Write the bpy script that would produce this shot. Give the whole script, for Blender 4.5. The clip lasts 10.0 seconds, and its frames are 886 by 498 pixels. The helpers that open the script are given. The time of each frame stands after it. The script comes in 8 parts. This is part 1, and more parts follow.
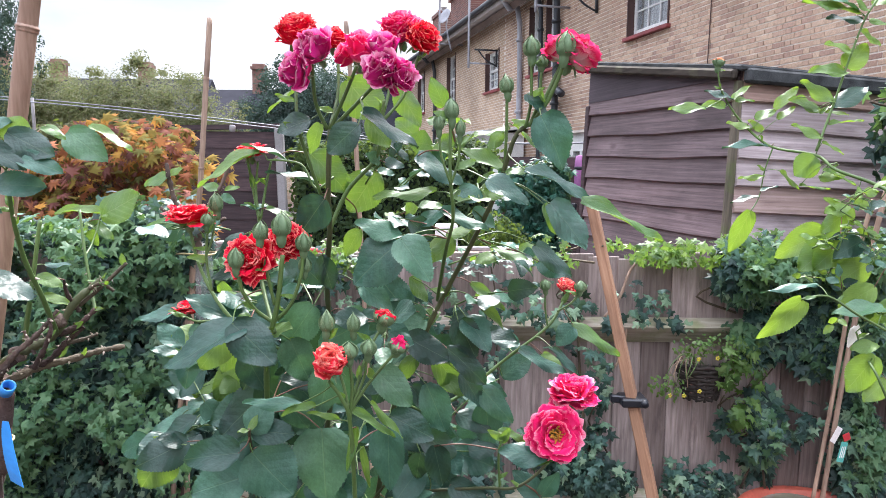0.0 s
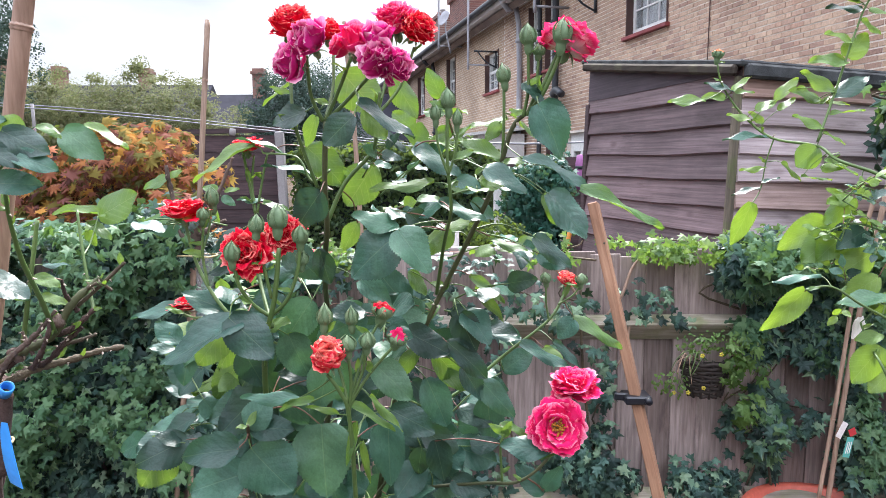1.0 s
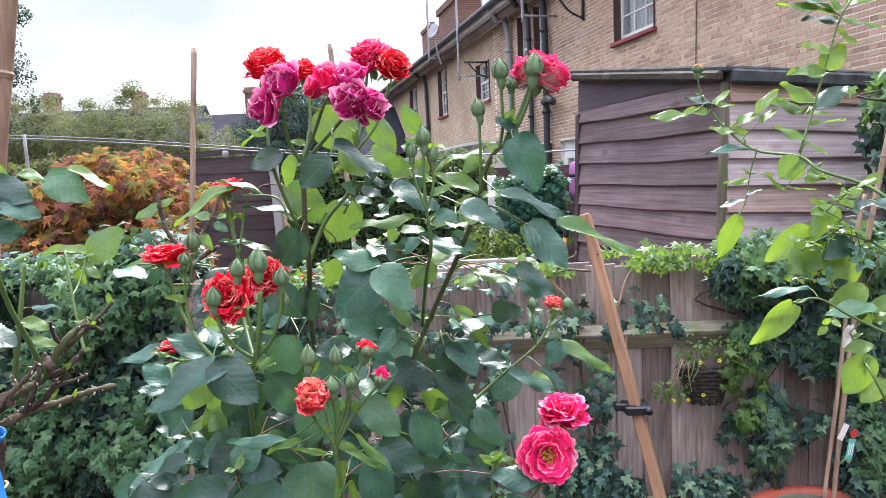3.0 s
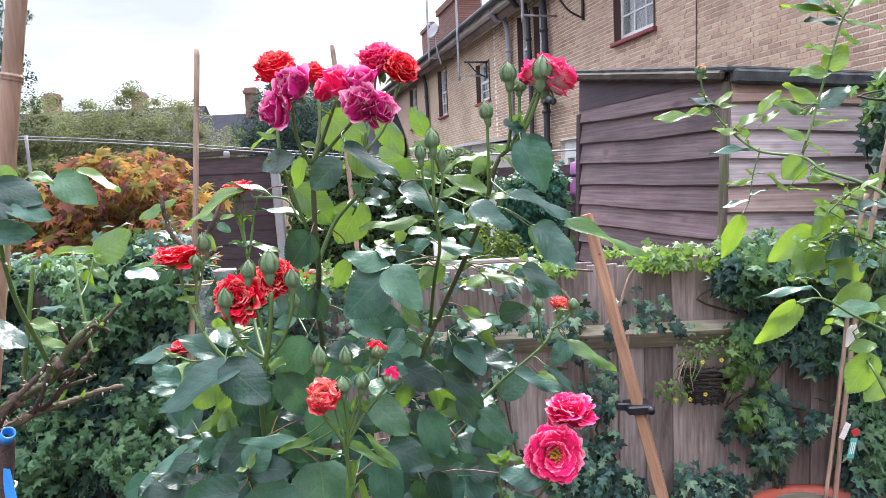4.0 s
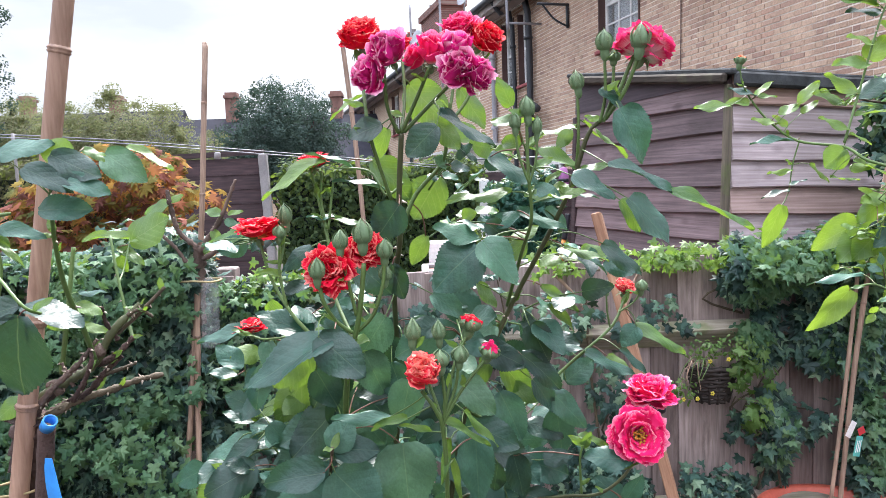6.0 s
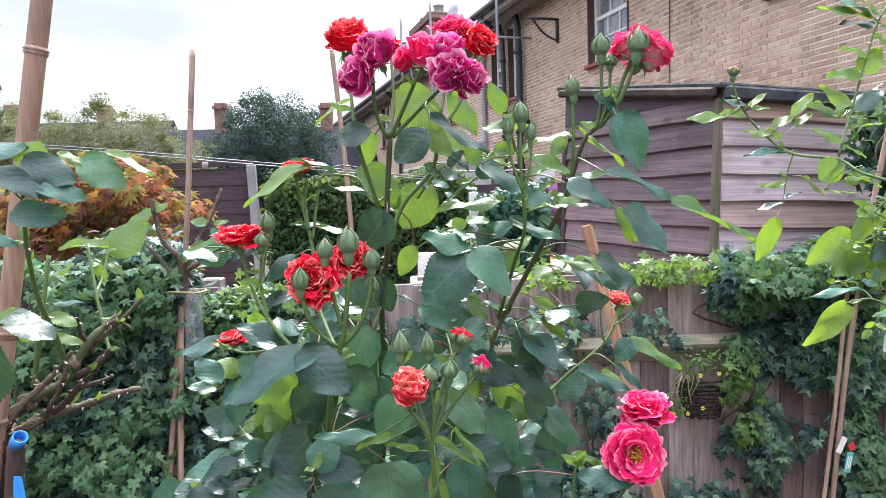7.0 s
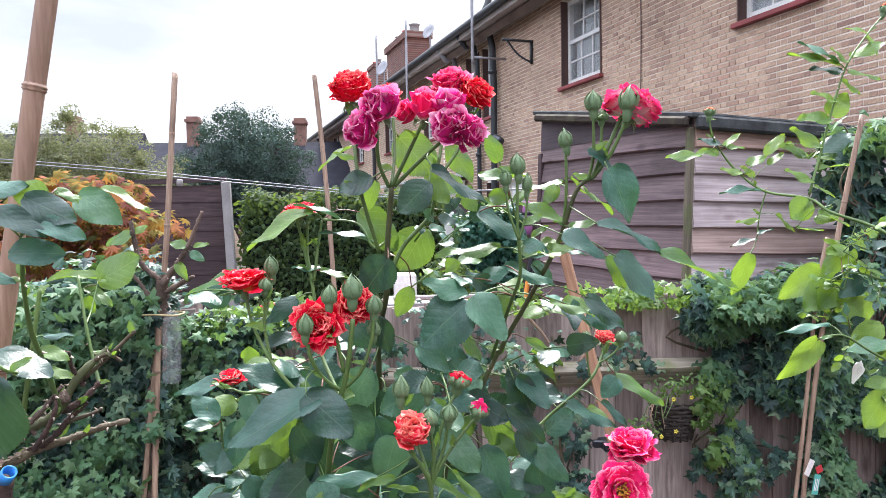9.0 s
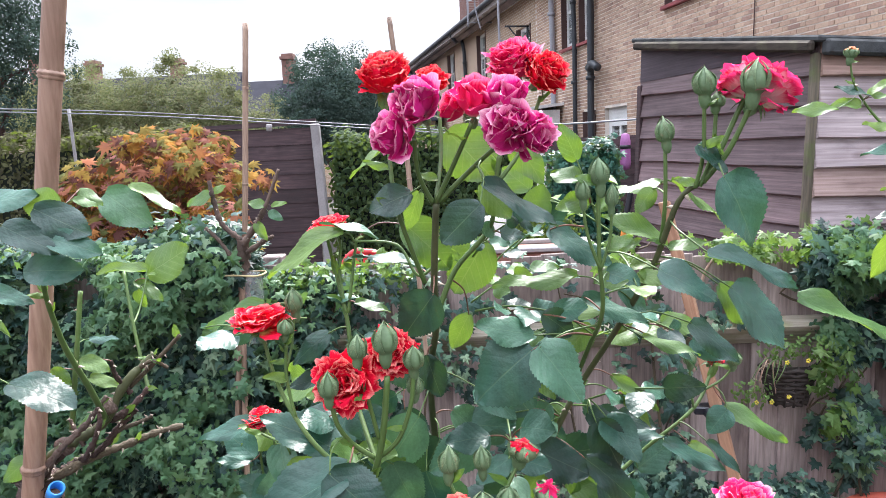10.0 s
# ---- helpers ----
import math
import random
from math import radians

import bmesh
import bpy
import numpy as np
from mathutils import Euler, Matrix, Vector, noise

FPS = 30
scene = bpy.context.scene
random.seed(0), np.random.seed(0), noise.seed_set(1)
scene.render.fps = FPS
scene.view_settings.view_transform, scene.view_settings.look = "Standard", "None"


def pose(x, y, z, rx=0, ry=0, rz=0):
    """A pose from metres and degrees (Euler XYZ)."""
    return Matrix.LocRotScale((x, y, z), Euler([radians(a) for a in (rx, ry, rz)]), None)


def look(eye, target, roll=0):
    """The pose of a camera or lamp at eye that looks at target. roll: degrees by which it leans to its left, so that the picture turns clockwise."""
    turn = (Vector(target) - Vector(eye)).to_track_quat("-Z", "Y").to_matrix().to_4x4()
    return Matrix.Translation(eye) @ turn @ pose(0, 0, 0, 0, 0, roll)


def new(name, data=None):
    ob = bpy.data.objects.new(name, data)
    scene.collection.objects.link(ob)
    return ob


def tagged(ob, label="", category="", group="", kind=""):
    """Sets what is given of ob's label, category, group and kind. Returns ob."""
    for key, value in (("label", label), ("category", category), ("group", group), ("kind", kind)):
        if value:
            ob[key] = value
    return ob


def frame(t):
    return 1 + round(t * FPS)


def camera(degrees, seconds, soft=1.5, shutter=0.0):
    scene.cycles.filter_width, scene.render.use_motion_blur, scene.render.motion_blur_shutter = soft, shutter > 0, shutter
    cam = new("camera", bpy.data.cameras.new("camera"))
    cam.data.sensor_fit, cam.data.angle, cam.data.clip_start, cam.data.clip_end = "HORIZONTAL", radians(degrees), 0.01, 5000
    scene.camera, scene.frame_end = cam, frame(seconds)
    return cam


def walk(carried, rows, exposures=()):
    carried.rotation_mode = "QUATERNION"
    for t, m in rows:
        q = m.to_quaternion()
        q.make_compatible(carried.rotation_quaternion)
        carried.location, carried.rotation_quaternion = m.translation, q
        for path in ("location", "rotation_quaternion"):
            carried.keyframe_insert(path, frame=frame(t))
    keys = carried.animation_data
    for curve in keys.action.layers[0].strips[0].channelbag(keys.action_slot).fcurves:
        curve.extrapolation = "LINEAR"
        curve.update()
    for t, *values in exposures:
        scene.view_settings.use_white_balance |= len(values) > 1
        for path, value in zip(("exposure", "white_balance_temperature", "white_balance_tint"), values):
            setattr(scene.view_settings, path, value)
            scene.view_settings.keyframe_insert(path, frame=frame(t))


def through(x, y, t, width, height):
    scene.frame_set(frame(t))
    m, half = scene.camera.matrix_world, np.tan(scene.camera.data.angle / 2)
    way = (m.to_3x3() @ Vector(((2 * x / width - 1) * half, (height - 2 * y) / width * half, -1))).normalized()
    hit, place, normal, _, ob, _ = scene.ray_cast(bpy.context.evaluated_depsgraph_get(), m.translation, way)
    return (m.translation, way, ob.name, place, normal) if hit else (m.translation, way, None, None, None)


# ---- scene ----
cam = camera(65.5, 10.0, soft=0.65)
METRES, EYE, TILT, LEAN, TURN = 0.56, 1.5, -6.5, -0.5, 0.0
ROWS = [
    (0.0, 0.0, 0.0, 0.0, 0.0, -0.0, 0.0),
    (0.5, 0.0103, 0.005, 0.0047, -0.02, 0.11, 0.21),
    (1.0, 0.0076, 0.0147, -0.0217, 0.18, 0.19, 0.74),
    (1.5, 0.0143, 0.0149, -0.0051, 0.17, 0.37, 1.54),
    (2.0, 0.0276, 0.019, -0.0034, -0.0, 0.68, 2.33),
    (2.5, 0.046, 0.0125, 0.0154, 0.01, 1.05, 2.82),
    (4.0, 0.0279, -0.0062, 0.0305, 0.1, 1.04, 3.09),
    (4.5, -0.0168, -0.0174, 0.0245, -0.27, 1.01, 3.27),
    (5.0, -0.1123, -0.0106, 0.0044, -1.01, 1.07, 3.34),
    (5.5, -0.2026, 0.005, -0.0166, -1.46, 1.26, 3.08),
    (7.0, -0.2022, 0.0964, -0.0304, -2.64, 2.58, 2.54),
    (7.5, -0.2427, 0.0752, 0.0007, -3.88, 3.24, 2.48),
    (8.0, -0.2522, 0.0586, 0.0134, -4.71, 4.11, 2.23),
    (8.5, -0.2588, 0.0269, 0.0264, -5.27, 4.69, 2.08),
    (9.0, -0.2554, 0.0462, 0.027, -4.97, 3.83, 2.11),
    (9.5, -0.227, 0.1488, 0.1218, -2.35, 1.13, 2.37),
    (10.0, -0.1671, 0.3274, 0.2031, 2.94, -1.62, 2.69),
]
walk(cam, [(t, pose(0, 0, EYE, TILT, LEAN, TURN) @ pose(METRES * x, METRES * y, METRES * z, 90 + pitch, roll, yaw)) for t, x, y, z, yaw, pitch, roll in ROWS])
scene.view_settings.exposure = 1.12

# ---- world and sun: thin bright cloud, a veiled sun ahead ----
SUN_ELEVATION, SUN_AZIMUTH = radians(50), radians(8)   # azimuth from +y towards +x
world = bpy.data.worlds.new("sky")
scene.world = world
world.use_nodes = True
wn, wl = world.node_tree.nodes, world.node_tree.links
sky = wn.new("ShaderNodeTexSky")
sky.sky_type, sky.sun_disc = "NISHITA", False
sky.sun_elevation, sky.sun_rotation = SUN_ELEVATION, SUN_AZIMUTH
sky.air_density, sky.dust_density = 1.2, 3.0
w_co = wn.new("ShaderNodeTexCoord")
w_map = wn.new("ShaderNodeMapping")
w_map.inputs["Scale"].default_value = (1.0, 1.0, 3.2)
w_noise = wn.new("ShaderNodeTexNoise")
w_noise.inputs["Scale"].default_value, w_noise.inputs["Detail"].default_value = 2.2, 7.0
w_noise.inputs["Roughness"].default_value = 0.55
w_ramp = wn.new("ShaderNodeValToRGB")
w_ramp.color_ramp.elements[0].position, w_ramp.color_ramp.elements[0].color = 0.38, (6.1, 6.6, 7.7, 1)
w_ramp.color_ramp.elements[1].position, w_ramp.color_ramp.elements[1].color = 0.62, (8.9, 9.2, 10.3, 1)
w_mix = wn.new("ShaderNodeMixRGB")
w_mix.inputs["Fac"].default_value = 0.85
w_back = wn["Background"]
w_back.inputs["Strength"].default_value = 0.1
wl.new(w_co.outputs["Generated"], w_map.inputs["Vector"])
wl.new(w_map.outputs["Vector"], w_noise.inputs["Vector"])
wl.new(w_noise.outputs["Fac"], w_ramp.inputs["Fac"])
wl.new(sky.outputs["Color"], w_mix.inputs["Color1"])
wl.new(w_ramp.outputs["Color"], w_mix.inputs["Color2"])
# an overcast sky is about three times as bright overhead as at the horizon
w_sep = wn.new("ShaderNodeSeparateXYZ")
w_grad = wn.new("ShaderNodeMapRange")
for key, value in (("From Min", 0.34), ("From Max", 1.0), ("To Min", 0.65), ("To Max", 3.7)):
    w_grad.inputs[key].default_value = value
w_bright = wn.new("ShaderNodeVectorMath")
w_bright.operation = "SCALE"
wl.new(w_co.outputs["Generated"], w_sep.inputs[0])
wl.new(w_sep.outputs["Z"], w_grad.inputs["Value"])
wl.new(w_mix.outputs["Color"], w_bright.inputs[0])
wl.new(w_grad.outputs[0], w_bright.inputs["Scale"])
wl.new(w_bright.outputs[0], w_back.inputs["Color"])
sun = new("sun", bpy.data.lights.new("sun", "SUN"))
sun.data.energy, sun.data.angle, sun.data.color = 5.0, radians(10), (1.0, 0.985, 0.98)
sun_from = Vector((math.sin(SUN_AZIMUTH) * math.cos(SUN_ELEVATION), math.cos(SUN_AZIMUTH) * math.cos(SUN_ELEVATION), math.sin(SUN_ELEVATION)))
sun.matrix_world = look(sun_from * 30, (0, 0, 0))
# ---- materials ----
def shader(name, rough=0.6, metal=0.0):
    m = bpy.data.materials.new(name)
    m.use_nodes = True
    nt = m.node_tree
    b = nt.nodes["Principled BSDF"]
    b.inputs["Roughness"].default_value, b.inputs["Metallic"].default_value = rough, metal
    return m, nt, b


def node(nt, kind, **sockets):
    n = nt.nodes.new(kind)
    for key, value in sockets.items():
        n.inputs[key.replace("_", " ")].default_value = value
    return n


def ramp(nt, fac, stops):
    r = nt.nodes.new("ShaderNodeValToRGB")
    e = r.color_ramp.elements
    while len(e) < len(stops):
        e.new(0.5)
    for s, (p, c) in zip(e, stops):
        s.position, s.color = p, (*c, 1)
    nt.links.new(fac, r.inputs["Fac"])
    return r.outputs["Color"]


def mix(nt, a, b, fac, mode="MIX"):
    n = nt.nodes.new("ShaderNodeMixRGB")
    n.blend_type = mode
    for sock, v in (("Fac", fac), ("Color1", a), ("Color2", b)):
        if hasattr(v, "links"):
            nt.links.new(v, n.inputs[sock])
        elif isinstance(v, (int, float)):
            n.inputs[sock].default_value = v
        else:
            n.inputs[sock].default_value = (*v, 1)
    return n.outputs["Color"]


def maths(nt, op, a, b=0.0, clamp=False):
    n = nt.nodes.new("ShaderNodeMath")
    n.operation, n.use_clamp = op, clamp
    for i, v in enumerate((a, b)):
        if hasattr(v, "links"):
            nt.links.new(v, n.inputs[i])
        else:
            n.inputs[i].default_value = v
    return n.outputs[0]


def noise_of(nt, scale, detail=4.0, stretch=(1, 1, 1), coords="Object", rough=0.55, shift=None):
    co = nt.nodes.new("ShaderNodeTexCoord")
    mp = nt.nodes.new("ShaderNodeMapping")
    mp.inputs["Scale"].default_value = stretch
    nt.links.new(co.outputs[coords], mp.inputs["Vector"])
    if shift is not None:
        cx = nt.nodes.new("ShaderNodeCombineXYZ")
        for i in range(3):
            nt.links.new(maths(nt, "MULTIPLY", shift, 37.0 + 11 * i), cx.inputs[i])
        nt.links.new(cx.outputs[0], mp.inputs["Location"])
    n = node(nt, "ShaderNodeTexNoise", Scale=scale, Detail=detail, Roughness=rough)
    nt.links.new(mp.outputs["Vector"], n.inputs["Vector"])
    return n.outputs["Fac"]


def bump(nt, b, height, strength=0.3, distance=0.01):
    n = node(nt, "ShaderNodeBump", Strength=strength, Distance=distance)
    nt.links.new(height, n.inputs["Height"])
    nt.links.new(n.outputs["Normal"], b.inputs["Normal"])


def random_of(nt, island=False):
    if island:
        return nt.nodes.new("ShaderNodeNewGeometry").outputs["Random Per Island"]
    return nt.nodes.new("ShaderNodeObjectInfo").outputs["Random"]


def paint(name, colour, rough=0.5, vary=0.25, scale=18.0, metal=0.0, strength=0.2):
    """A plain surface with stains and grain at two scales."""
    m, nt, b = shader(name, rough, metal)
    big, fine = noise_of(nt, scale * 0.2, 3), noise_of(nt, scale * 4, 5)
    dark = tuple(c * (1 - vary) for c in colour)
    light = tuple(min(1, c * (1 + vary * 0.6)) for c in colour)
    c = ramp(nt, big, [(0.3, dark), (0.7, light)])
    c = mix(nt, c, ramp(nt, fine, [(0.3, (0.75, 0.75, 0.75)), (0.7, (1.15, 1.15, 1.15))]), 0.5, "MULTIPLY")
    nt.links.new(c, b.inputs["Base Color"])
    bump(nt, b, fine, strength, 0.004)
    return m


def wood(name, dark, light, axis=0, rough=0.75, scale=5.0, island=False, moss=None, cross=14.0, stain_by=0.65, tones=((0.0, (0.72, 0.7, 0.7)), (0.5, (1, 1, 1)), (1.0, (1.2, 1.16, 1.14)))):
    """Weathered boards: long grain along one axis, knots and grey bleaching."""
    m, nt, b = shader(name, rough)
    rnd = random_of(nt, island)
    stretch = [1.0, 1.0, 1.0]
    for i in range(3):
        if i != axis:
            stretch[i] = cross
    grain = noise_of(nt, scale, 6, stretch, shift=rnd)
    broad = noise_of(nt, 2.2, 3, shift=rnd)
    c = ramp(nt, grain, [(0.28, dark), (0.72, light)])
    tone = ramp(nt, rnd, list(tones))
    c = mix(nt, c, tone, 1.0, "MULTIPLY")
    c = mix(nt, c, ramp(nt, broad, [(0.35, (0.7, 0.68, 0.68)), (0.65, (1.12, 1.1, 1.1))]), 0.8, "MULTIPLY")
    stain = noise_of(nt, 4.0, 5, [1.0 if i == axis else 4.0 for i in range(3)], shift=rnd, rough=0.65)
    c = mix(nt, c, ramp(nt, stain, [(0.28, (0.52, 0.5, 0.5)), (0.46, (1, 1, 1)), (0.6, (1, 1, 1)), (0.78, (1.3, 1.28, 1.27))]), stain_by, "MULTIPLY")
    knots = nt.nodes.new("ShaderNodeTexVoronoi")
    knots.feature, knots.inputs["Scale"].default_value = "F1", 1.0
    kc, km = nt.nodes.new("ShaderNodeTexCoord"), nt.nodes.new("ShaderNodeMapping")
    km.inputs["Scale"].default_value = [2.6 if i == axis else 6.0 for i in range(3)]
    shift_by = nt.nodes.new("ShaderNodeCombineXYZ")
    for i in range(3):
        nt.links.new(maths(nt, "MULTIPLY", rnd, 23.0 + 7 * i), shift_by.inputs[i])
    nt.links.new(kc.outputs["Object"], km.inputs["Vector"])
    nt.links.new(shift_by.outputs[0], km.inputs["Location"])
    nt.links.new(km.outputs["Vector"], knots.inputs["Vector"])
    c = mix(nt, c, ramp(nt, knots.outputs["Distance"], [(0.0, (0.3, 0.26, 0.25)), (0.09, (0.55, 0.5, 0.5)), (0.16, (1, 1, 1))]), 0.75, "MULTIPLY")
    if moss:
        c = mix(nt, c, moss, ramp(nt, noise_of(nt, 9, 5), [(0.5, (0, 0, 0)), (0.7, (0.8, 0.8, 0.8))]))
    nt.links.new(c, b.inputs["Base Color"])
    bump(nt, b, grain, 0.45, 0.004)
    return m


def foliage(name, stops, through=(0.35, 0.5, 0.06), amount=0.35, rough=0.42, veins=False, tint=0.35, gloss=0.5, ribs=0.22):
    """A leaf: a glossy upper skin, light that shines through, one tone for each leaf."""
    m, nt, b = shader(name, rough)
    rnd = random_of(nt, not veins)
    c = ramp(nt, rnd, stops)
    if veins:
        uv = nt.nodes.new("ShaderNodeUVMap")
        sp = nt.nodes.new("ShaderNodeSeparateXYZ")
        nt.links.new(uv.outputs["UV"], sp.inputs[0])
        across = maths(nt, "ABSOLUTE", maths(nt, "SUBTRACT", sp.outputs[0], 0.5))
        rib = maths(nt, "SUBTRACT", 1.0, maths(nt, "MULTIPLY", across, 70.0), True)
        wave = maths(nt, "SINE", maths(nt, "MULTIPLY", maths(nt, "SUBTRACT", sp.outputs[1], maths(nt, "MULTIPLY", across, 0.75)), 40.0))
        side = maths(nt, "POWER", maths(nt, "MAXIMUM", wave, 0.0), 14.0)
        vein = maths(nt, "MAXIMUM", rib, maths(nt, "MULTIPLY", side, ribs))
        blot = noise_of(nt, 3.0, 4, shift=rnd)
        c = mix(nt, c, ramp(nt, blot, [(0.3, (0.66, 0.72, 0.70)), (0.7, (1.25, 1.2, 1.16))]), 0.85, "MULTIPLY")
        c = mix(nt, c, ramp(nt, noise_of(nt, 26.0, 4, shift=rnd), [(0.3, (0.82, 0.84, 0.82)), (0.7, (1.16, 1.14, 1.12))]), 0.8, "MULTIPLY")
        pale = mix(nt, c, (0.26, 0.38, 0.22), 0.11)
        c = mix(nt, c, pale, vein)
        quilt = maths(nt, "MULTIPLY", maths(nt, "ABSOLUTE", maths(nt, "COSINE", maths(nt, "MULTIPLY", maths(nt, "SUBTRACT", sp.outputs[1], maths(nt, "MULTIPLY", across, 0.75)), 20.0))), 0.2)
        height = maths(nt, "ADD", maths(nt, "MULTIPLY", rib, -0.5), maths(nt, "ADD", quilt, noise_of(nt, 9.0, 3, shift=rnd)))
        bump(nt, b, height, 0.13, 0.011)
    nt.links.new(c, b.inputs["Base Color"])
    b.inputs["Specular IOR Level"].default_value = gloss
    t = nt.nodes.new("ShaderNodeBsdfTranslucent")
    tc = mix(nt, c, through, 1 - tint)
    if veins:
        tc = mix(nt, tc, (0.62, 0.72, 0.2), maths(nt, "MULTIPLY", vein, 0.3))
    nt.links.new(tc, t.inputs["Color"])
    mx = node(nt, "ShaderNodeMixShader", Fac=amount)
    out = nt.nodes["Material Output"]
    nt.links.new(b.outputs[0], mx.inputs[1])
    nt.links.new(t.outputs[0], mx.inputs[2])
    nt.links.new(mx.outputs[0], out.inputs["Surface"])
    return m


def petal_stuff(name, heart, body, deep, rim, through, bands=(0.12, 0.36, 0.78, 0.96)):
    """A petal: pale at the claw, deep in the blade, pale ragged tip and margins; it lets light through."""
    m, nt, b = shader(name, 0.7)
    b.inputs["Specular IOR Level"].default_value = 0.08
    uv = nt.nodes.new("ShaderNodeUVMap")
    sp = nt.nodes.new("ShaderNodeSeparateXYZ")
    nt.links.new(uv.outputs["UV"], sp.inputs[0])
    rnd = random_of(nt)
    streak = noise_of(nt, 3.0, 5, (11, 1.2, 1), "UV", shift=rnd)
    blotch = noise_of(nt, 2.0, 3, (1.6, 1.6, 1), "UV", shift=rnd)
    across = maths(nt, "ABSOLUTE", maths(nt, "MULTIPLY", maths(nt, "SUBTRACT", sp.outputs[0], 0.5), 2.0))
    v = maths(nt, "ADD", maths(nt, "MULTIPLY", sp.outputs[1], 0.90), maths(nt, "MULTIPLY", maths(nt, "POWER", across, 7.0), maths(nt, "MULTIPLY", sp.outputs[1], 0.11)))
    v = maths(nt, "ADD", v, maths(nt, "MULTIPLY", maths(nt, "SUBTRACT", streak, 0.5), 0.26))
    v = maths(nt, "ADD", v, maths(nt, "MULTIPLY", maths(nt, "SUBTRACT", blotch, 0.5), 0.20))
    v = maths(nt, "ADD", v, maths(nt, "MULTIPLY", maths(nt, "SUBTRACT", rnd, 0.5), 0.14))
    c = ramp(nt, v, list(zip(bands, (heart, body, deep, rim))))
    nt.links.new(c, b.inputs["Base Color"])
    bump(nt, b, streak, 0.3, 0.01)
    t = nt.nodes.new("ShaderNodeBsdfTranslucent")
    nt.links.new(mix(nt, c, through, 0.45), t.inputs["Color"])
    mx = node(nt, "ShaderNodeMixShader", Fac=0.24)
    nt.links.new(b.outputs[0], mx.inputs[1])
    nt.links.new(t.outputs[0], mx.inputs[2])
    nt.links.new(mx.outputs[0], nt.nodes["Material Output"].inputs["Surface"])
    return m


def brick_stuff(name, island=False):
    """London stock brick: yellow-brown, sooty and pale ones mixed."""
    m, nt, b = shader(name, 0.9)
    rnd = random_of(nt, island)
    c = ramp(nt, rnd, [(0.0, (0.33, 0.21, 0.172)), (0.12, (0.42, 0.28, 0.218)), (0.4, (0.48, 0.335, 0.252)), (0.65, (0.52, 0.37, 0.276)), (0.88, (0.56, 0.41, 0.31)), (1.0, (0.455, 0.29, 0.22))])
    fine = noise_of(nt, 60, 5)
    c = mix(nt, c, ramp(nt, fine, [(0.3, (0.7, 0.7, 0.7)), (0.7, (1.2, 1.2, 1.2))]), 0.8, "MULTIPLY")
    c = mix(nt, c, ramp(nt, noise_of(nt, 0.9, 4), [(0.32, (0.66, 0.62, 0.6)), (0.65, (1.12, 1.1, 1.08))]), 0.9, "MULTIPLY")
    nt.links.new(c, b.inputs["Base Color"])
    bump(nt, b, fine, 0.5, 0.005)
    return m


def far_brick(name, one=(0.52, 0.37, 0.26), two=(0.40, 0.275, 0.195), joint=(0.66, 0.59, 0.52)):
    """The same brickwork where it stands too far off to tell the pieces apart."""
    m, nt, b = shader(name, 0.9)
    co = nt.nodes.new("ShaderNodeTexCoord")
    mp = nt.nodes.new("ShaderNodeMapping")
    mp.inputs["Rotation"].default_value = (radians(90), 0, 0)
    nt.links.new(co.outputs["Object"], mp.inputs["Vector"])
    t = node(nt, "ShaderNodeTexBrick", Scale=1.0, Mortar_Size=0.005, Brick_Width=0.1607, Row_Height=0.0536)
    t.inputs["Color1"].default_value, t.inputs["Color2"].default_value = (*one, 1), (*two, 1)
    t.inputs["Mortar"].default_value = (*joint, 1)
    nt.links.new(mp.outputs["Vector"], t.inputs["Vector"])
    c = mix(nt, t.outputs["Color"], ramp(nt, noise_of(nt, 0.7, 5), [(0.3, (0.7, 0.68, 0.66)), (0.7, (1.1, 1.1, 1.1))]), 0.9, "MULTIPLY")
    nt.links.new(c, b.inputs["Base Color"])
    return m


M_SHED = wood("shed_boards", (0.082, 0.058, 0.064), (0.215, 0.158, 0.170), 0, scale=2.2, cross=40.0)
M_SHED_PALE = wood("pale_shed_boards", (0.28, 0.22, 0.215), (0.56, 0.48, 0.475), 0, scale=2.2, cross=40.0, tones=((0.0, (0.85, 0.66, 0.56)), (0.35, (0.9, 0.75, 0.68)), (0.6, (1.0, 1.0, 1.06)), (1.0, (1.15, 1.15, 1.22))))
# shed wood darkened: the roof overhang's shade is put into the colour
M_GABLE = wood("overhang_shaded_board", (0.040, 0.030, 0.040), (0.105, 0.080, 0.098), 0, scale=2.2, cross=40.0)
M_ROOF_EDGE = wood("roof_edge_board", (0.034, 0.030, 0.027), (0.10, 0.086, 0.072), 0, moss=(0.10, 0.095, 0.065))
M_FENCE = wood("fence_boards", (0.19, 0.148, 0.14), (0.43, 0.352, 0.335), 2, stain_by=1.0, tones=((0.0, (0.66, 0.62, 0.6)), (0.5, (1, 1, 1)), (1.0, (1.22, 1.2, 1.2))))
M_RAIL = wood("fence_rail", (0.20, 0.18, 0.145), (0.46, 0.42, 0.35), 0, moss=(0.20, 0.22, 0.10))
M_TRIM = wood("shed_trim", (0.07, 0.06, 0.045), (0.17, 0.145, 0.11), 2, moss=(0.10, 0.13, 0.04))
M_STAKE = wood("sawn_batten", (0.27, 0.13, 0.075), (0.46, 0.26, 0.16), 2)
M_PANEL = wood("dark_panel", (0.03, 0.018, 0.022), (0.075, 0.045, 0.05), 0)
M_PLANTER = wood("planter_boards", (0.2, 0.10, 0.08), (0.34, 0.19, 0.15), 0)
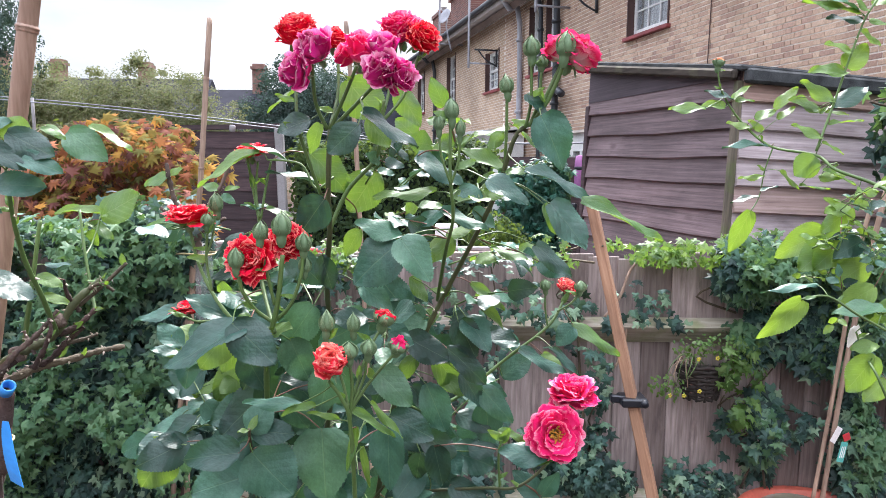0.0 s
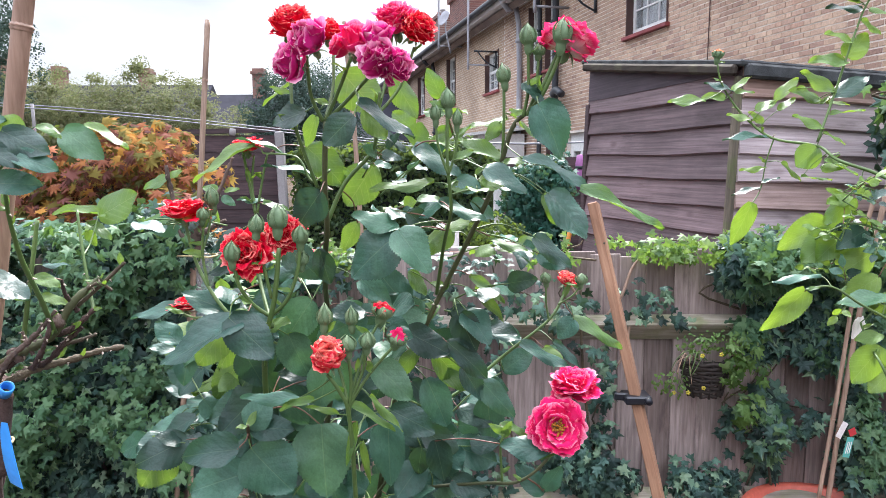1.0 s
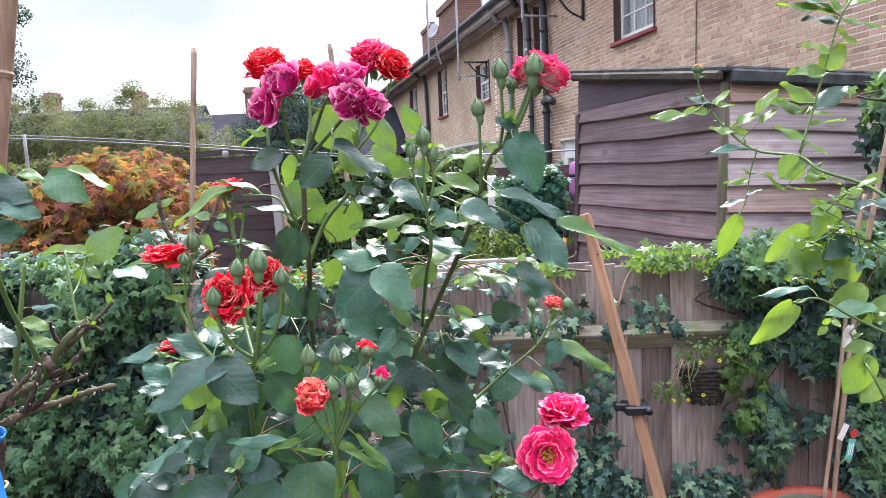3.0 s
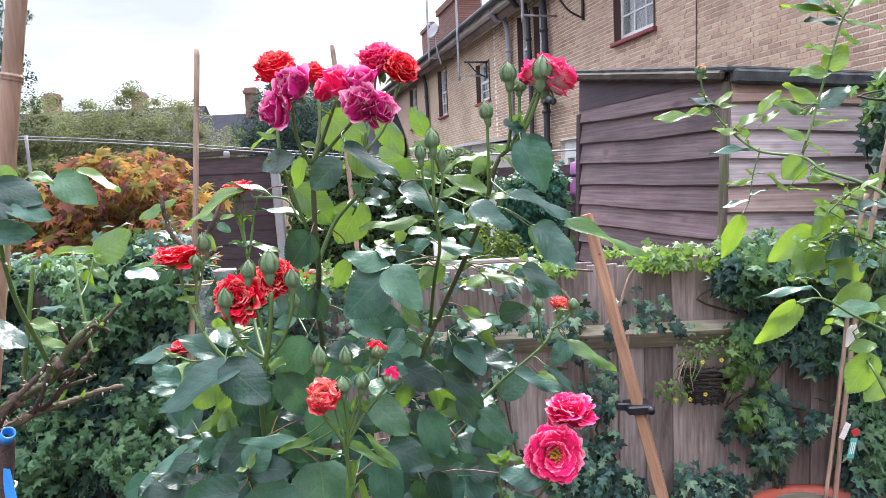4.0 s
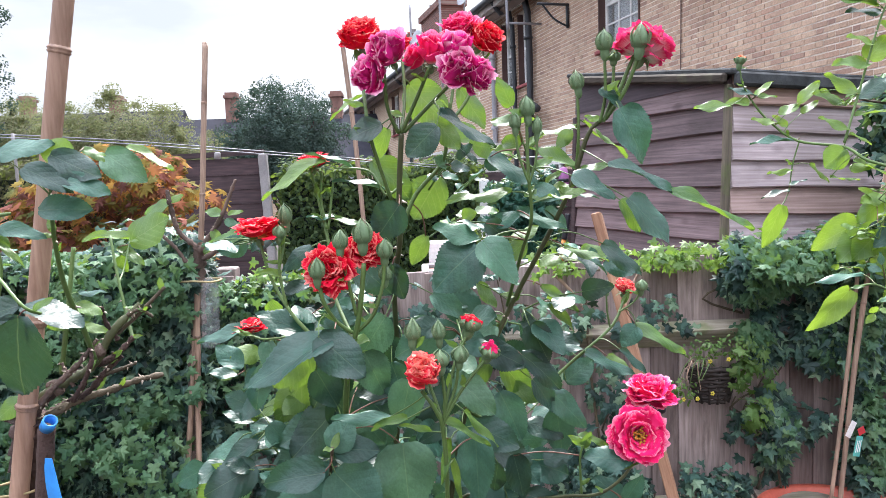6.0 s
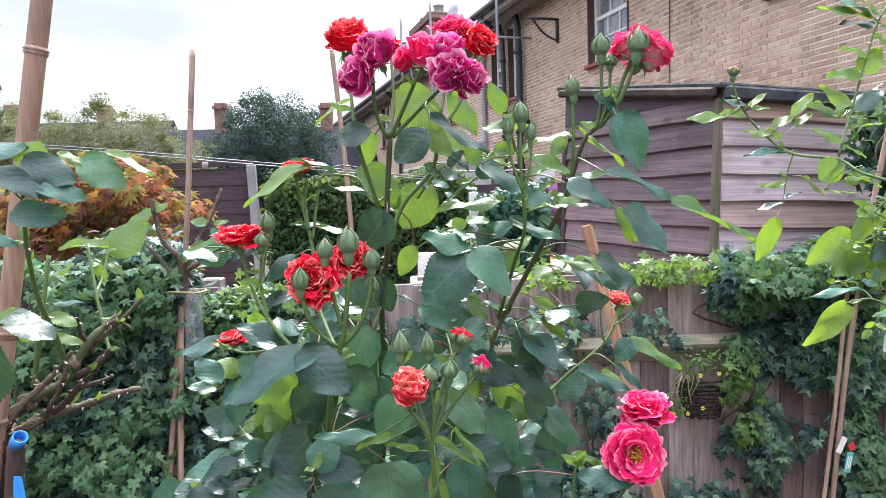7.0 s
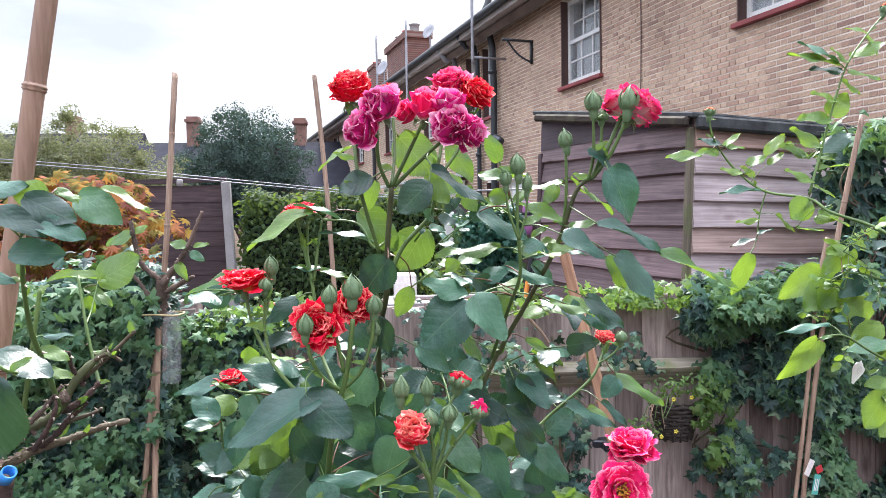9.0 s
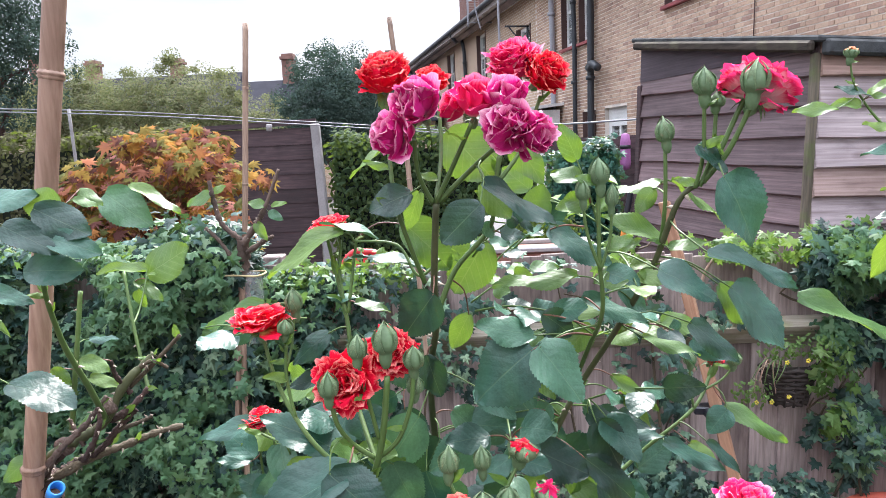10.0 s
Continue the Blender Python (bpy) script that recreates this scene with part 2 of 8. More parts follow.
M_BAMBOO = wood("bamboo", (0.25, 0.145, 0.10), (0.44, 0.285, 0.21), 2, rough=0.5, scale=9)
M_BAMBOO_GREY = wood("grey_bamboo", (0.22, 0.14, 0.10), (0.44, 0.31, 0.235), 2, rough=0.6, scale=9)
M_ROOFING = paint("roofing_felt", (0.065, 0.068, 0.072), 0.9, 0.55, 55, strength=0.7)
M_MORTAR = paint("mortar", (0.73, 0.655, 0.59), 0.95, 0.25, 20)
M_BRICK = brick_stuff("stock_brick")
M_BRICK_STUFF = brick_stuff("stock_brick_run", True)
M_FAR_BRICK = far_brick("far_brickwork")
M_RED_BRICK = far_brick("red_brick", (0.20, 0.085, 0.07), (0.12, 0.06, 0.055), (0.24, 0.17, 0.15))
M_WHITE = paint("white_paint", (0.74, 0.74, 0.74), 0.4, 0.1, 12)
M_SOFFIT = paint("soffit_paint", (0.42, 0.375, 0.37), 0.7, 0.2, 6)
M_SILL = paint("red_sill", (0.27, 0.055, 0.06), 0.6, 0.25, 14)
M_REVEAL = paint("dark_reveal", (0.10, 0.055, 0.05), 0.8, 0.25, 10)
M_PIPE = paint("black_pipe", (0.03, 0.035, 0.045), 0.45, 0.3, 10)
M_GREYPIPE = paint("grey_pipe", (0.34, 0.34, 0.38), 0.5, 0.25, 10)
M_FAR_CHIMNEY = paint("sooty_brick", (0.23, 0.125, 0.105), 0.9, 0.35, 12)
M_SLATE = paint("slate", (0.036, 0.036, 0.048), 0.95, 0.25, 8)
M_TILE = paint("roof_tile", (0.17, 0.12, 0.10), 0.85, 0.35, 10)
M_CONCRETE = paint("concrete", (0.29, 0.275, 0.28), 0.9, 0.25, 16)
# near-black, stands in for the deep shade between hedge leaves
M_HEDGE_SHADE = paint("hedge_shade", (0.014, 0.022, 0.012), 0.95, 0.4, 25)
M_EARTH = paint("earth", (0.035, 0.028, 0.022), 0.95, 0.4, 25, strength=0.6)
M_TERRACOTTA = paint("red_plastic_pot", (0.62, 0.135, 0.09), 0.45, 0.15, 10)
M_BLACK = paint("black_plastic", (0.012, 0.013, 0.02), 0.35, 0.2, 12)
M_WICKER = paint("dark_wicker", (0.035, 0.025, 0.022), 0.8, 0.4, 40)
M_BLUE = paint("blue_plastic", (0.035, 0.26, 0.70), 0.35, 0.08, 10)
M_RED = paint("red_plastic", (0.62, 0.05, 0.06), 0.4, 0.15, 10)
M_PURPLE = paint("purple_cloth", (0.36, 0.13, 0.33), 0.7, 0.25, 14)
M_ORANGE = paint("orange_pole", (0.62, 0.24, 0.04), 0.5, 0.2, 10)
M_WIRE = paint("washing_line", (0.24, 0.25, 0.28), 0.5, 0.1, 10)
M_BARK = paint("bark", (0.085, 0.05, 0.043), 0.95, 0.6, 60, strength=1.0)
M_CANE = paint("green_stem", (0.10, 0.17, 0.045), 0.45, 0.35, 30)
M_PETIOLE = paint("red_brown_stalk", (0.17, 0.075, 0.05), 0.5, 0.3, 40)
M_OLD_CANE = paint("old_cane", (0.08, 0.088, 0.036), 0.55, 0.45, 40)
M_GNARL = paint("grey_brown_bark", (0.14, 0.095, 0.078), 0.9, 0.6, 45, strength=1.0)
M_TWIG = paint("brown_stem", (0.095, 0.07, 0.042), 0.75, 0.55, 40, strength=0.9)
M_THORN = paint("thorn", (0.42, 0.34, 0.27), 0.5, 0.2, 20)
M_BUD = paint("bud_green", (0.13, 0.21, 0.10), 0.6, 0.4, 60)
M_SEPAL = paint("sepal_green", (0.19, 0.27, 0.14), 0.6, 0.45, 90)
M_YELLOW = paint("yellow_flower", (0.62, 0.50, 0.06), 0.6, 0.2, 30)
M_STAMEN = paint("stamen_yellow", (0.55, 0.25, 0.03), 0.6, 0.3, 50)
M_FEATHER = paint("white_petal", (0.75, 0.70, 0.68), 0.5, 0.1, 20)
M_TWINE = paint("twine", (0.42, 0.33, 0.17), 0.8, 0.3, 40)
M_TEAL = paint("teal_label", (0.10, 0.42, 0.36), 0.4, 0.15, 20)

M_LEAF = foliage("rose_leaf", [(0.0, (0.007, 0.030, 0.024)), (0.28, (0.017, 0.060, 0.046)), (0.58, (0.034, 0.106, 0.080)), (0.85, (0.058, 0.150, 0.106)), (1.0, (0.078, 0.170, 0.092))], through=(0.14, 0.32, 0.06), amount=0.12, rough=0.37, veins=True, tint=0.5, gloss=0.48, ribs=0.10)
M_YOUNG = foliage("young_rose_leaf", [(0.0, (0.052, 0.125, 0.032)), (1.0, (0.115, 0.195, 0.045))], through=(0.27, 0.45, 0.03), amount=0.31, rough=0.45, veins=True, tint=0.3, ribs=0.55)
M_FRESH = foliage("light_green_rose_leaf", [(0.0, (0.07, 0.155, 0.03)), (1.0, (0.15, 0.245, 0.05))], through=(0.36, 0.55, 0.04), amount=0.36, rough=0.45, veins=True, tint=0.3, ribs=0.55)
M_IVY = foliage("ivy_leaf", [(0.0, (0.006, 0.020, 0.020)), (0.36, (0.024, 0.062, 0.055)), (0.62, (0.056, 0.122, 0.098)), (0.82, (0.105, 0.195, 0.125)), (1.0, (0.21, 0.30, 0.19))], through=(0.2, 0.36, 0.06), amount=0.14, rough=0.5, gloss=0.35)
M_IVY_MID = foliage("mid_green_ivy_leaf", [(0.0, (0.034, 0.092, 0.048)), (0.6, (0.080, 0.165, 0.080)), (1.0, (0.12, 0.20, 0.10))], through=(0.28, 0.48, 0.06), amount=0.24, rough=0.55, gloss=0.35)
M_IVY_LIGHT = foliage("bright_ivy_leaf", [(0.0, (0.025, 0.07, 0.02)), (0.45, (0.09, 0.175, 0.035)), (0.85, (0.13, 0.22, 0.06)), (1.0, (0.22, 0.28, 0.14))], through=(0.36, 0.56, 0.08), amount=0.36, rough=0.58)
M_ACER = foliage("acer_leaf", [(0.0, (0.07, 0.03, 0.03)), (0.22, (0.24, 0.10, 0.09)), (0.40, (0.34, 0.13, 0.07)), (0.52, (0.44, 0.22, 0.05)), (0.66, (0.22, 0.18, 0.05)), (1.0, (0.06, 0.09, 0.035))], through=(0.52, 0.27, 0.07), gloss=0.08, rough=0.85, amount=0.36, tint=0.6)
M_OLIVE = foliage("olive_green_leaf", [(0.0, (0.10, 0.115, 0.07)), (0.7, (0.17, 0.18, 0.10)), (1.0, (0.21, 0.185, 0.12))], through=(0.26, 0.30, 0.10), amount=0.35, rough=0.8, gloss=0.15)
M_DARKTREE = foliage("dark_tree_leaf", [(0.0, (0.04, 0.068, 0.062)), (1.0, (0.085, 0.12, 0.105))], through=(0.12, 0.2, 0.08), amount=0.12, rough=0.95, gloss=0.04)
M_HEDGE = foliage("hedge_leaf", [(0.0, (0.018, 0.036, 0.020)), (0.8, (0.042, 0.072, 0.032)), (1.0, (0.08, 0.115, 0.045))], amount=0.25, rough=0.75, gloss=0.15)
M_DRYHEDGE = foliage("dry_hedge_leaf", [(0.0, (0.035, 0.032, 0.022)), (0.7, (0.085, 0.08, 0.048)), (1.0, (0.13, 0.135, 0.07))], amount=0.2, rough=0.9, gloss=0.1)
M_TEALHEDGE = foliage("glossy_hedge_leaf", [(0.0, (0.008, 0.045, 0.035)), (1.0, (0.02, 0.10, 0.07))], amount=0.12, rough=0.5, gloss=0.3)
M_PINKPLANT = foliage("pink_plant_leaf", [(0.0, (0.20, 0.03, 0.05)), (1.0, (0.45, 0.10, 0.13))], through=(0.6, 0.1, 0.1), amount=0.3)

M_PETAL_RED = petal_stuff("red_petal", (0.95, 0.55, 0.20), (0.87, 0.026, 0.058), (0.75, 0.004, 0.040), (0.95, 0.36, 0.31), (0.94, 0.015, 0.04), (0.14, 0.34, 0.80, 0.97))
M_PETAL_CORAL = petal_stuff("coral_petal", (0.96, 0.66, 0.42), (0.90, 0.12, 0.12), (0.82, 0.03, 0.07), (0.95, 0.46, 0.35), (0.95, 0.05, 0.09), (0.12, 0.36, 0.70, 0.97))
M_PETAL_PEACH = petal_stuff("peach_petal", (0.95, 0.82, 0.55), (0.95, 0.55, 0.32), (0.92, 0.30, 0.20), (0.95, 0.62, 0.45), (0.95, 0.4, 0.2))
M_PETAL_PINK = petal_stuff("pink_petal", (0.95, 0.58, 0.60), (0.88, 0.05, 0.22), (0.80, 0.010, 0.13), (0.95, 0.44, 0.57), (0.95, 0.04, 0.27), (0.12, 0.36, 0.79, 0.985))
M_PETAL_BLUSH = petal_stuff("blush_petal", (0.95, 0.80, 0.79), (0.92, 0.48, 0.54), (0.78, 0.012, 0.14), (0.86, 0.07, 0.22), (0.95, 0.10, 0.26), (0.42, 0.60, 0.76, 1.0))
M_PETAL_MAGENTA = petal_stuff("magenta_petal", (0.92, 0.66, 0.74), (0.75, 0.065, 0.32), (0.62, 0.012, 0.21), (0.91, 0.54, 0.68), (0.85, 0.04, 0.32), (0.08, 0.32, 0.72, 0.98))


def glass_stuff():
    m, nt, b = shader("window_glass", 0.02)
    b.inputs["Transmission Weight"].default_value = 0.9
    b.inputs["Base Color"].default_value = (0.86, 0.90, 0.94, 1)
    return m


def clear_plastic():
    """Thin cloudy plastic: mostly clear, with a sheen."""
    m, nt, b = shader("clear_plastic", 0.25)
    b.inputs["Base Color"].default_value = (0.75, 0.78, 0.8, 1)
    clear = nt.nodes.new("ShaderNodeBsdfTransparent")
    mx = nt.nodes.new("ShaderNodeMixShader")
    nt.links.new(ramp(nt, noise_of(nt, 14, 4), [(0.3, (0.02, 0.02, 0.02)), (0.8, (0.11, 0.11, 0.11))]), mx.inputs[0])
    nt.links.new(clear.outputs[0], mx.inputs[1])
    nt.links.new(b.outputs[0], mx.inputs[2])
    nt.links.new(mx.outputs[0], nt.nodes["Material Output"].inputs["Surface"])
    return m


for dull in (M_ROOFING, M_ROOF_EDGE, M_SLATE):
    dull.node_tree.nodes["Principled BSDF"].inputs["Specular IOR Level"].default_value = 0.08
M_GLASS, M_CLEAR = glass_stuff(), clear_plastic()
# ---- building tools ----
WORLD = {}


def thing(name, at, label, category, group="", kind=""):
    ob = new(name)
    ob.empty_display_size = 0.1
    m = at if isinstance(at, Matrix) else Matrix.Translation(at)
    ob.matrix_basis = m
    WORLD[ob] = m.copy()
    return tagged(ob, label, category, group, kind)


def part(name, shape, material, parent=None, label="", at=None, smooth=True, kind=""):
    """Links a bmesh or a mesh as one object; at is its pose in the world."""
    if isinstance(shape, bpy.types.Mesh):
        me = shape
    else:
        me = bpy.data.meshes.new(name)
        shape.to_mesh(me)
        shape.free()
        if smooth:
            me.shade_smooth()
    if material and not me.materials:
        me.materials.append(material)
    ob = new(name, me)
    m = at if at is not None else (WORLD[parent].copy() if parent else Matrix())
    if parent:
        ob.parent = parent
        ob.matrix_parent_inverse = WORLD[parent].inverted()
    ob.matrix_basis = m
    WORLD[ob] = m.copy()
    return tagged(ob, label, kind=kind)


def box(bm, size, at=(0, 0, 0), turn=None, bevel=0.0):
    m = Matrix.Translation(at)
    if turn is not None:
        m = m @ turn
    got = bmesh.ops.create_cube(bm, size=1.0, matrix=m @ Matrix.Diagonal((*size, 1)))
    if bevel:
        edges = list({e for v in got["verts"] for e in v.link_edges})
        bmesh.ops.bevel(bm, geom=edges, offset=bevel, segments=1, affect="EDGES")
    return bm


def smooth_line(points, steps=5):
    """Catmull-Rom through the points."""
    p = [Vector(q) for q in points]
    if len(p) < 3:
        return [p[0].lerp(p[-1], i / steps) for i in range(steps + 1)]
    out = []
    for i in range(len(p) - 1):
        a, b, c, d = p[max(i - 1, 0)], p[i], p[i + 1], p[min(i + 2, len(p) - 1)]
        for k in range(steps):
            t = k / steps
            out.append(0.5 * ((2 * b) + (c - a) * t + (2 * a - 5 * b + 4 * c - d) * t * t + (3 * b - a - 3 * c + d) * t ** 3))
    out.append(p[-1])
    return out


def tube(bm, points, r0, r1=None, sides=7, steps=5, wobble=0.0, rng=None):
    line = smooth_line(points, steps)
    r1 = r0 if r1 is None else r1
    rings, side = [], None
    for i, p in enumerate(line):
        d = (line[min(i + 1, len(line) - 1)] - line[max(i - 1, 0)]).normalized()
        if side is None:
            side = d.orthogonal().normalized()
        side = (side - d * side.dot(d)).normalized()
        up = d.cross(side)
        r = r0 + (r1 - r0) * i / (len(line) - 1)
        if wobble and rng:
            r *= 1 + rng.uniform(-wobble, wobble)
        rings.append([bm.verts.new(p + (side * math.cos(a) + up * math.sin(a)) * r) for a in (2 * math.pi * k / sides for k in range(sides))])
    for a, b in zip(rings, rings[1:]):
        for k in range(sides):
            bm.faces.new((a[k], a[(k + 1) % sides], b[(k + 1) % sides], b[k]))
    bm.faces.new(rings[0][::-1])
    bm.faces.new(rings[-1])
    return line


def lathe(bm, profile, sides=24, at=(0, 0, 0)):
    at = Vector(at)
    rings = [[bm.verts.new(at + Vector((r * math.cos(a), r * math.sin(a), z))) for a in (2 * math.pi * k / sides for k in range(sides))] for r, z in profile]
    for a, b in zip(rings, rings[1:]):
        for k in range(sides):
            bm.faces.new((a[k], a[(k + 1) % sides], b[(k + 1) % sides], b[k]))
    return bm


def lobed_leaf(kind):
    """Outline and centre of a small leaf in its own plane, base at 0, length about 1."""
    if kind == "ivy":
        pts = [(0, 0.02), (0.28, -0.14), (0.52, 0.04), (0.29, 0.24), (0.46, 0.56), (0.15, 0.56), (0, 1.05), (-0.15, 0.56), (-0.46, 0.56), (-0.29, 0.24), (-0.52, 0.04), (-0.28, -0.14)]
    elif kind == "acer":
        pts = [(0, 0), (0.44, -0.04), (0.28, 0.14), (0.64, 0.42), (0.28, 0.38), (0.40, 0.82), (0.15, 0.52), (0, 1.05), (-0.15, 0.52), (-0.40, 0.82), (-0.28, 0.38), (-0.64, 0.42), (-0.28, 0.14), (-0.44, -0.04)]
    else:
        pts = [(0, 0), (0.26, 0.30), (0.24, 0.66), (0, 1.0), (-0.24, 0.66), (-0.26, 0.30)]
    return np.array(pts, float)


def leaf_cloud(name, kind, at, normals, sizes, material, parent, rng, label="", droop=0.7, spread=0.7, stuff="stuff", droop_axis=(0, 0, -1)):
    """Many small leaves in one mesh: each hangs from its place, faces about its normal."""
    shape = lobed_leaf(kind)
    n, k = len(at), len(shape)
    nor = np.array(normals, float) + rng.normal(0, spread * 0.6, (n, 3))
    nor /= np.linalg.norm(nor, axis=1)[:, None] + 1e-9
    axis = np.array(droop_axis, float)[None] * droop + rng.normal(0, spread, (n, 3))
    axis -= nor * (axis * nor).sum(1)[:, None]
    axis /= np.linalg.norm(axis, axis=1)[:, None] + 1e-9
    side = np.cross(axis, nor)
    fold = rng.uniform(-0.05, 0.42 if kind == "ivy" else 0.28, n)
    x, y = shape[:, 0], shape[:, 1]
    lift = -np.abs(x)[None] * fold[:, None] - (y ** 2)[None] * rng.uniform(-0.1, 0.3, n)[:, None]
    size = np.array(sizes)[:, None, None]
    ring = at[:, None] + size * (side[:, None] * x[None, :, None] + axis[:, None] * y[None, :, None] + nor[:, None] * lift[:, :, None])
    mid = at + sizes[:, None] * (axis * 0.35 + nor * 0.05)
    verts = np.concatenate([ring, mid[:, None]], 1).reshape(-1, 3)
    base = np.arange(n)[:, None, None] * (k + 1)
    tri = np.array([(i, (i + 1) % k, k) for i in range(k)])
    faces = (base + tri[None]).reshape(-1, 3)
    me = bpy.data.meshes.new(name)
    me.from_pydata(verts.tolist(), [], faces.tolist())
    if kind != "ivy":   # ivy leaves are creased along their veins
        me.shade_smooth()
    return part(name, me, material, parent, label, at=Matrix(), kind=stuff)
# ---- ground ----
bm = bmesh.new()
bmesh.ops.create_grid(bm, x_segments=60, y_segments=60, size=400)
for v in bm.verts:
    v.co.z = -0.25
ground = part("ground", bm, M_EARTH)
tagged(ground, "dark garden earth and worn lawn", "ground", kind="structure")

# ---- the terrace of houses behind: local x runs along the wall, y out of it, z up ----
GROW = 1.4   # the drawn house is enlarged to its true distance about the first eye
HOUSE = Matrix.Translation((-0.08, 0.02, 1.5)) @ Matrix.Scale(GROW, 4) @ Matrix.Translation((0.08, -0.02, -1.5)) @ Matrix(((-0.252, -0.968, 0, 3.45), (0.968, -0.252, 0, 5.4), (0, 0, 1, 0), (0, 0, 0, 1)))
WALL_END, WALL_START, EAVE = 29.0, -3.2, 4.56
house = thing("terraced_house", HOUSE, "yellow stock-brick terraced house with white sash windows", "house")
# upper windows, then the openings of the ground floor: s0, s1, z0, z1
UPPER = [(-0.02, 0.86, 3.26, 4.42), (3.17, 4.12, 3.26, 4.42), (6.42, 6.85, 3.22, 4.42), (7.05, 7.62, 3.22, 4.42), (9.3, 10.15, 3.18, 4.0),
         (12.6, 13.4, 3.22, 4.42), (16.0, 16.9, 3.22, 4.42), (19.7, 20.5, 3.22, 4.42), (24.0, 24.9, 3.22, 4.42)]
LOWER = [(5.2, 5.95, -0.1, 2.1), (6.3, 6.75, 0.9, 2.1), (12.6, 13.6, 0.8, 2.1)]


def wall_with_openings(bm, x0, x1, z0, z1, depth, holes):
    xs = sorted({x0, x1, *[h[i] for h in holes for i in (0, 1) if x0 < h[i] < x1]})
    zs = sorted({z0, z1, *[h[i] for h in holes for i in (2, 3) if z0 < h[i] < z1]})
    for a, b in zip(xs, xs[1:]):
        for c, d in zip(zs, zs[1:]):
            if not any(h[0] <= (a + b) / 2 <= h[1] and h[2] <= (c + d) / 2 <= h[3] for h in holes):
                box(bm, (b - a, depth, d - c), ((a + b) / 2, -depth / 2, (c + d) / 2))
    bmesh.ops.remove_doubles(bm, verts=bm.verts, dist=0.0005)


BRICK_END = 9.0
bm = bmesh.new()
wall_with_openings(bm, BRICK_END, WALL_END, -0.3, EAVE, 0.3, UPPER + LOWER)
part("wall", bm, M_FAR_BRICK, house, smooth=False)
bm = bmesh.new()
wall_with_openings(bm, WALL_START, BRICK_END, -0.3, EAVE, 0.3, UPPER + LOWER)
near_wall = part("wall", bm, M_MORTAR, house, "brickwork with pale mortar joints", smooth=False)
bm = bmesh.new()
box(bm, (WALL_END - WALL_START, 0.2, 5), ((WALL_END + WALL_START) / 2, -7.4, 2.2))
box(bm, (0.25, 7, 5), (WALL_END + 0.13, -3.7, 2.1))
box(bm, (0.25, 7, 5), (WALL_START - 0.13, -3.7, 2.1))
part("back_wall", bm, M_FAR_BRICK, house, smooth=False)

# roof: two slopes, soffit, fascia and gutter
bm = bmesh.new()
mid_s, long_s = (WALL_END + WALL_START) / 2, WALL_END - WALL_START + 0.5
box(bm, (long_s, 5.2, 0.12), (mid_s, -1.72, 6.15), Matrix.Rotation(radians(-40), 4, "X"))
box(bm, (long_s, 5.2, 0.12), (mid_s, -5.66, 6.15), Matrix.Rotation(radians(40), 4, "X"))
part("roof", bm, M_TILE, house, smooth=False)
bm = bmesh.new()
box(bm, (long_s, 0.42, 0.03), (mid_s, 0.2, EAVE + 0.01))
part("soffit", bm, M_SOFFIT, house, smooth=False)
bm = bmesh.new()
box(bm, (long_s, 0.03, 0.16), (mid_s, 0.42, EAVE + 0.07))
part("fascia", bm, M_SOFFIT, house, smooth=False)
bm = bmesh.new()
tube(bm, [(WALL_START, 0.49, EAVE + 0.12), (mid_s, 0.49, EAVE + 0.12), (WALL_END, 0.49, EAVE + 0.12)], 0.06, sides=10)
part("gutter", bm, M_PIPE, house)


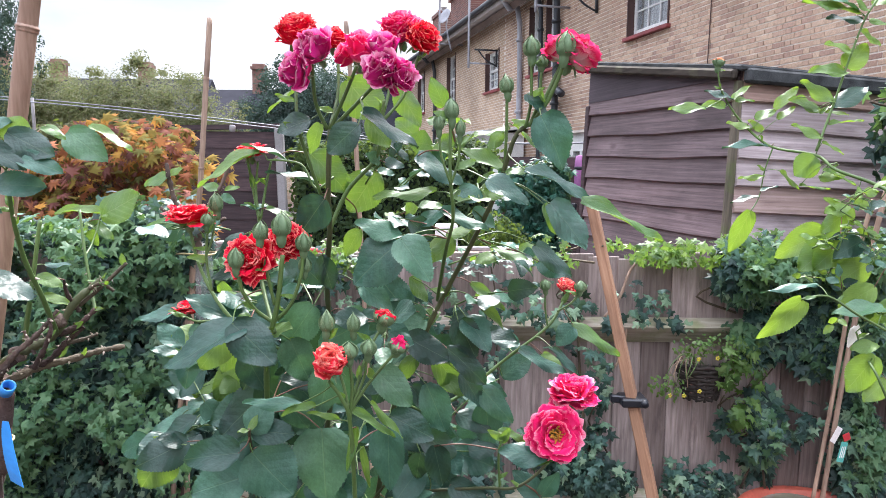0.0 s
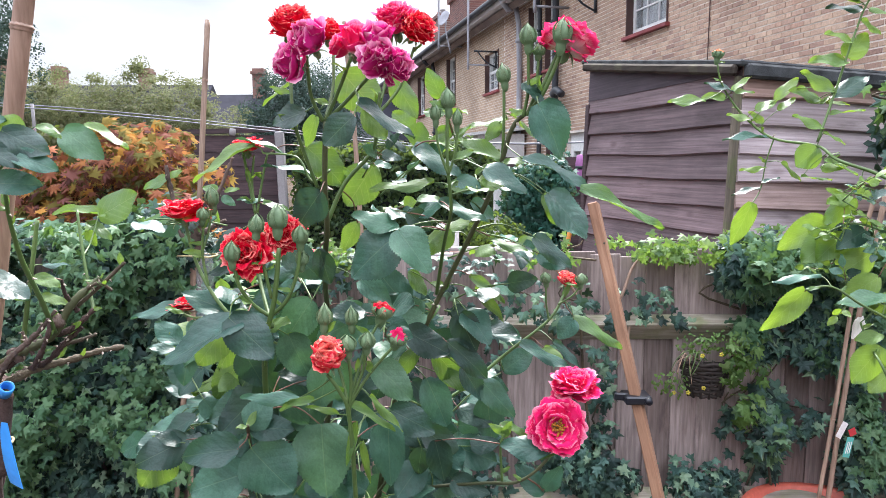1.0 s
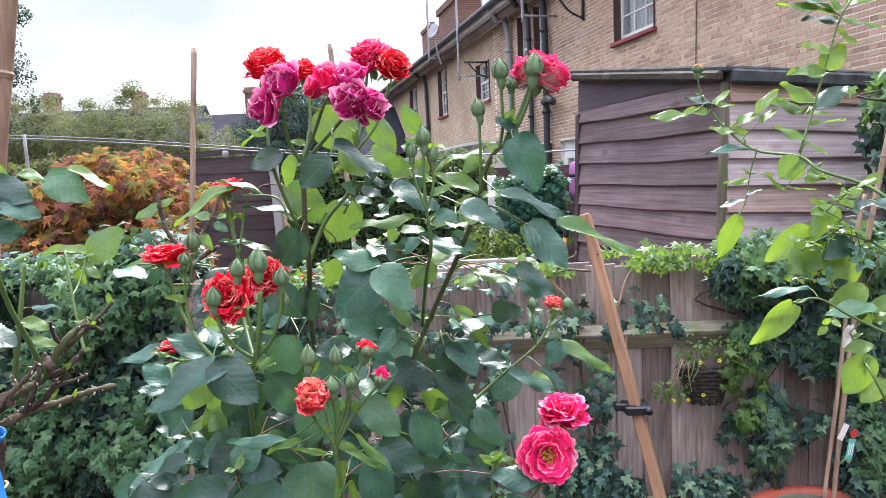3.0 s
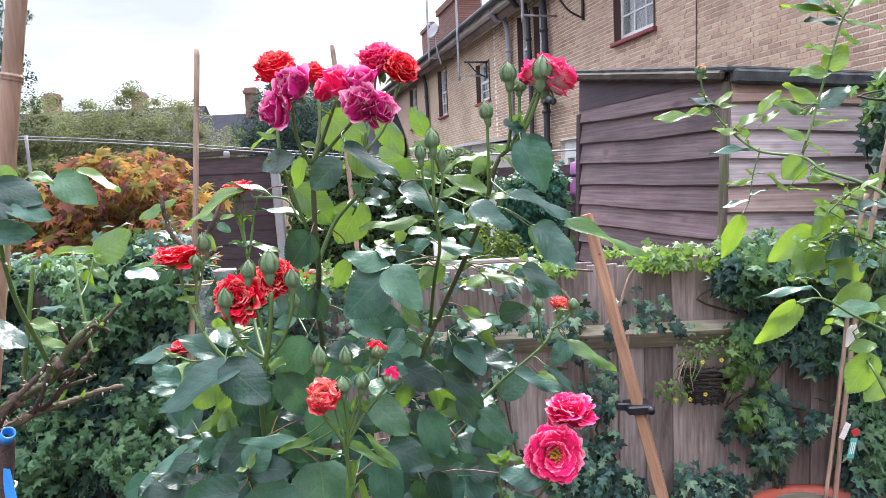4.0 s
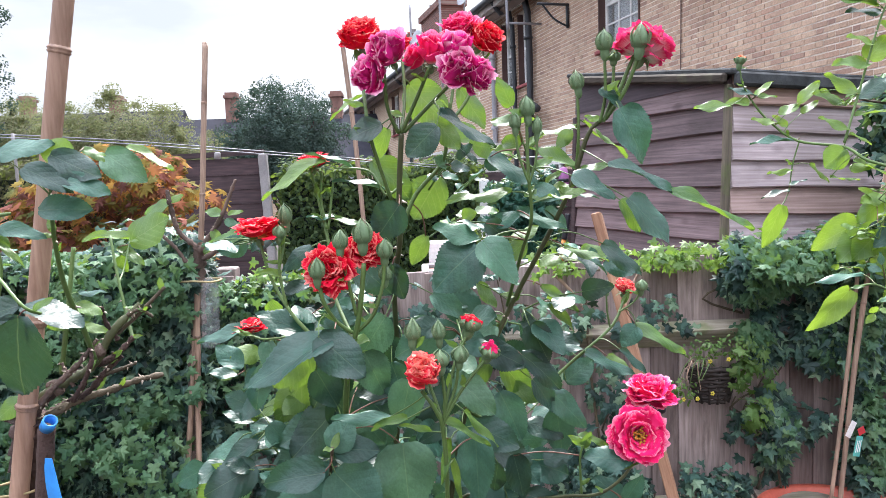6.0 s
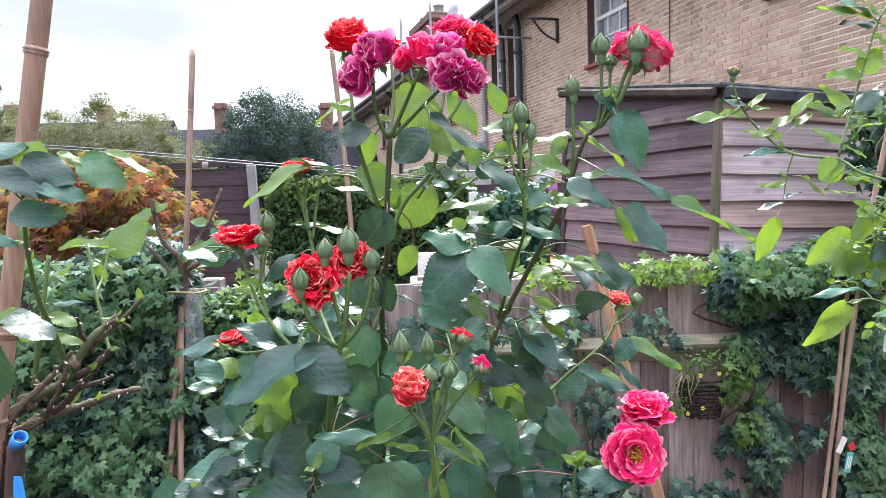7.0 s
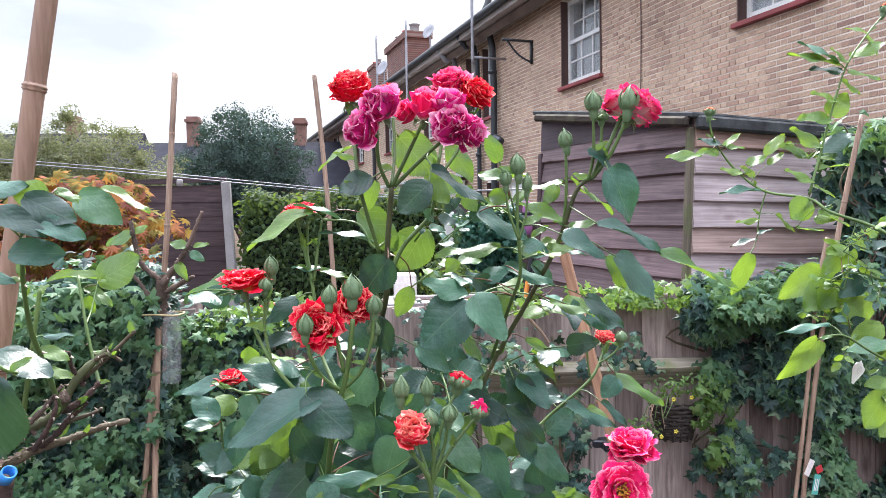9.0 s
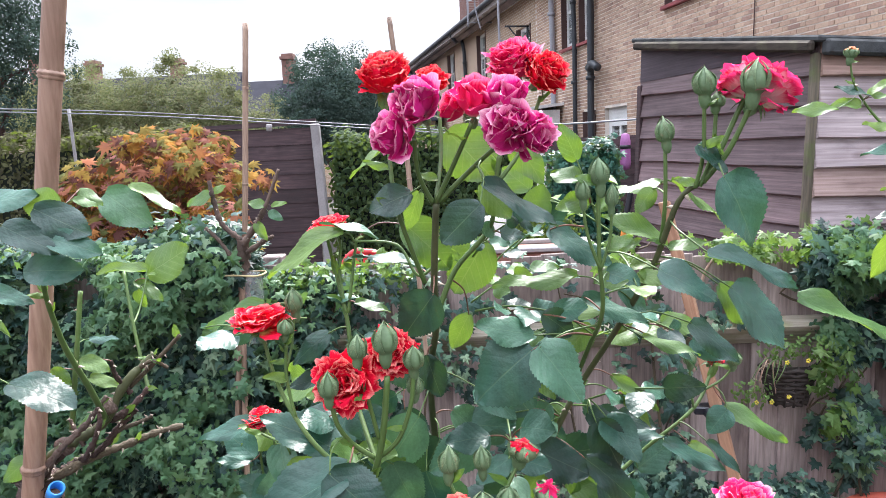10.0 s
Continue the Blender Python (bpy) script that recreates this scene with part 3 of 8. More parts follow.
def sash_window(h, bars=2, open_top=0.0):
    s0, s1, z0, z1 = h
    w, t, mid = s1 - s0, z1 - z0, (z0 + z1) / 2
    bm = bmesh.new()
    for x in (s0 + 0.03, s1 - 0.03):
        box(bm, (0.06, 0.08, t), (x, -0.12, mid))
    for z, k in ((z0 + 0.045, 0.09), (z1 - 0.03, 0.06), (mid + 0.02, 0.05)):
        box(bm, (w - 0.12, 0.08, k), ((s0 + s1) / 2, -0.12, z))
    frame_ob = part("window", bm, M_WHITE, house, "white painted sash window", smooth=False)
    for half, y in ((0, -0.10), (1, -0.14)):
        lo, hi = (z0 + 0.09, mid - 0.005) if half == 0 else (mid + 0.045, z1 - 0.06)
        bm = bmesh.new()
        for i in range(1, bars + 1):
            box(bm, (0.02, 0.03, hi - lo), (s0 + 0.06 + (w - 0.12) * i / (bars + 1), y, (lo + hi) / 2))
        box(bm, (w - 0.12, 0.028, 0.02), ((s0 + s1) / 2, y, (lo + hi) / 2))
        part("glazing_bar", bm, M_WHITE, frame_ob, smooth=False)
        bm = bmesh.new()
        box(bm, (w - 0.12, 0.006, hi - lo), ((s0 + s1) / 2, y - 0.003, (lo + hi) / 2))
        part("pane", bm, M_GLASS, frame_ob, smooth=False)
    # white folded sheet, added to give the panes their bright cloud reflection
    bm = bmesh.new()
    drape = [[bm.verts.new((s0 + 0.05 + (w - 0.1) * i / 24, -0.185 + 0.014 * math.sin(i * 1.9 + s0) + 0.006 * math.sin(i * 3.7), z)) for z in (z0 + 0.05, mid + 0.1, z1 - 0.34 * t * (0.55 + 0.45 * math.sin(i / 24 * math.pi)))] for i in range(25)]
    for a, b in zip(drape, drape[1:]):
        for k in range(2):
            bm.faces.new((a[k], b[k], b[k + 1], a[k + 1]))
    bmesh.ops.solidify(bm, geom=bm.faces[:], thickness=0.004)
    part("curtain", bm, M_WHITE, frame_ob, "pale cloth added behind the glass for reflected cloud", smooth=False)
    for x in (s0 - 0.004, s1 + 0.004):
        bm = bmesh.new()
        box(bm, (0.02, 0.1, t), (x, -0.03, mid))
        part("reveal", bm, M_REVEAL, frame_ob, smooth=False)
    bm = bmesh.new()
    box(bm, (w + 0.10, 0.13, 0.048), ((s0 + s1) / 2, 0.0, z0 - 0.024), bevel=0.006)
    part("sill", bm, M_SILL, frame_ob, "red painted sill", smooth=False)


for h in UPPER:
    sash_window(h, 2 if h[1] - h[0] > 0.7 else 1)
for h in LOWER[1:]:
    sash_window(h, 1)
s0, s1, z0, z1 = LOWER[0]
bm = bmesh.new()
for x in (s0 + 0.05, s1 - 0.05):
    box(bm, (0.1, 0.06, z1 - z0), (x, -0.1, (z0 + z1) / 2))
for z, k in ((z0 + 0.5, 1.0), (z1 - 0.14, 0.28), ((z0 + z1) / 2 + 0.35, 0.08)):
    box(bm, (s1 - s0 - 0.2, 0.06, k), ((s0 + s1) / 2, -0.1, z))
box(bm, (0.06, 0.05, 0.9), ((s0 + s1) / 2, -0.1, 1.4))
house_door = part("door", bm, M_WHITE, house, "white half-glazed back door", smooth=False)
bm = bmesh.new()
box(bm, (s1 - s0 - 0.2, 0.01, 1.0), ((s0 + s1) / 2, -0.11, 1.4))
part("pane", bm, M_GLASS, house_door, smooth=False)


def wall_pipe(points, r, material, label):
    bm = bmesh.new()
    tube(bm, points, r, sides=9, steps=3)
    ob = part("drainpipe", bm, material, house, label)
    for z in (1.2, 2.6, 3.9):
        b = bmesh.new()
        x, y = points[-1][0], points[-1][1]
        lathe(b, [(r, -0.03), (r * 1.35, -0.025), (r * 1.35, 0.025), (r, 0.03)], 10, (x, y, z))
        part("collar", b, material, ob)


wall_pipe([(6.25, 0.12, 6.2), (6.25, 0.12, 5.2), (6.25, 0.3, 4.7), (6.25, 0.1, 4.3), (6.25, 0.1, 2.0), (6.25, 0.1, -0.2)], 0.055, M_PIPE, "black soil pipe that rises above the eave")
wall_pipe([(6.95, 0.45, 4.65), (6.95, 0.3, 4.45), (6.95, 0.08, 4.2), (6.95, 0.08, 1.0), (6.95, 0.08, -0.2)], 0.04, M_PIPE, "black downpipe")
wall_pipe([(7.95, 0.45, 4.65), (7.95, 0.3, 4.45), (7.95, 0.08, 4.2), (7.95, 0.08, 1.0), (7.95, 0.08, -0.2)], 0.05, M_GREYPIPE, "grey painted downpipe")
wall_pipe([(14.5, 0.45, 4.65), (14.5, 0.3, 4.45), (14.5, 0.08, 4.2), (14.5, 0.08, 1.0), (14.5, 0.08, -0.2)], 0.05, M_PIPE, "black downpipe")
wall_pipe([(21.8, 0.45, 4.65), (21.8, 0.3, 4.45), (21.8, 0.08, 4.2), (21.8, 0.08, 1.0), (21.8, 0.08, -0.2)], 0.05, M_PIPE, "black downpipe")
bm = bmesh.new()
tube(bm, [(6.2, 0.15, 2.75), (5.95, 0.2, 2.78), (5.75, 0.2, 2.7)], 0.06, sides=9)
part("waste_pipe", bm, M_PIPE, house, "black branch pipe with an open end")
for s, z0, z1 in ((5.95, 3.95, 5.3), (9.55, 3.6, 5.6), (12.0, 4.4, 5.9)):
    bm = bmesh.new()
    tube(bm, [(s, 0.58, z0), (s, 0.58, (z0 + z1) / 2), (s, 0.58, z1)], 0.025, sides=7)
    box(bm, (0.03, 0.6, 0.03), (s, 0.3, z0 + 0.1))
    part("pole", bm, M_GREYPIPE, house, "grey washing-line pole fixed to the wall")
for s, z in ((5.0, 4.1), (9.4, 3.95)):
    bm = bmesh.new()
    box(bm, (0.04, 0.5, 0.03), (s, 0.25, z))
    box(bm, (0.04, 0.03, 0.34), (s, 0.03, z - 0.16))
    tube(bm, [(s, 0.42, z - 0.01), (s, 0.25, z - 0.2), (s, 0.05, z - 0.3)], 0.015, sides=6)
    part("bracket", bm, M_PIPE, house, "black iron wall bracket")
bm = bmesh.new()
tube(bm, [(2.35, 0.02, 4.5), (2.33, 0.02, 3.6), (2.35, 0.02, 2.6)], 0.006, sides=6)
part("cable", bm, M_REVEAL, house, "dark cable clipped to the brickwork")


def chimney(s, y, z0, z1, w, d, pots):
    bm = bmesh.new()
    box(bm, (w, d, z1 - z0), (s, y, (z0 + z1) / 2))
    box(bm, (w + 0.12, d + 0.12, 0.16), (s, y, z1 - 0.1))
    ob = part("chimney", bm, M_RED_BRICK, house, "red brick chimney stack", smooth=False)
    for i in range(pots):
        b = bmesh.new()
        lathe(b, [(0.16, 0), (0.13, 0.05), (0.12, 0.22), (0.15, 0.25), (0.11, 0.25)], 12, (s - w / 2 + w * (i + 0.5) / pots, y, z1 - 0.02))
        part("chimney_pot", b, M_TERRACOTTA if i % 2 else M_CONCRETE, ob)


chimney(13.3, -0.6, 4.8, 6.2, 1.9, 0.6, 3)
chimney(28.0, -3.6, 6.0, 8.8, 1.2, 0.6, 2)
bm = bmesh.new()
lathe(bm, [(0.01, 0), (0.11, 0.02), (0.18, 0.06), (0.175, 0.065), (0.1, 0.027), (0.0, 0.013)], 20)
dish_mesh = bpy.data.meshes.new("satellite_dish")
bm.to_mesh(dish_mesh)
bm.free()
dish_mesh.shade_smooth()
for s, y, z in ((11.2, 0.62, 4.95), (11.15, -0.5, 5.85)):
    dish = part("satellite_dish", dish_mesh, M_GREYPIPE, house, "grey satellite dish on a short arm", at=HOUSE @ Matrix.Translation((s, y, z)) @ pose(0, 0, 0, -70, 0, 25))
    bm = bmesh.new()
    tube(bm, [(s, y - 0.12, z - 0.75), (s, y, z - 0.25), (s, y - 0.02, z - 0.05)], 0.02, sides=6)
    part("arm", bm, M_GREYPIPE, dish, at=HOUSE)
# white lean-to against the far part of the house
bm = bmesh.new()
box(bm, (2.4, 0.9, 0.5), (8.9, 0.5, 1.95))
box(bm, (2.6, 1.1, 0.05), (8.9, 0.55, 2.24), Matrix.Rotation(radians(-6), 4, "X"))
for x in (7.75, 8.5, 9.3, 10.05):
    box(bm, (0.07, 0.07, 2.0), (x, 0.92, 0.75))
part("lean_to", bm, M_WHITE, house, "white painted lean-to porch", smooth=False, kind="stuff")

# ---- the shed: a long side and a front of overlapping boards ----
SHED = Matrix(((-0.252, -0.968, 0, 1.455), (0.968, -0.252, 0, 3.45), (0, 0, 1, 0), (0, 0, 0, 1)))
SHED = Matrix.Translation((1.455, 3.45, 1.7)) @ Matrix.Rotation(radians(2.0), 4, "Y") @ Matrix.Translation((-1.455, -3.45, -1.7)) @ SHED   # it has sunk and leans a little
shed = thing("garden_shed", SHED @ Matrix.Translation((0, 0, -0.25)), "weathered overlap-board timber garden shed with a felt roof", "shed")
SHED_LONG, SHED_WIDE, SHED_TOP = 1.62, 1.6, 2.02
bm = bmesh.new()
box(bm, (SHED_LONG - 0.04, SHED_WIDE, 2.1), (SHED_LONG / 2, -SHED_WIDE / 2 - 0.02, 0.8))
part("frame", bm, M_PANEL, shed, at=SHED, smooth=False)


def board_mesh(length, height, rng, sag):
    """One overlap board: thicker at its lower edge, wavy along it."""
    bm = bmesh.new()
    n, rows = 14, []
    ph = rng.uniform(0, 6)
    for i in range(n + 1):
        x = length * i / n
        w = 0.004 * math.sin(x * 5 + ph) + sag * math.sin(math.pi * i / n)
        rows.append([bm.verts.new((x, y, z)) for y, z in ((0.018 + w * 0.3, w - 0.008), (0.03 + w * 0.3, w), (0.006, height + 0.012), (-0.004, height + 0.012), (-0.004, w - 0.006))])
    for a, b in zip(rows, rows[1:]):
        for k in range(5):
            bm.faces.new((a[k], a[(k + 1) % 5], b[(k + 1) % 5], b[k]))
    bm.faces.new(rows[0])
    bm.faces.new(rows[-1][::-1])
    bmesh.ops.recalc_face_normals(bm, faces=bm.faces)
    return bm


rng = random.Random(4)
PITCH = 0.137
for i in range(16):
    z = -0.2 + PITCH * i
    # the side, whose boards run along the house, with some sag towards the back
    tilt = rng.uniform(-0.35, 0.35) + (0.9 if z > 1.5 else 0.3)
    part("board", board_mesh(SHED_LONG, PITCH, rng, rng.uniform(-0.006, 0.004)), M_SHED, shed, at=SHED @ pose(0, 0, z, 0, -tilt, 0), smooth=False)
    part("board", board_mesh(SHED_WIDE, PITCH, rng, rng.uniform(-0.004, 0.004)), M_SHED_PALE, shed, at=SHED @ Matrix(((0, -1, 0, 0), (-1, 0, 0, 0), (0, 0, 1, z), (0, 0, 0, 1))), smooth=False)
bm = bmesh.new()
box(bm, (0.03, 0.04, 2.2), (0.0, 0.018, 0.85), bevel=0.004)
part("corner_post", bm, M_TRIM, shed, "mossy corner batten", at=SHED, smooth=False)
bm = bmesh.new()
box(bm, (0.05, 0.03, 2.2), (SHED_LONG - 0.01, 0.02, 0.85), bevel=0.004)
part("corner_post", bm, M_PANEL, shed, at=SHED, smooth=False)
# gable board, its colour darkened for the shade under the roof edge
bm = bmesh.new()
v = [bm.verts.new(p) for y in (0.0, 0.02) for p in ((0.0, y, 1.97), (SHED_LONG, y, 1.97), (SHED_LONG, y, 2.20), (0.0, y, 1.975))]
for f in ((0, 1, 2, 3), (7, 6, 5, 4), (0, 4, 5, 1), (1, 5, 6, 2), (2, 6, 7, 3), (3, 7, 4, 0)):
    bm.faces.new([v[i] for i in f])
bmesh.ops.recalc_face_normals(bm, faces=bm.faces)
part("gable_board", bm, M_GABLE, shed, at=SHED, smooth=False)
# roof: a rough edge board along the side, felt-covered fascia on the front
bm = bmesh.new()
box(bm, (SHED_LONG + 0.06, 0.04, 0.054), (SHED_LONG / 2 + 0.0, 0.055, 2.093), Matrix.Rotation(radians(-8.2), 4, "Y"), bevel=0.012)
part("roof_edge", bm, M_ROOF_EDGE, shed, "rough lichened roof-edge board", at=SHED, smooth=False)
bm = bmesh.new()
box(bm, (0.05, SHED_WIDE + 0.04, 0.07), (-0.05, -SHED_WIDE / 2 - 0.0, 1.97), bevel=0.012)
part("fascia", bm, M_ROOFING, shed, "grey felt-wrapped fascia", at=SHED, smooth=False)
bm = bmesh.new()
box(bm, (SHED_LONG + 0.16, SHED_WIDE + 0.14, 0.03), (SHED_LONG / 2 + 0.02, -SHED_WIDE / 2 - 0.02, 2.132), Matrix.Rotation(radians(-8.2), 4, "Y"), bevel=0.008)
part("roof", bm, M_ROOFING, shed, "grey mineral felt", at=SHED, smooth=False)

# ---- the garden fence ----
FENCE_Y = 3.05
fence = thing("fence", (0.2, FENCE_Y, -0.25), "weathered brown feather-edge board fence with two rails", "fence")
rng = random.Random(8)
x = -3.4
while x < 4.2:
    w = rng.uniform(0.115, 0.135)
    bm = bmesh.new()
    top = 1.13 + rng.uniform(-0.02, 0.015)
    box(bm, (w + 0.02, 0.014, top + 0.24), (0, 0, (top - 0.24) / 2), bevel=0.003)
    for v in bm.verts:
        v.co.y += (v.co.x / w) * 0.012
    part("board", bm, M_FENCE, fence, at=pose(x + w / 2, FENCE_Y + 0.02, 0, rng.uniform(-0.4, 0.4), rng.uniform(-0.6, 0.6), 0), smooth=False)
    x += w
for z, h in ((0.79, 0.085), (-0.03, 0.10)):
    for x0, x1 in ((-3.4, -1.0), (-0.98, 1.36), (1.38, 4.2)):
        bm = bmesh.new()
        ends = [[bm.verts.new((x, FENCE_Y - y, z + dz)) for y, dz in ((0.0, 0.72 * h), (0.066, 0.42 * h), (0.072, 0.36 * h), (0.068, 0.26 * h), (0.0, -0.62 * h))] for x in (x0, x1)]
        for k in range(5):
            bm.faces.new((ends[0][k], ends[0][(k + 1) % 5], ends[1][(k + 1) % 5], ends[1][k]))
        bm.faces.new(ends[0][::-1])
        bm.faces.new(ends[1])
        bmesh.ops.recalc_face_normals(bm, faces=bm.faces)
        part("rail", bm, M_RAIL, fence, "mossy arris rail", at=Matrix(), smooth=False)
for x in (-0.99, 1.37, 3.7, -3.3):
    bm = bmesh.new()
    box(bm, (0.09, 0.09, 1.42), (x, FENCE_Y + 0.09, 0.46), bevel=0.006)
    part("post", bm, M_FENCE, fence, at=Matrix(), smooth=False)
# ---- gardens beyond the fence ----
NR = np.random.default_rng(5)


def blob_points(n, centres, rng, shell=0.55):
    """Points on and in lumpy clumps: rows of centre x, y, z and radii."""
    c = np.array(centres, float)
    pick = rng.integers(0, len(c), n)
    d = rng.normal(0, 1, (n, 3))
    d /= np.linalg.norm(d, axis=1)[:, None]
    r = shell + (1 - shell) * rng.random(n) ** 0.6
    return c[pick, :3] + d * c[pick, 3:6] * r[:, None], d


def clumps(rng, n, centre, spread, r0, r1):
    c = np.array(centre) + (rng.random((n, 3)) * 2 - 1) * np.array(spread)
    r = rng.uniform(r0, r1, (n, 1))
    return np.concatenate([c, r, r, r * 0.85], 1)


def tree(name, base, top, spread, count, leaf, material, label, rng, seed, trunk=0.12, clump=0.5, category="tree", limbs=6):
    """A tapered trunk, limbs and a crown of small leaves in uneven clumps."""
    base, top = Vector(base), Vector(top)
    ob = thing(name, base, label, category, "trees beyond the gardens")
    mid = base.lerp(top, 0.45)
    bm = bmesh.new()
    tube(bm, [base, base.lerp(top, 0.25) + Vector((0.05, 0.02, 0)), mid, base.lerp(top, 0.8)], trunk, trunk * 0.25, sides=9, wobble=0.08, rng=random.Random(seed))
    part("trunk", bm, M_BARK, ob, at=Matrix())
    lr = random.Random(seed + 1)
    for i in range(limbs):
        a = 2 * math.pi * i / limbs + lr.uniform(-0.4, 0.4)
        s = base.lerp(top, lr.uniform(0.25, 0.6))
        e = Vector((top.x + math.cos(a) * spread[0] * 0.7, top.y + math.sin(a) * spread[1] * 0.7, top.z + lr.uniform(-0.6, 0.5) * spread[2]))
        bm = bmesh.new()
        tube(bm, [s, s.lerp(e, 0.5) + Vector((0, 0, 0.12 * spread[2])), e], trunk * 0.45, trunk * 0.1, sides=7)
        part("limb", bm, M_BARK, ob, at=Matrix())
    cl = clumps(rng, 260, top, spread, clump * 0.2, clump * 0.62)
    keep = (((cl[:, :3] - np.array(top)) / (np.array(spread) * 1.05)) ** 2).sum(1) < 1
    pts, nor = blob_points(count, cl[keep], rng)
    # the even inside of the crown, with a ragged skin
    fill = rng.random(count) < 0.5
    d = rng.normal(0, 1, (count, 3))
    d /= np.linalg.norm(d, axis=1)[:, None]
    ragged = 0.86 + 0.24 * np.array([noise.noise(Vector(q) * 3.0 + Vector((seed, 0, 0))) for q in d]) + 0.10 * np.array([noise.noise(Vector(q) * 9.0 + Vector((0, seed, 0))) for q in d])
    body = np.array(top) + d * np.array(spread) * (ragged * (0.45 + 0.6 * rng.random(count) ** 0.7))[:, None]
    pts[fill], nor[fill] = body[fill], d[fill]
    leaf_cloud("crown", "plain", pts, nor + np.array((0, 0, 0.4)), rng.uniform(leaf * 0.7, leaf * 1.3, count), material, ob, rng, droop=0.3)
    return ob


tree("evergreen_tree", (-3.1, 16, -0.25), (-3.1, 16, 2.7), (1.4, 1.2, 1.35), 48000, 0.05, M_DARKTREE, "dense dark blue-green evergreen tree", NR, 3, clump=0.55)
tree("garden_tree", (-5.9, 18.4, -0.25), (-6.0, 18.4, 2.0), (1.4, 1.1, 1.3), 20000, 0.055, M_OLIVE, "small olive-green garden tree", NR, 15, clump=0.4)
tree("garden_tree", (-7.9, 18, -0.25), (-7.9, 18, 2.6), (2.1, 1.5, 1.7), 48000, 0.055, M_OLIVE, "airy olive-green garden tree with bare twigs", NR, 5, clump=0.5)
tree("garden_tree", (-10.7, 18.6, -0.25), (-10.7, 18.6, 2.85), (1.7, 1.3, 1.45), 36000, 0.055, M_OLIVE, "low olive-green garden tree", NR, 9, clump=0.5)
tree("tall_tree", (-10.3, 14, -0.25), (-10.0, 14, 4.6), (1.75, 1.6, 2.3), 38000, 0.06, M_DARKTREE, "tall broad-leaved tree with gaps in its crown", NR, 7, trunk=0.2, clump=0.6)
tree("tall_tree", (-16.5, 22, -0.25), (-16.5, 22, 3.4), (3.2, 2.0, 1.6), 6000, 0.16, M_OLIVE, "broad olive-green tree beyond the gardens", NR, 11, trunk=0.2, clump=0.8)


def far_house(name, x, y, w, wall_z, ridge_z, material, chimneys, label):
    ob = thing(name, (x, y, -0.25), label, "house")
    bm = bmesh.new()
    box(bm, (w, 6, wall_z + 0.25), (x, y + 3, (wall_z - 0.25) / 2))
    part("wall", bm, M_FAR_BRICK, ob, at=Matrix(), smooth=False)
    bm = bmesh.new()
    rise = ridge_z - wall_z
    v = [bm.verts.new(p) for p in ((x - w / 2 - 0.3, y - 0.4, wall_z - 0.1), (x + w / 2 + 0.3, y - 0.4, wall_z - 0.1), (x + w / 2 + 0.3, y + 3, ridge_z), (x - w / 2 - 0.3, y + 3, ridge_z), (x + w / 2 + 0.3, y + 6.4, wall_z - 0.1), (x - w / 2 - 0.3, y + 6.4, wall_z - 0.1))]
    for f in ((0, 1, 2, 3), (3, 2, 4, 5), (0, 3, 5), (1, 4, 2), (0, 5, 4, 1)):
        bm.faces.new([v[i] for i in f])
    bmesh.ops.recalc_face_normals(bm, faces=bm.faces)
    roof_ob = part("roof", bm, material, ob, at=Matrix(), smooth=False)
    for cx, cz, cw in chimneys:
        bm = bmesh.new()
        box(bm, (cw, 0.6, cz - ridge_z + 0.6), (cx, y + 3, (cz + ridge_z - 0.6) / 2))
        box(bm, (cw + 0.14, 0.74, 0.14), (cx, y + 3, cz - 0.2))
        part("chimney", bm, M_FAR_CHIMNEY, roof_ob, at=Matrix(), smooth=False)
    k = max(2, int(w / 2.6))
    for i in range(k):
        wx = x - w / 2 + w * (i + 0.5) / k
        bm = bmesh.new()
        box(bm, (1.0, 0.08, 1.2), (wx, y - 0.03, wall_z - 1.1))
        win = part("window", bm, M_WHITE, ob, at=Matrix(), smooth=False)
        bm = bmesh.new()
        box(bm, (0.8, 0.02, 1.0), (wx, y - 0.08, wall_z - 1.1))
        part("pane", bm, M_GLASS, win, at=Matrix(), smooth=False)


far_house("slate_roofed_house", -6.6, 31, 9.6, 3.0, 5.3, M_SLATE, [(-8.9, 6.5, 0.55), (-3.9, 6.4, 0.55)], "brick house with a grey slate roof beyond the gardens")
far_house("slate_roofed_house", -18.0, 32, 12.4, 3.4, 5.9, M_SLATE, [(-19.1, 6.8, 0.55), (-14.8, 6.7, 0.55), (-22.0, 7.2, 0.55)], "brick house with a slate roof and tall red chimneys")

# dark fence panel, concrete post and the hedges of the next garden
panel = thing("dark_fence_panel", (-2.3, 7.3, -0.25), "dark brown overlap fence panel between concrete posts", "fence")
for i in range(14):
    bm = bmesh.new()
    box(bm, (1.25, 0.02, 0.17), (-2.36, 7.3, -0.15 + 0.15 * i), Matrix.Rotation(radians(-2.5), 4, "X"))
    part("board", bm, M_PANEL, panel, at=Matrix(), smooth=False)
bm = bmesh.new()
box(bm, (1.3, 0.07, 0.05), (-2.36, 7.3, 1.93), Matrix.Rotation(radians(-1.5), 4, "Y"))
part("capping", bm, M_PANEL, panel, at=Matrix(), smooth=False)
post_c = thing("concrete_post", (-1.66, 7.24, -0.25), "pale leaning concrete fence post", "post")
bm = bmesh.new()
box(bm, (0.085, 0.1, 2.17), (0, 0, 1.085), bevel=0.012)
part("shaft", bm, M_CONCRETE, post_c, at=pose(-1.63, 7.24, -0.25, 0, -2, 0), smooth=False)


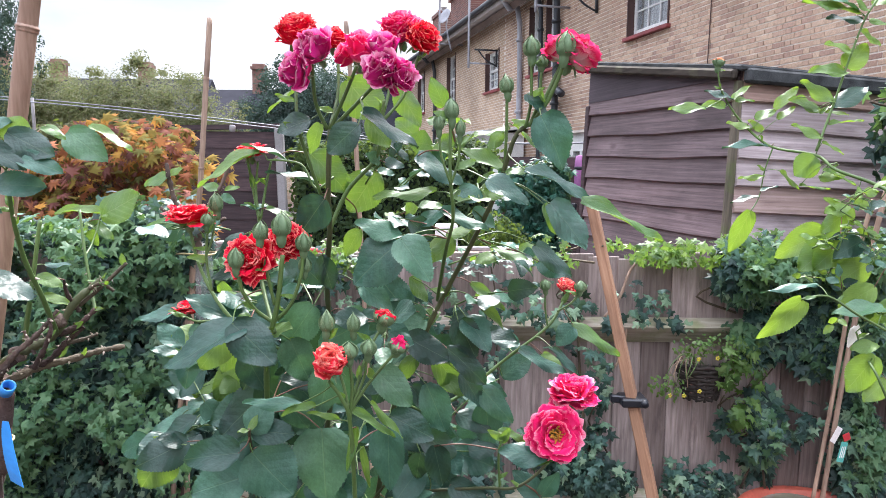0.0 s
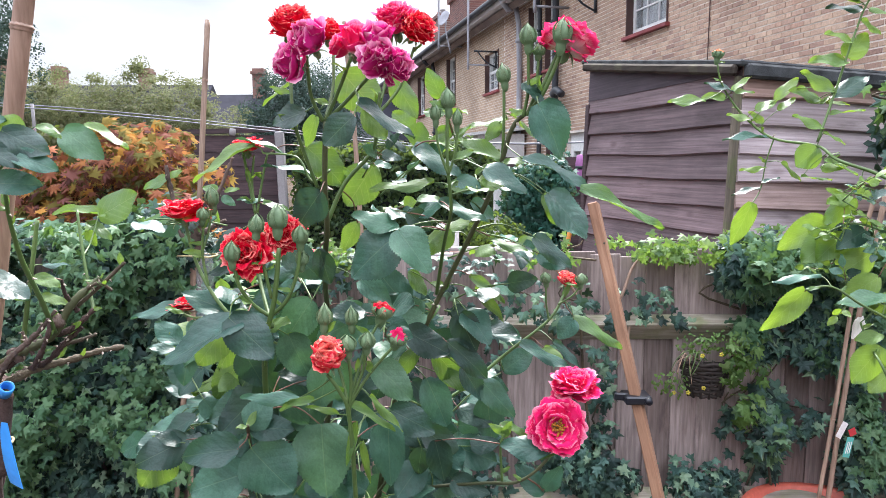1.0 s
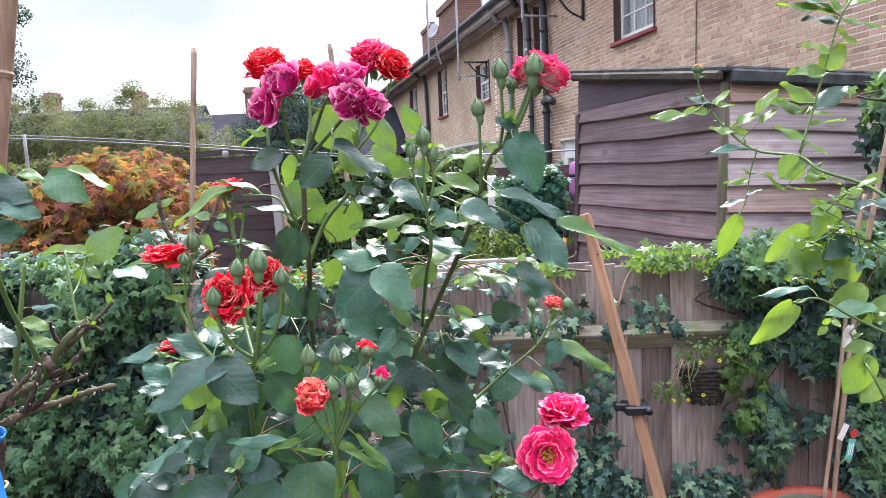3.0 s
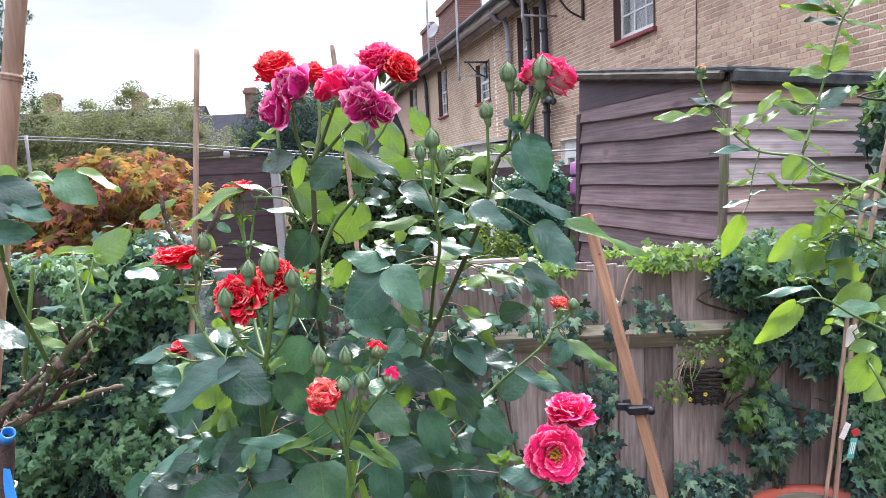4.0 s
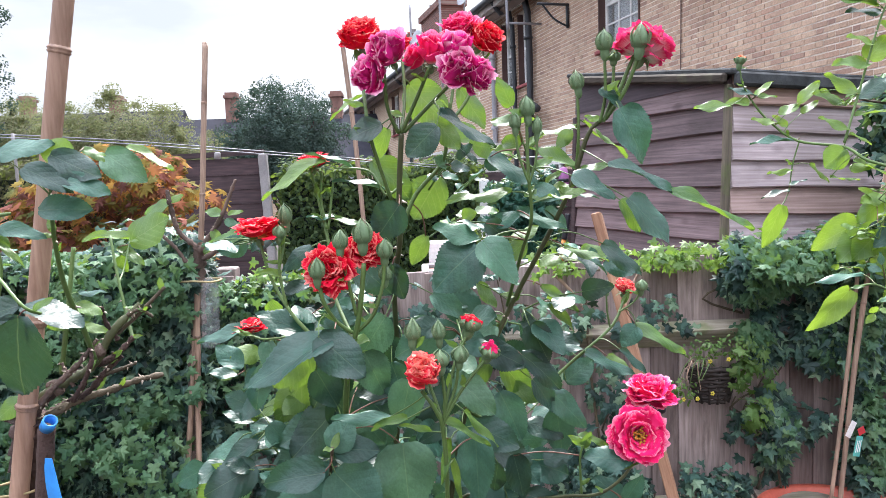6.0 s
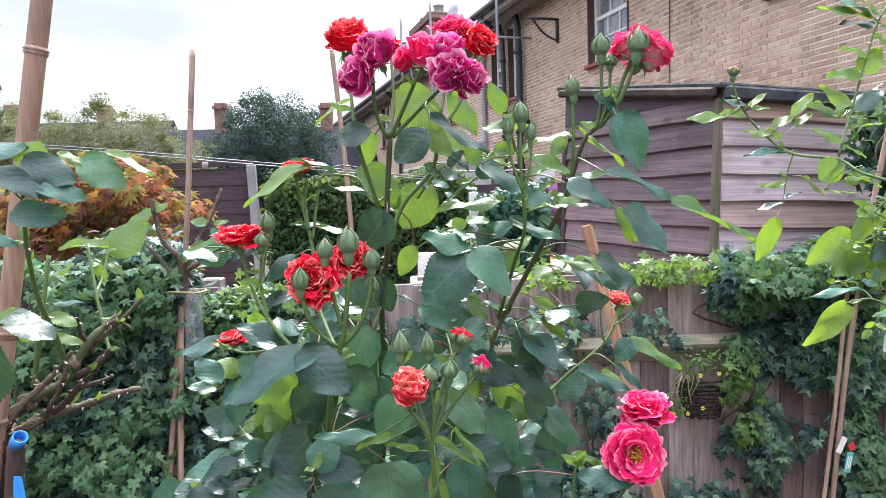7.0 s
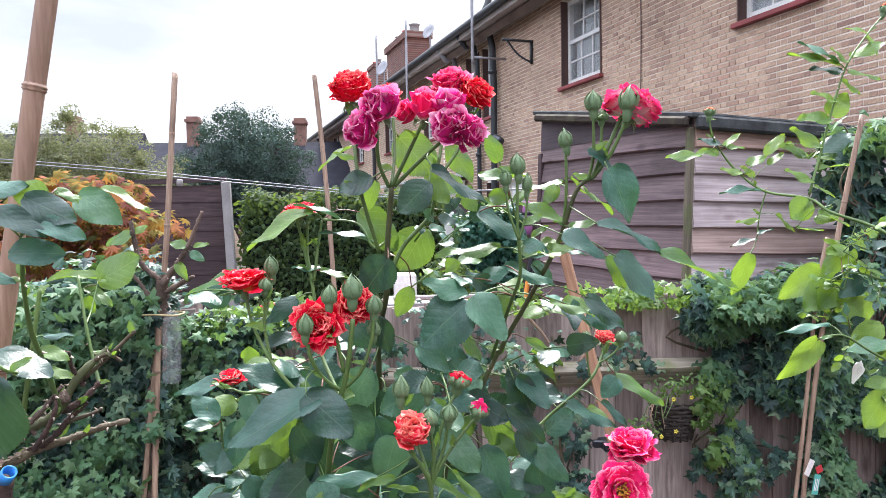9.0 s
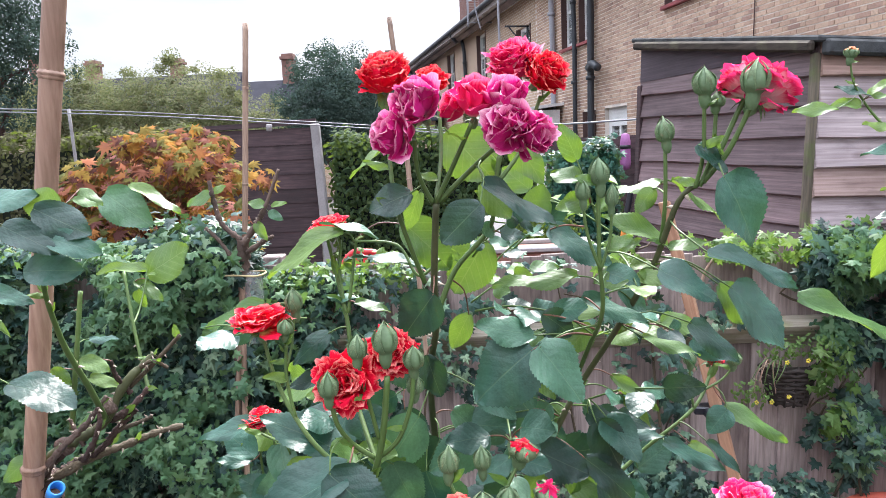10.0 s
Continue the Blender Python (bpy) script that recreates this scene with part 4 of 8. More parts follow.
def hedge(name, x0, x1, y0, y1, z0, z1, count, leaf, material, label, rng, kind="plain", core=M_EARTH):
    ob = thing(name, ((x0 + x1) / 2, (y0 + y1) / 2, z0), label, "hedge")
    # added dark boxes fill the hedge in place of its inner shade
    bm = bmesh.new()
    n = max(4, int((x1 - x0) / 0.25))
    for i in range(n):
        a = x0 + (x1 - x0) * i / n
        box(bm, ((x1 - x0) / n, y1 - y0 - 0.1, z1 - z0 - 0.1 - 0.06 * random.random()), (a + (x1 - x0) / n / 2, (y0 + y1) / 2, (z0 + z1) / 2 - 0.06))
    part("core", bm, M_HEDGE_SHADE, ob, at=Matrix(), smooth=False)
    p = np.stack([rng.uniform(x0, x1, count), rng.uniform(y0, y1, count), rng.uniform(z0, z1, count)], 1)
    face = rng.random(count)
    nor = np.tile(np.array((0, -1, 0.25)), (count, 1))
    front = face < 0.62
    p[front, 1] = y0 + rng.normal(0, 0.05, front.sum())
    topm = face > 0.75
    p[topm, 2] = z1 + rng.normal(0, 0.04, topm.sum()) + 0.05 * np.sin(p[topm, 0] * 7)
    nor[topm] = (0, -0.3, 1)
    side = (face >= 0.62) & (face <= 0.75)
    p[side, 0] = np.where(rng.random(side.sum()) < 0.5, x0, x1) + rng.normal(0, 0.04, side.sum())
    leaf_cloud("leaves", kind, p, nor, rng.uniform(leaf * 0.7, leaf * 1.3, count), material, ob, rng, droop=0.5)
    return ob


hedge("hedge", -1.55, 0.52, 7.3, 7.9, -0.25, 1.74, 15000, 0.055, M_HEDGE, "clipped dark green hedge", NR)
hedge("hedge", 0.62, 1.16, 6.4, 6.9, 0.5, 1.52, 2200, 0.065, M_TEALHEDGE, "glossy blue-green ivy hedge", NR, "ivy")
hedge("ivy_hedge", -7.2, -3.05, 7.7, 8.2, -0.25, 1.9, 14000, 0.06, M_DRYHEDGE, "long low hedge, dry and brownish green", NR)
white_post = thing("white_post", (0.55, 7.0, -0.25), "white painted timber post", "post")
bm = bmesh.new()
box(bm, (0.09, 0.09, 1.82), (0.55, 7.0, 0.66), bevel=0.008)
part("shaft", bm, M_WHITE, white_post, at=Matrix(), smooth=False)
rail_fence = thing("dark_fence_panel", (1.0, 8.3, -0.25), "dark stained fence across the next garden", "fence")
for i in range(13):
    bm = bmesh.new()
    box(bm, (1.9, 0.02, 0.16), (1.3, 8.3, -0.15 + 0.145 * i), Matrix.Rotation(radians(-5), 4, "X"))
    part("board", bm, M_PANEL, rail_fence, at=Matrix(), smooth=False)
line_cross = thing("washing_line", (0.5, 8.6, 1.9), "thin pale washing line", "washing line")
bm = bmesh.new()
tube(bm, [(0.3, 8.6, 1.86), (1.0, 8.6, 1.84), (1.9, 8.6, 1.86)], 0.012, sides=5)
part("line", bm, M_WIRE, line_cross, at=Matrix())

# washing lines across the left, with their pole
lines = thing("washing_line", (-2.9, 5.2, 2.0), "two slack pale washing lines on a thin pole", "washing line")
for dz, dy in ((0.0, 0.0), (0.03, 0.15)):
    bm = bmesh.new()
    tube(bm, [(-5.2, 4.6 + dy, 2.07 + dz), (-3.0, 5.3 + dy, 1.98 + dz), (-1.4, 6.2 + dy, 1.85 + dz), (0.1, 7.1 + dy, 1.71 + dz)], 0.0045, sides=5)
    part("line", bm, M_WIRE, lines, at=Matrix())
bm = bmesh.new()
tube(bm, [(-3.11, 5.3, 2.02), (-3.09, 5.3, 1.0), (-3.08, 5.3, -0.25)], 0.012, sides=7)
part("pole", bm, M_CONCRETE, lines, at=Matrix())
bm = bmesh.new()
box(bm, (0.05, 0.03, 0.06), (-1.82, 6.02, 1.845), Matrix.Rotation(0.1, 4, "Y"), bevel=0.008)
part("peg_bag", bm, M_CONCRETE, lines, "small pale cloth bag on the line", at=Matrix())

# planter, chair, blocks, pot, bag and pole just beyond the fence
planter = thing("planter_box", (0.25, 4.75, 0.7), "reddish timber planter with a pale top rim", "planter")
bm = bmesh.new()
box(bm, (0.72, 0.4, 1.1), (0.28, 4.8, 0.37), bevel=0.01)
part("box", bm, M_PLANTER, planter, at=Matrix(), smooth=False)
bm = bmesh.new()
for y in (4.6, 5.0):
    box(bm, (0.78, 0.06, 0.03), (0.28, y, 0.935), bevel=0.006)
for x in (-0.09, 0.65):
    box(bm, (0.05, 0.34, 0.03), (x, 4.8, 0.936), bevel=0.006)
part("rim", bm, M_CONCRETE, planter, "pale top rim", at=Matrix(), smooth=False)
shrub = thing("small_shrub", (0.35, 5.4, 0.5), "dark clipped shrub behind the planter", "shrub")
bm = bmesh.new()
tube(bm, [(0.35, 5.4, -0.25), (0.36, 5.4, 0.4), (0.35, 5.4, 0.9)], 0.03, 0.01)
part("stem", bm, M_BARK, shrub, at=Matrix())
pts, nor = blob_points(900, [(0.35, 5.4, 1.02, 0.22, 0.2, 0.2), (0.5, 5.45, 0.95, 0.2, 0.2, 0.18)], NR)
leaf_cloud("leaves", "plain", pts, nor, NR.uniform(0.03, 0.05, 900), M_HEDGE, shrub, NR)
block = thing("white_block", (0.04, 5.25, 0.4), "white plastered garden block", "block")
bm = bmesh.new()
box(bm, (0.17, 0.17, 1.35), (0.03, 5.25, 0.42), bevel=0.012)
part("body", bm, M_WHITE, block, at=Matrix(), smooth=False)
bag = thing("hanging_bag", (1.605, 8.15, 1.2), "purple cloth bag that hangs on the dark fence", "bag")
bm = bmesh.new()
lathe(bm, [(0.0, -0.21), (0.045, -0.20), (0.062, -0.14), (0.058, -0.02), (0.06, 0.10), (0.045, 0.19), (0.0, 0.21)], 14, (1.605, 8.15, 1.49))
part("sack", bm, M_PURPLE, bag, at=Matrix())
bm = bmesh.new()
lathe(bm, [(0.060, 0.03), (0.066, 0.035), (0.066, 0.065), (0.060, 0.07)], 14, (1.605, 8.15, 1.49))
part("band", bm, M_BLACK, bag, at=Matrix())
pole_o = thing("orange_pole", (0.8, 4.6, -0.25), "orange handled garden tool that leans on the shed", "garden tool")
bm = bmesh.new()
tube(bm, [(0.62, 4.5, -0.25), (0.75, 4.55, 0.6), (0.85, 4.6, 1.13)], 0.016, sides=8)
part("handle", bm, M_ORANGE, pole_o, at=Matrix())
bm = bmesh.new()
tube(bm, [(0.848, 4.6, 1.12), (0.868, 4.6, 1.22), (0.880, 4.6, 1.29)], 0.021, 0.019, sides=8)
part("grip", bm, M_BLACK, pole_o, "black rubber grip", at=Matrix())

chair = thing("garden_chair", (-0.9, 4.8, -0.25), "red plastic garden chair with a slatted back", "chair")
bm = bmesh.new()
tube(bm, [(-1.06, 4.85, 0.45), (-1.05, 4.86, 0.78), (-0.97, 4.87, 0.915), (-0.88, 4.87, 0.925), (-0.78, 4.87, 0.9), (-0.69, 4.86, 0.76), (-0.68, 4.85, 0.45)], 0.02, sides=8)
part("back_frame", bm, M_RED, chair, at=Matrix())
for i in range(5):
    bm = bmesh.new()
    box(bm, (0.035, 0.012, 0.46), (-1.0 + 0.062 * i, 4.865, 0.68), bevel=0.003)
    part("slat", bm, M_RED, chair, at=Matrix(), smooth=False)
bm = bmesh.new()
box(bm, (0.42, 0.42, 0.03), (-0.87, 4.65, 0.2), bevel=0.01)
part("seat", bm, M_RED, chair, at=Matrix())
for x in (-1.05, -0.69):
    for y in (4.47, 4.84):
        bm = bmesh.new()
        box(bm, (0.035, 0.035, 0.45), (x, y, -0.03), bevel=0.005)
        part("leg", bm, M_RED, chair, at=Matrix(), smooth=False)
    bm = bmesh.new()
    tube(bm, [(x, 4.85, 0.55), (x, 4.6, 0.56), (x, 4.48, 0.5), (x, 4.47, 0.2)], 0.018, sides=8)
    part("armrest", bm, M_RED, chair, at=Matrix())
flower_bed = thing("pink_bedding_plants", (-0.7, 4.3, -0.25), "low pink and red leafed bedding plants", "plants", kind="stuff")
pts, nor = blob_points(1500, [(-1.15, 4.4, 0.62, 0.3, 0.25, 0.25), (-0.6, 4.3, 0.62, 0.3, 0.25, 0.22), (0.2, 4.25, 0.68, 0.45, 0.15, 0.12), (0.6, 4.25, 0.62, 0.3, 0.15, 0.12)], NR)
leaf_cloud("leaves", "plain", pts, nor, NR.uniform(0.03, 0.06, 1500), M_PINKPLANT, flower_bed, NR)
bm = bmesh.new()
for x, y in ((-1.15, 4.4), (-0.6, 4.3), (0.2, 4.25), (0.6, 4.25)):
    tube(bm, [(x, y, -0.25), (x + 0.03, y, 0.2), (x, y, 0.55)], 0.03, 0.015)
part("stems", bm, M_TWIG, flower_bed, at=Matrix())

# the acer
acer = thing("acer_tree", (-1.75, 3.75, -0.25), "small acer in red, orange and yellow autumn leaf", "tree")
bm = bmesh.new()
tube(bm, [(-1.75, 3.75, -0.25), (-1.72, 3.74, 0.4), (-1.74, 3.7, 0.9), (-1.7, 3.7, 1.3)], 0.04, 0.015, sides=9)
part("trunk", bm, M_BARK, acer, at=Matrix())
ar = random.Random(12)
acer_clumps = []
for i in range(26):
    t = i / 25
    cx = -2.44 + 1.10 * t + ar.uniform(-0.06, 0.06)
    high = 1.74 - 0.9 * abs(t - 0.68) ** 1.35
    for k in range(3):
        acer_clumps.append((cx, 3.65 + ar.uniform(-0.25, 0.3), high - 0.03 - 0.17 * k + ar.uniform(-0.04, 0.04), 0.13, 0.14, 0.08))
for i in range(9):
    e = acer_clumps[ar.randrange(len(acer_clumps))]
    bm = bmesh.new()
    tube(bm, [(-1.74, 3.7, 0.55 + 0.06 * i), ((-1.74 + e[0]) / 2, (3.7 + e[1]) / 2, e[2] - 0.15), e[:3]], 0.012, 0.003, sides=6)
    part("limb", bm, M_BARK, acer, at=Matrix())
pts, nor = blob_points(3000, acer_clumps, NR, 0.3)
leaf_cloud("crown", "acer", pts, nor * 0.4 + np.array((0, -0.5, 0.8)), NR.uniform(0.04, 0.08, 3000), M_ACER, acer, NR, droop=0.6)

# close the gardens round and behind the camera
for name, x0, x1, y0, y1, z1 in (("wall_west", -9.2, -9.0, -8.0, 30.0, 1.9), ("wall_south", -9.0, 5.6, -8.0, -7.8, 2.0), ("wall_east", 5.6, 5.8, -8.0, 2.0, 2.0)):
    bm = bmesh.new()
    box(bm, (x1 - x0, y1 - y0, z1 + 0.25), ((x0 + x1) / 2, (y0 + y1) / 2, (z1 - 0.25) / 2))
    tagged(part(name, bm, M_FENCE, smooth=False), "plain timber boundary fence", "fence", kind="structure")
# ---- roses: leaves, canes, buds and blooms ----
def leaflet_mesh(seed):
    """A toothed rose leaflet, base at 0, one long in y, one wide in x, with a fold and a droop."""
    r = random.Random(seed)
    bm = bmesh.new()
    uv = bm.loops.layers.uv.new("UVMap")
    n, cols = 38, (-1, -0.6, 0, 0.6, 1)
    fold, droop, roll, twist = r.uniform(0.10, 0.32), r.uniform(-0.04, 0.24), r.uniform(0.0, 0.12), r.uniform(-0.28, 0.28)
    ph, full, bend = r.uniform(0, 6), r.uniform(0.62, 0.95), r.uniform(-0.08, 0.08)
    rows = []
    for i in range(n + 1):
        y = i / n
        w = 0.5 * (math.sin(math.pi * min(1, y * 0.97 + 0.03) ** full) ** 0.72)
        if i == n:
            w = 0.0
        row = []
        for c in cols:
            edge = abs(c) == 1
            k = w * (1 - (0.065 if (edge and i % 2) else 0.0))
            x = c * k + bend * y * y * (1 - y * 0.4)
            yy = y + (0.014 if (edge and i % 2 == 0 and 0 < i < n) else 0.0)
            z = fold * abs(x) * 0.9 - droop * y * y - roll * (2 * x) ** 2 + twist * x * y * 0.6
            z += 0.042 * math.sin(9 * y + ph + 2.5 * c) * abs(c) + 0.005 * math.sin(24 * (y - 0.5 * abs(x)) + ph) * (1 - abs(c) * 0.3)
            row.append((bm.verts.new((x, yy, z)), (0.5 + 0.5 * c * max(w * 2, 0.02), y)))
        rows.append(row)
    for a, b in zip(rows, rows[1:]):
        for k in range(len(cols) - 1):
            quad = (a[k], a[k + 1], b[k + 1], b[k])
            f = bm.faces.new([q[0] for q in quad])
            for loop, q in zip(f.loops, quad):
                loop[uv].uv = q[1]
    me = bpy.data.meshes.new("leaflet")
    bm.to_mesh(me)
    bm.free()
    me.shade_smooth()
    return me


# half width, incurve, flare of the tip, hollow across, point of the tip for each kind of petal
PETAL_KINDS = {"scale": (0.46, 1.05, 1.5, 0.55, 0.07), "lapped": (0.49, 1.35, 1.15, 0.75, 0.06), "shell": (0.50, 1.45, 0.7, 0.9, 0.02), "spoon": (0.42, 0.95, 0.75, 0.9, 0.04), "wide": (0.54, 0.75, 0.95, 0.55, 0.02)}


def petal_mesh(seed, kind):
    """A petal, base at 0, blade along y and hollow towards z, with a flared, slightly notched tip."""
    r = random.Random(seed)
    broad, incurve, flare, hollow, point = PETAL_KINDS[kind]
    broad, incurve = broad * r.uniform(0.85, 1.12), incurve * r.uniform(0.7, 1.2)
    flare, hollow = flare * r.uniform(0.4, 1.3), hollow * r.uniform(0.7, 1.3)
    bm = bmesh.new()
    uv = bm.loops.layers.uv.new("UVMap")
    n, m, rows, ph, skew = 10, 9, [], r.uniform(0, 6), r.uniform(-0.10, 0.10)
    y0 = z0 = 0.0
    for i in range(n + 1):
        v = i / n
        if i:
            turn = incurve * min(v, 0.78) / 0.78 - flare * max(0.0, v - 0.76) / 0.24 * 0.8
            y0, z0 = y0 + math.cos(turn) / n, z0 + math.sin(turn) / n
        w = broad * (0.20 + 0.80 * math.sin(math.pi * 0.5 * min(1.0, v / 0.72)) ** 1.2) * (1.0 if v < 0.72 else math.cos((v - 0.72) / 0.28 * 0.62))
        row = []
        for k in range(m):
            c = -1 + 2 * k / (m - 1)
            end = max(0.0, v - 0.55) / 0.45
            dip = end ** 2 * (-0.20 * abs(c) ** 2.4 + point * max(0.0, 1 - 3 * abs(c)) + 0.03 * math.sin(7 * c + ph) + 0.018 * math.sin(15 * c + 2 * ph))
            x = c * w + skew * v * v
            z = z0 + hollow * w * c * c * 0.5 * (1 - 1.5 * end ** 2) + 0.03 * end * math.sin(5 * c + ph) + 0.012 * v * math.sin(11 * c + 2 * ph)
            row.append((bm.verts.new((x, y0 + dip, z)), (0.5 + 0.5 * c, v)))
        rows.append(row)
    for a, b in zip(rows, rows[1:]):
        for k in range(m - 1):
            quad = (a[k], a[k + 1], b[k + 1], b[k])
            f = bm.faces.new([q[0] for q in quad])
            for loop, q in zip(f.loops, quad):
                loop[uv].uv = q[1]
    me = bpy.data.meshes.new("petal")
    bm.to_mesh(me)
    bm.free()
    me.shade_smooth()
    return me


LEAFLETS = {mat: [leaflet_mesh(100 + i) for i in range(9)] for mat in (M_LEAF, M_YOUNG, M_FRESH)}
PETALS = {(mat, kind): [petal_mesh(i, kind) for i in range(7)] for kind in PETAL_KINDS for mat in (M_PETAL_RED, M_PETAL_CORAL, M_PETAL_PINK, M_PETAL_BLUSH, M_PETAL_MAGENTA, M_PETAL_PEACH)}
KIT = random.Random(21)
CANES = {}


def cane(bush, points, r0, r1, material, name="stem", thorns=0):
    points = [Vector(p) for p in points]
    if points[0].z < 1.0 and points[-1].z > points[0].z:
        foot = WORLD[bush].translation
        points = [foot + (points[0] - foot) * Vector((0.12, 0.12, 0)) + Vector((0, 0, -0.01))] + points
    rough = name in ("trunk", "branch")
    if not rough:
        r0, r1 = r0 * 0.8, r1 * 0.85
    bm = bmesh.new()
    line = tube(bm, points, r0, r1, sides=8, steps=10 if rough else 6, wobble=0.3 if rough else 0.04, rng=KIT)
    CANES.setdefault(bush, []).extend(line[len(line) // 5:])
    ob = part(name, bm, material, bush, at=Matrix())
    for i in range(thorns):
        j = KIT.randrange(2, len(line) - 1)
        d = (line[j] - line[j - 1]).normalized()
        out = Matrix.Rotation(KIT.uniform(0, 6.28), 3, d) @ d.orthogonal().normalized()
        r = r0 + (r1 - r0) * j / len(line)
        b = bmesh.new()
        h = KIT.uniform(0.004, 0.008)
        bmesh.ops.create_cone(b, segments=5, radius1=h * 0.30, radius2=0.0002, depth=h, cap_ends=True)
        m = Matrix.Translation(line[j] + out * (r + h * 0.4)) @ (out - d * 0.35).to_track_quat("Z", "Y").to_matrix().to_4x4()
        part("thorn", b, M_THORN, ob, at=m)


def leaf(bush, base, tip, width, tilt, material):
    """One leaflet from base to tip; tilt 0 faces the house's garden path, 90 faces the sky."""
    base, tip = Vector(base), Vector(tip)
    d = tip - base
    y = d.normalized()
    a = radians(tilt + 13 + KIT.uniform(-9, 9))
    n = Vector((KIT.uniform(-0.2, 0.2), -math.cos(a), math.sin(a)))
    n = (n - y * n.dot(y)).normalized()
    x = y.cross(n)
    length = d.length * 1.02
    wide = length * width * 1.05
    m = Matrix(((x.x * wide, y.x * length, n.x * length, base.x), (x.y * wide, y.y * length, n.y * length, base.y), (x.z * wide, y.z * length, n.z * length, base.z), (0, 0, 0, 1)))
    ob = part("leaf", KIT.choice(LEAFLETS[material]), material, bush, at=m)
    near = min(CANES[bush], key=lambda p: (p - base).length)
    gap = (base - near).length
    if 0.004 < gap < 0.12:
        b = bmesh.new()
        bend = near.lerp(base, 0.55) + Vector((0, 0, 0.05 * gap))
        if (base - near).dot(y) > 0.2 * gap:
            bend -= y * 0.12 * gap
        tube(b, [near, bend, base + y * length * 0.03], 0.0010, 0.0007, sides=5, steps=4)
        part("petiole", b, M_PETIOLE if KIT.random() < 0.3 else M_CANE, bush, at=Matrix())
    return ob


def spray(bush, at, out, material, size):
    """A whole rose leaf: a stalk with five or seven leaflets that leans away from the bush."""
    at, out = Vector(at), Vector(out).normalized()
    side = out.cross(Vector((0, 0, 1))).normalized()
    tip = at + out * size * 2.1 + Vector((0, 0, -0.25 * size))
    CANES.setdefault(bush, []).extend([at, at.lerp(tip, 0.5)])
    b = bmesh.new()
    tube(b, [at, at.lerp(tip, 0.5) + Vector((0, 0, 0.12 * size)), tip], 0.0013, 0.0008, sides=5, steps=4)
    part("petiole", b, M_CANE, bush, at=Matrix())
    for t, sgn in ((0.4, -1), (0.4, 1), (0.75, -1), (0.75, 1), (1.0, 0)):
        p = at.lerp(tip, t) + Vector((0, 0, 0.1 * size * (1 - t)))
        d = (side * sgn + out * (0.45 if sgn else 1.0) + Vector((0, 0, KIT.uniform(-0.45, 0.15)))).normalized()
        s = size * (0.8 if t < 0.5 else 1.0) * KIT.uniform(0.85, 1.1)
        leaf(bush, p + d * 0.004, p + d * s, KIT.uniform(0.58, 0.72), KIT.uniform(0, 50), material)


RINGS = {
    # the kind of petal, its breadth and unruliness, how far the foot lies below the centre; then angle from the axis, petals, length of each ring
    "full": ("scale", 0.68, 9, 0.45, ((104, 11, 0.95), (94, 12, 1.0), (84, 13, 1.0), (74, 12, 0.95), (63, 11, 0.88), (52, 10, 0.79), (40, 8, 0.68), (27, 5, 0.54))),
    "dome": ("lapped", 0.74, 8, 0.42, ((114, 8, 0.88), (102, 10, 1.0), (91, 12, 1.06), (80, 12, 1.08), (69, 12, 1.08), (58, 11, 1.06), (47, 10, 1.02), (35, 8, 0.97), (23, 6, 0.92), (10, 4, 0.86))),
    "globe": ("shell", 0.98, 6, 0.55, ((100, 8, 0.96), (86, 9, 1.06), (73, 9, 1.08), (60, 9, 1.06), (47, 8, 1.0), (34, 6, 0.93), (20, 5, 0.86), (8, 3, 0.80))),
    "flat": ("scale", 0.80, 8, 0.15, ((108, 10, 1.0), (97, 11, 1.02), (86, 11, 0.95), (75, 10, 0.84), (62, 9, 0.72), (46, 7, 0.60), (28, 5, 0.50))),
    "loose": ("spoon", 1.08, 14, 0.62, ((106, 5, 0.96), (86, 5, 1.20), (64, 5, 1.36), (44, 5, 1.42), (24, 4, 1.36), (8, 2, 1.2))),
    "cup": ("spoon", 1.25, 10, 0.85, ((76, 4, 1.25), (52, 4, 1.45), (30, 3, 1.45))),
    "blown": ("wide", 0.78, 13, 0.35, ((120, 7, 0.88), (106, 9, 1.0), (93, 10, 1.05), (80, 10, 1.03), (66, 9, 0.98), (52, 8, 0.91), (38, 6, 0.82), (22, 5, 0.74), (8, 3, 0.66))),
    "open": ("wide", 0.78, 8, 0.45, ((112, 8, 0.96), (102, 9, 1.02), (91, 9, 1.0), (80, 9, 0.90), (69, 8, 0.76), (58, 6, 0.58))),
}


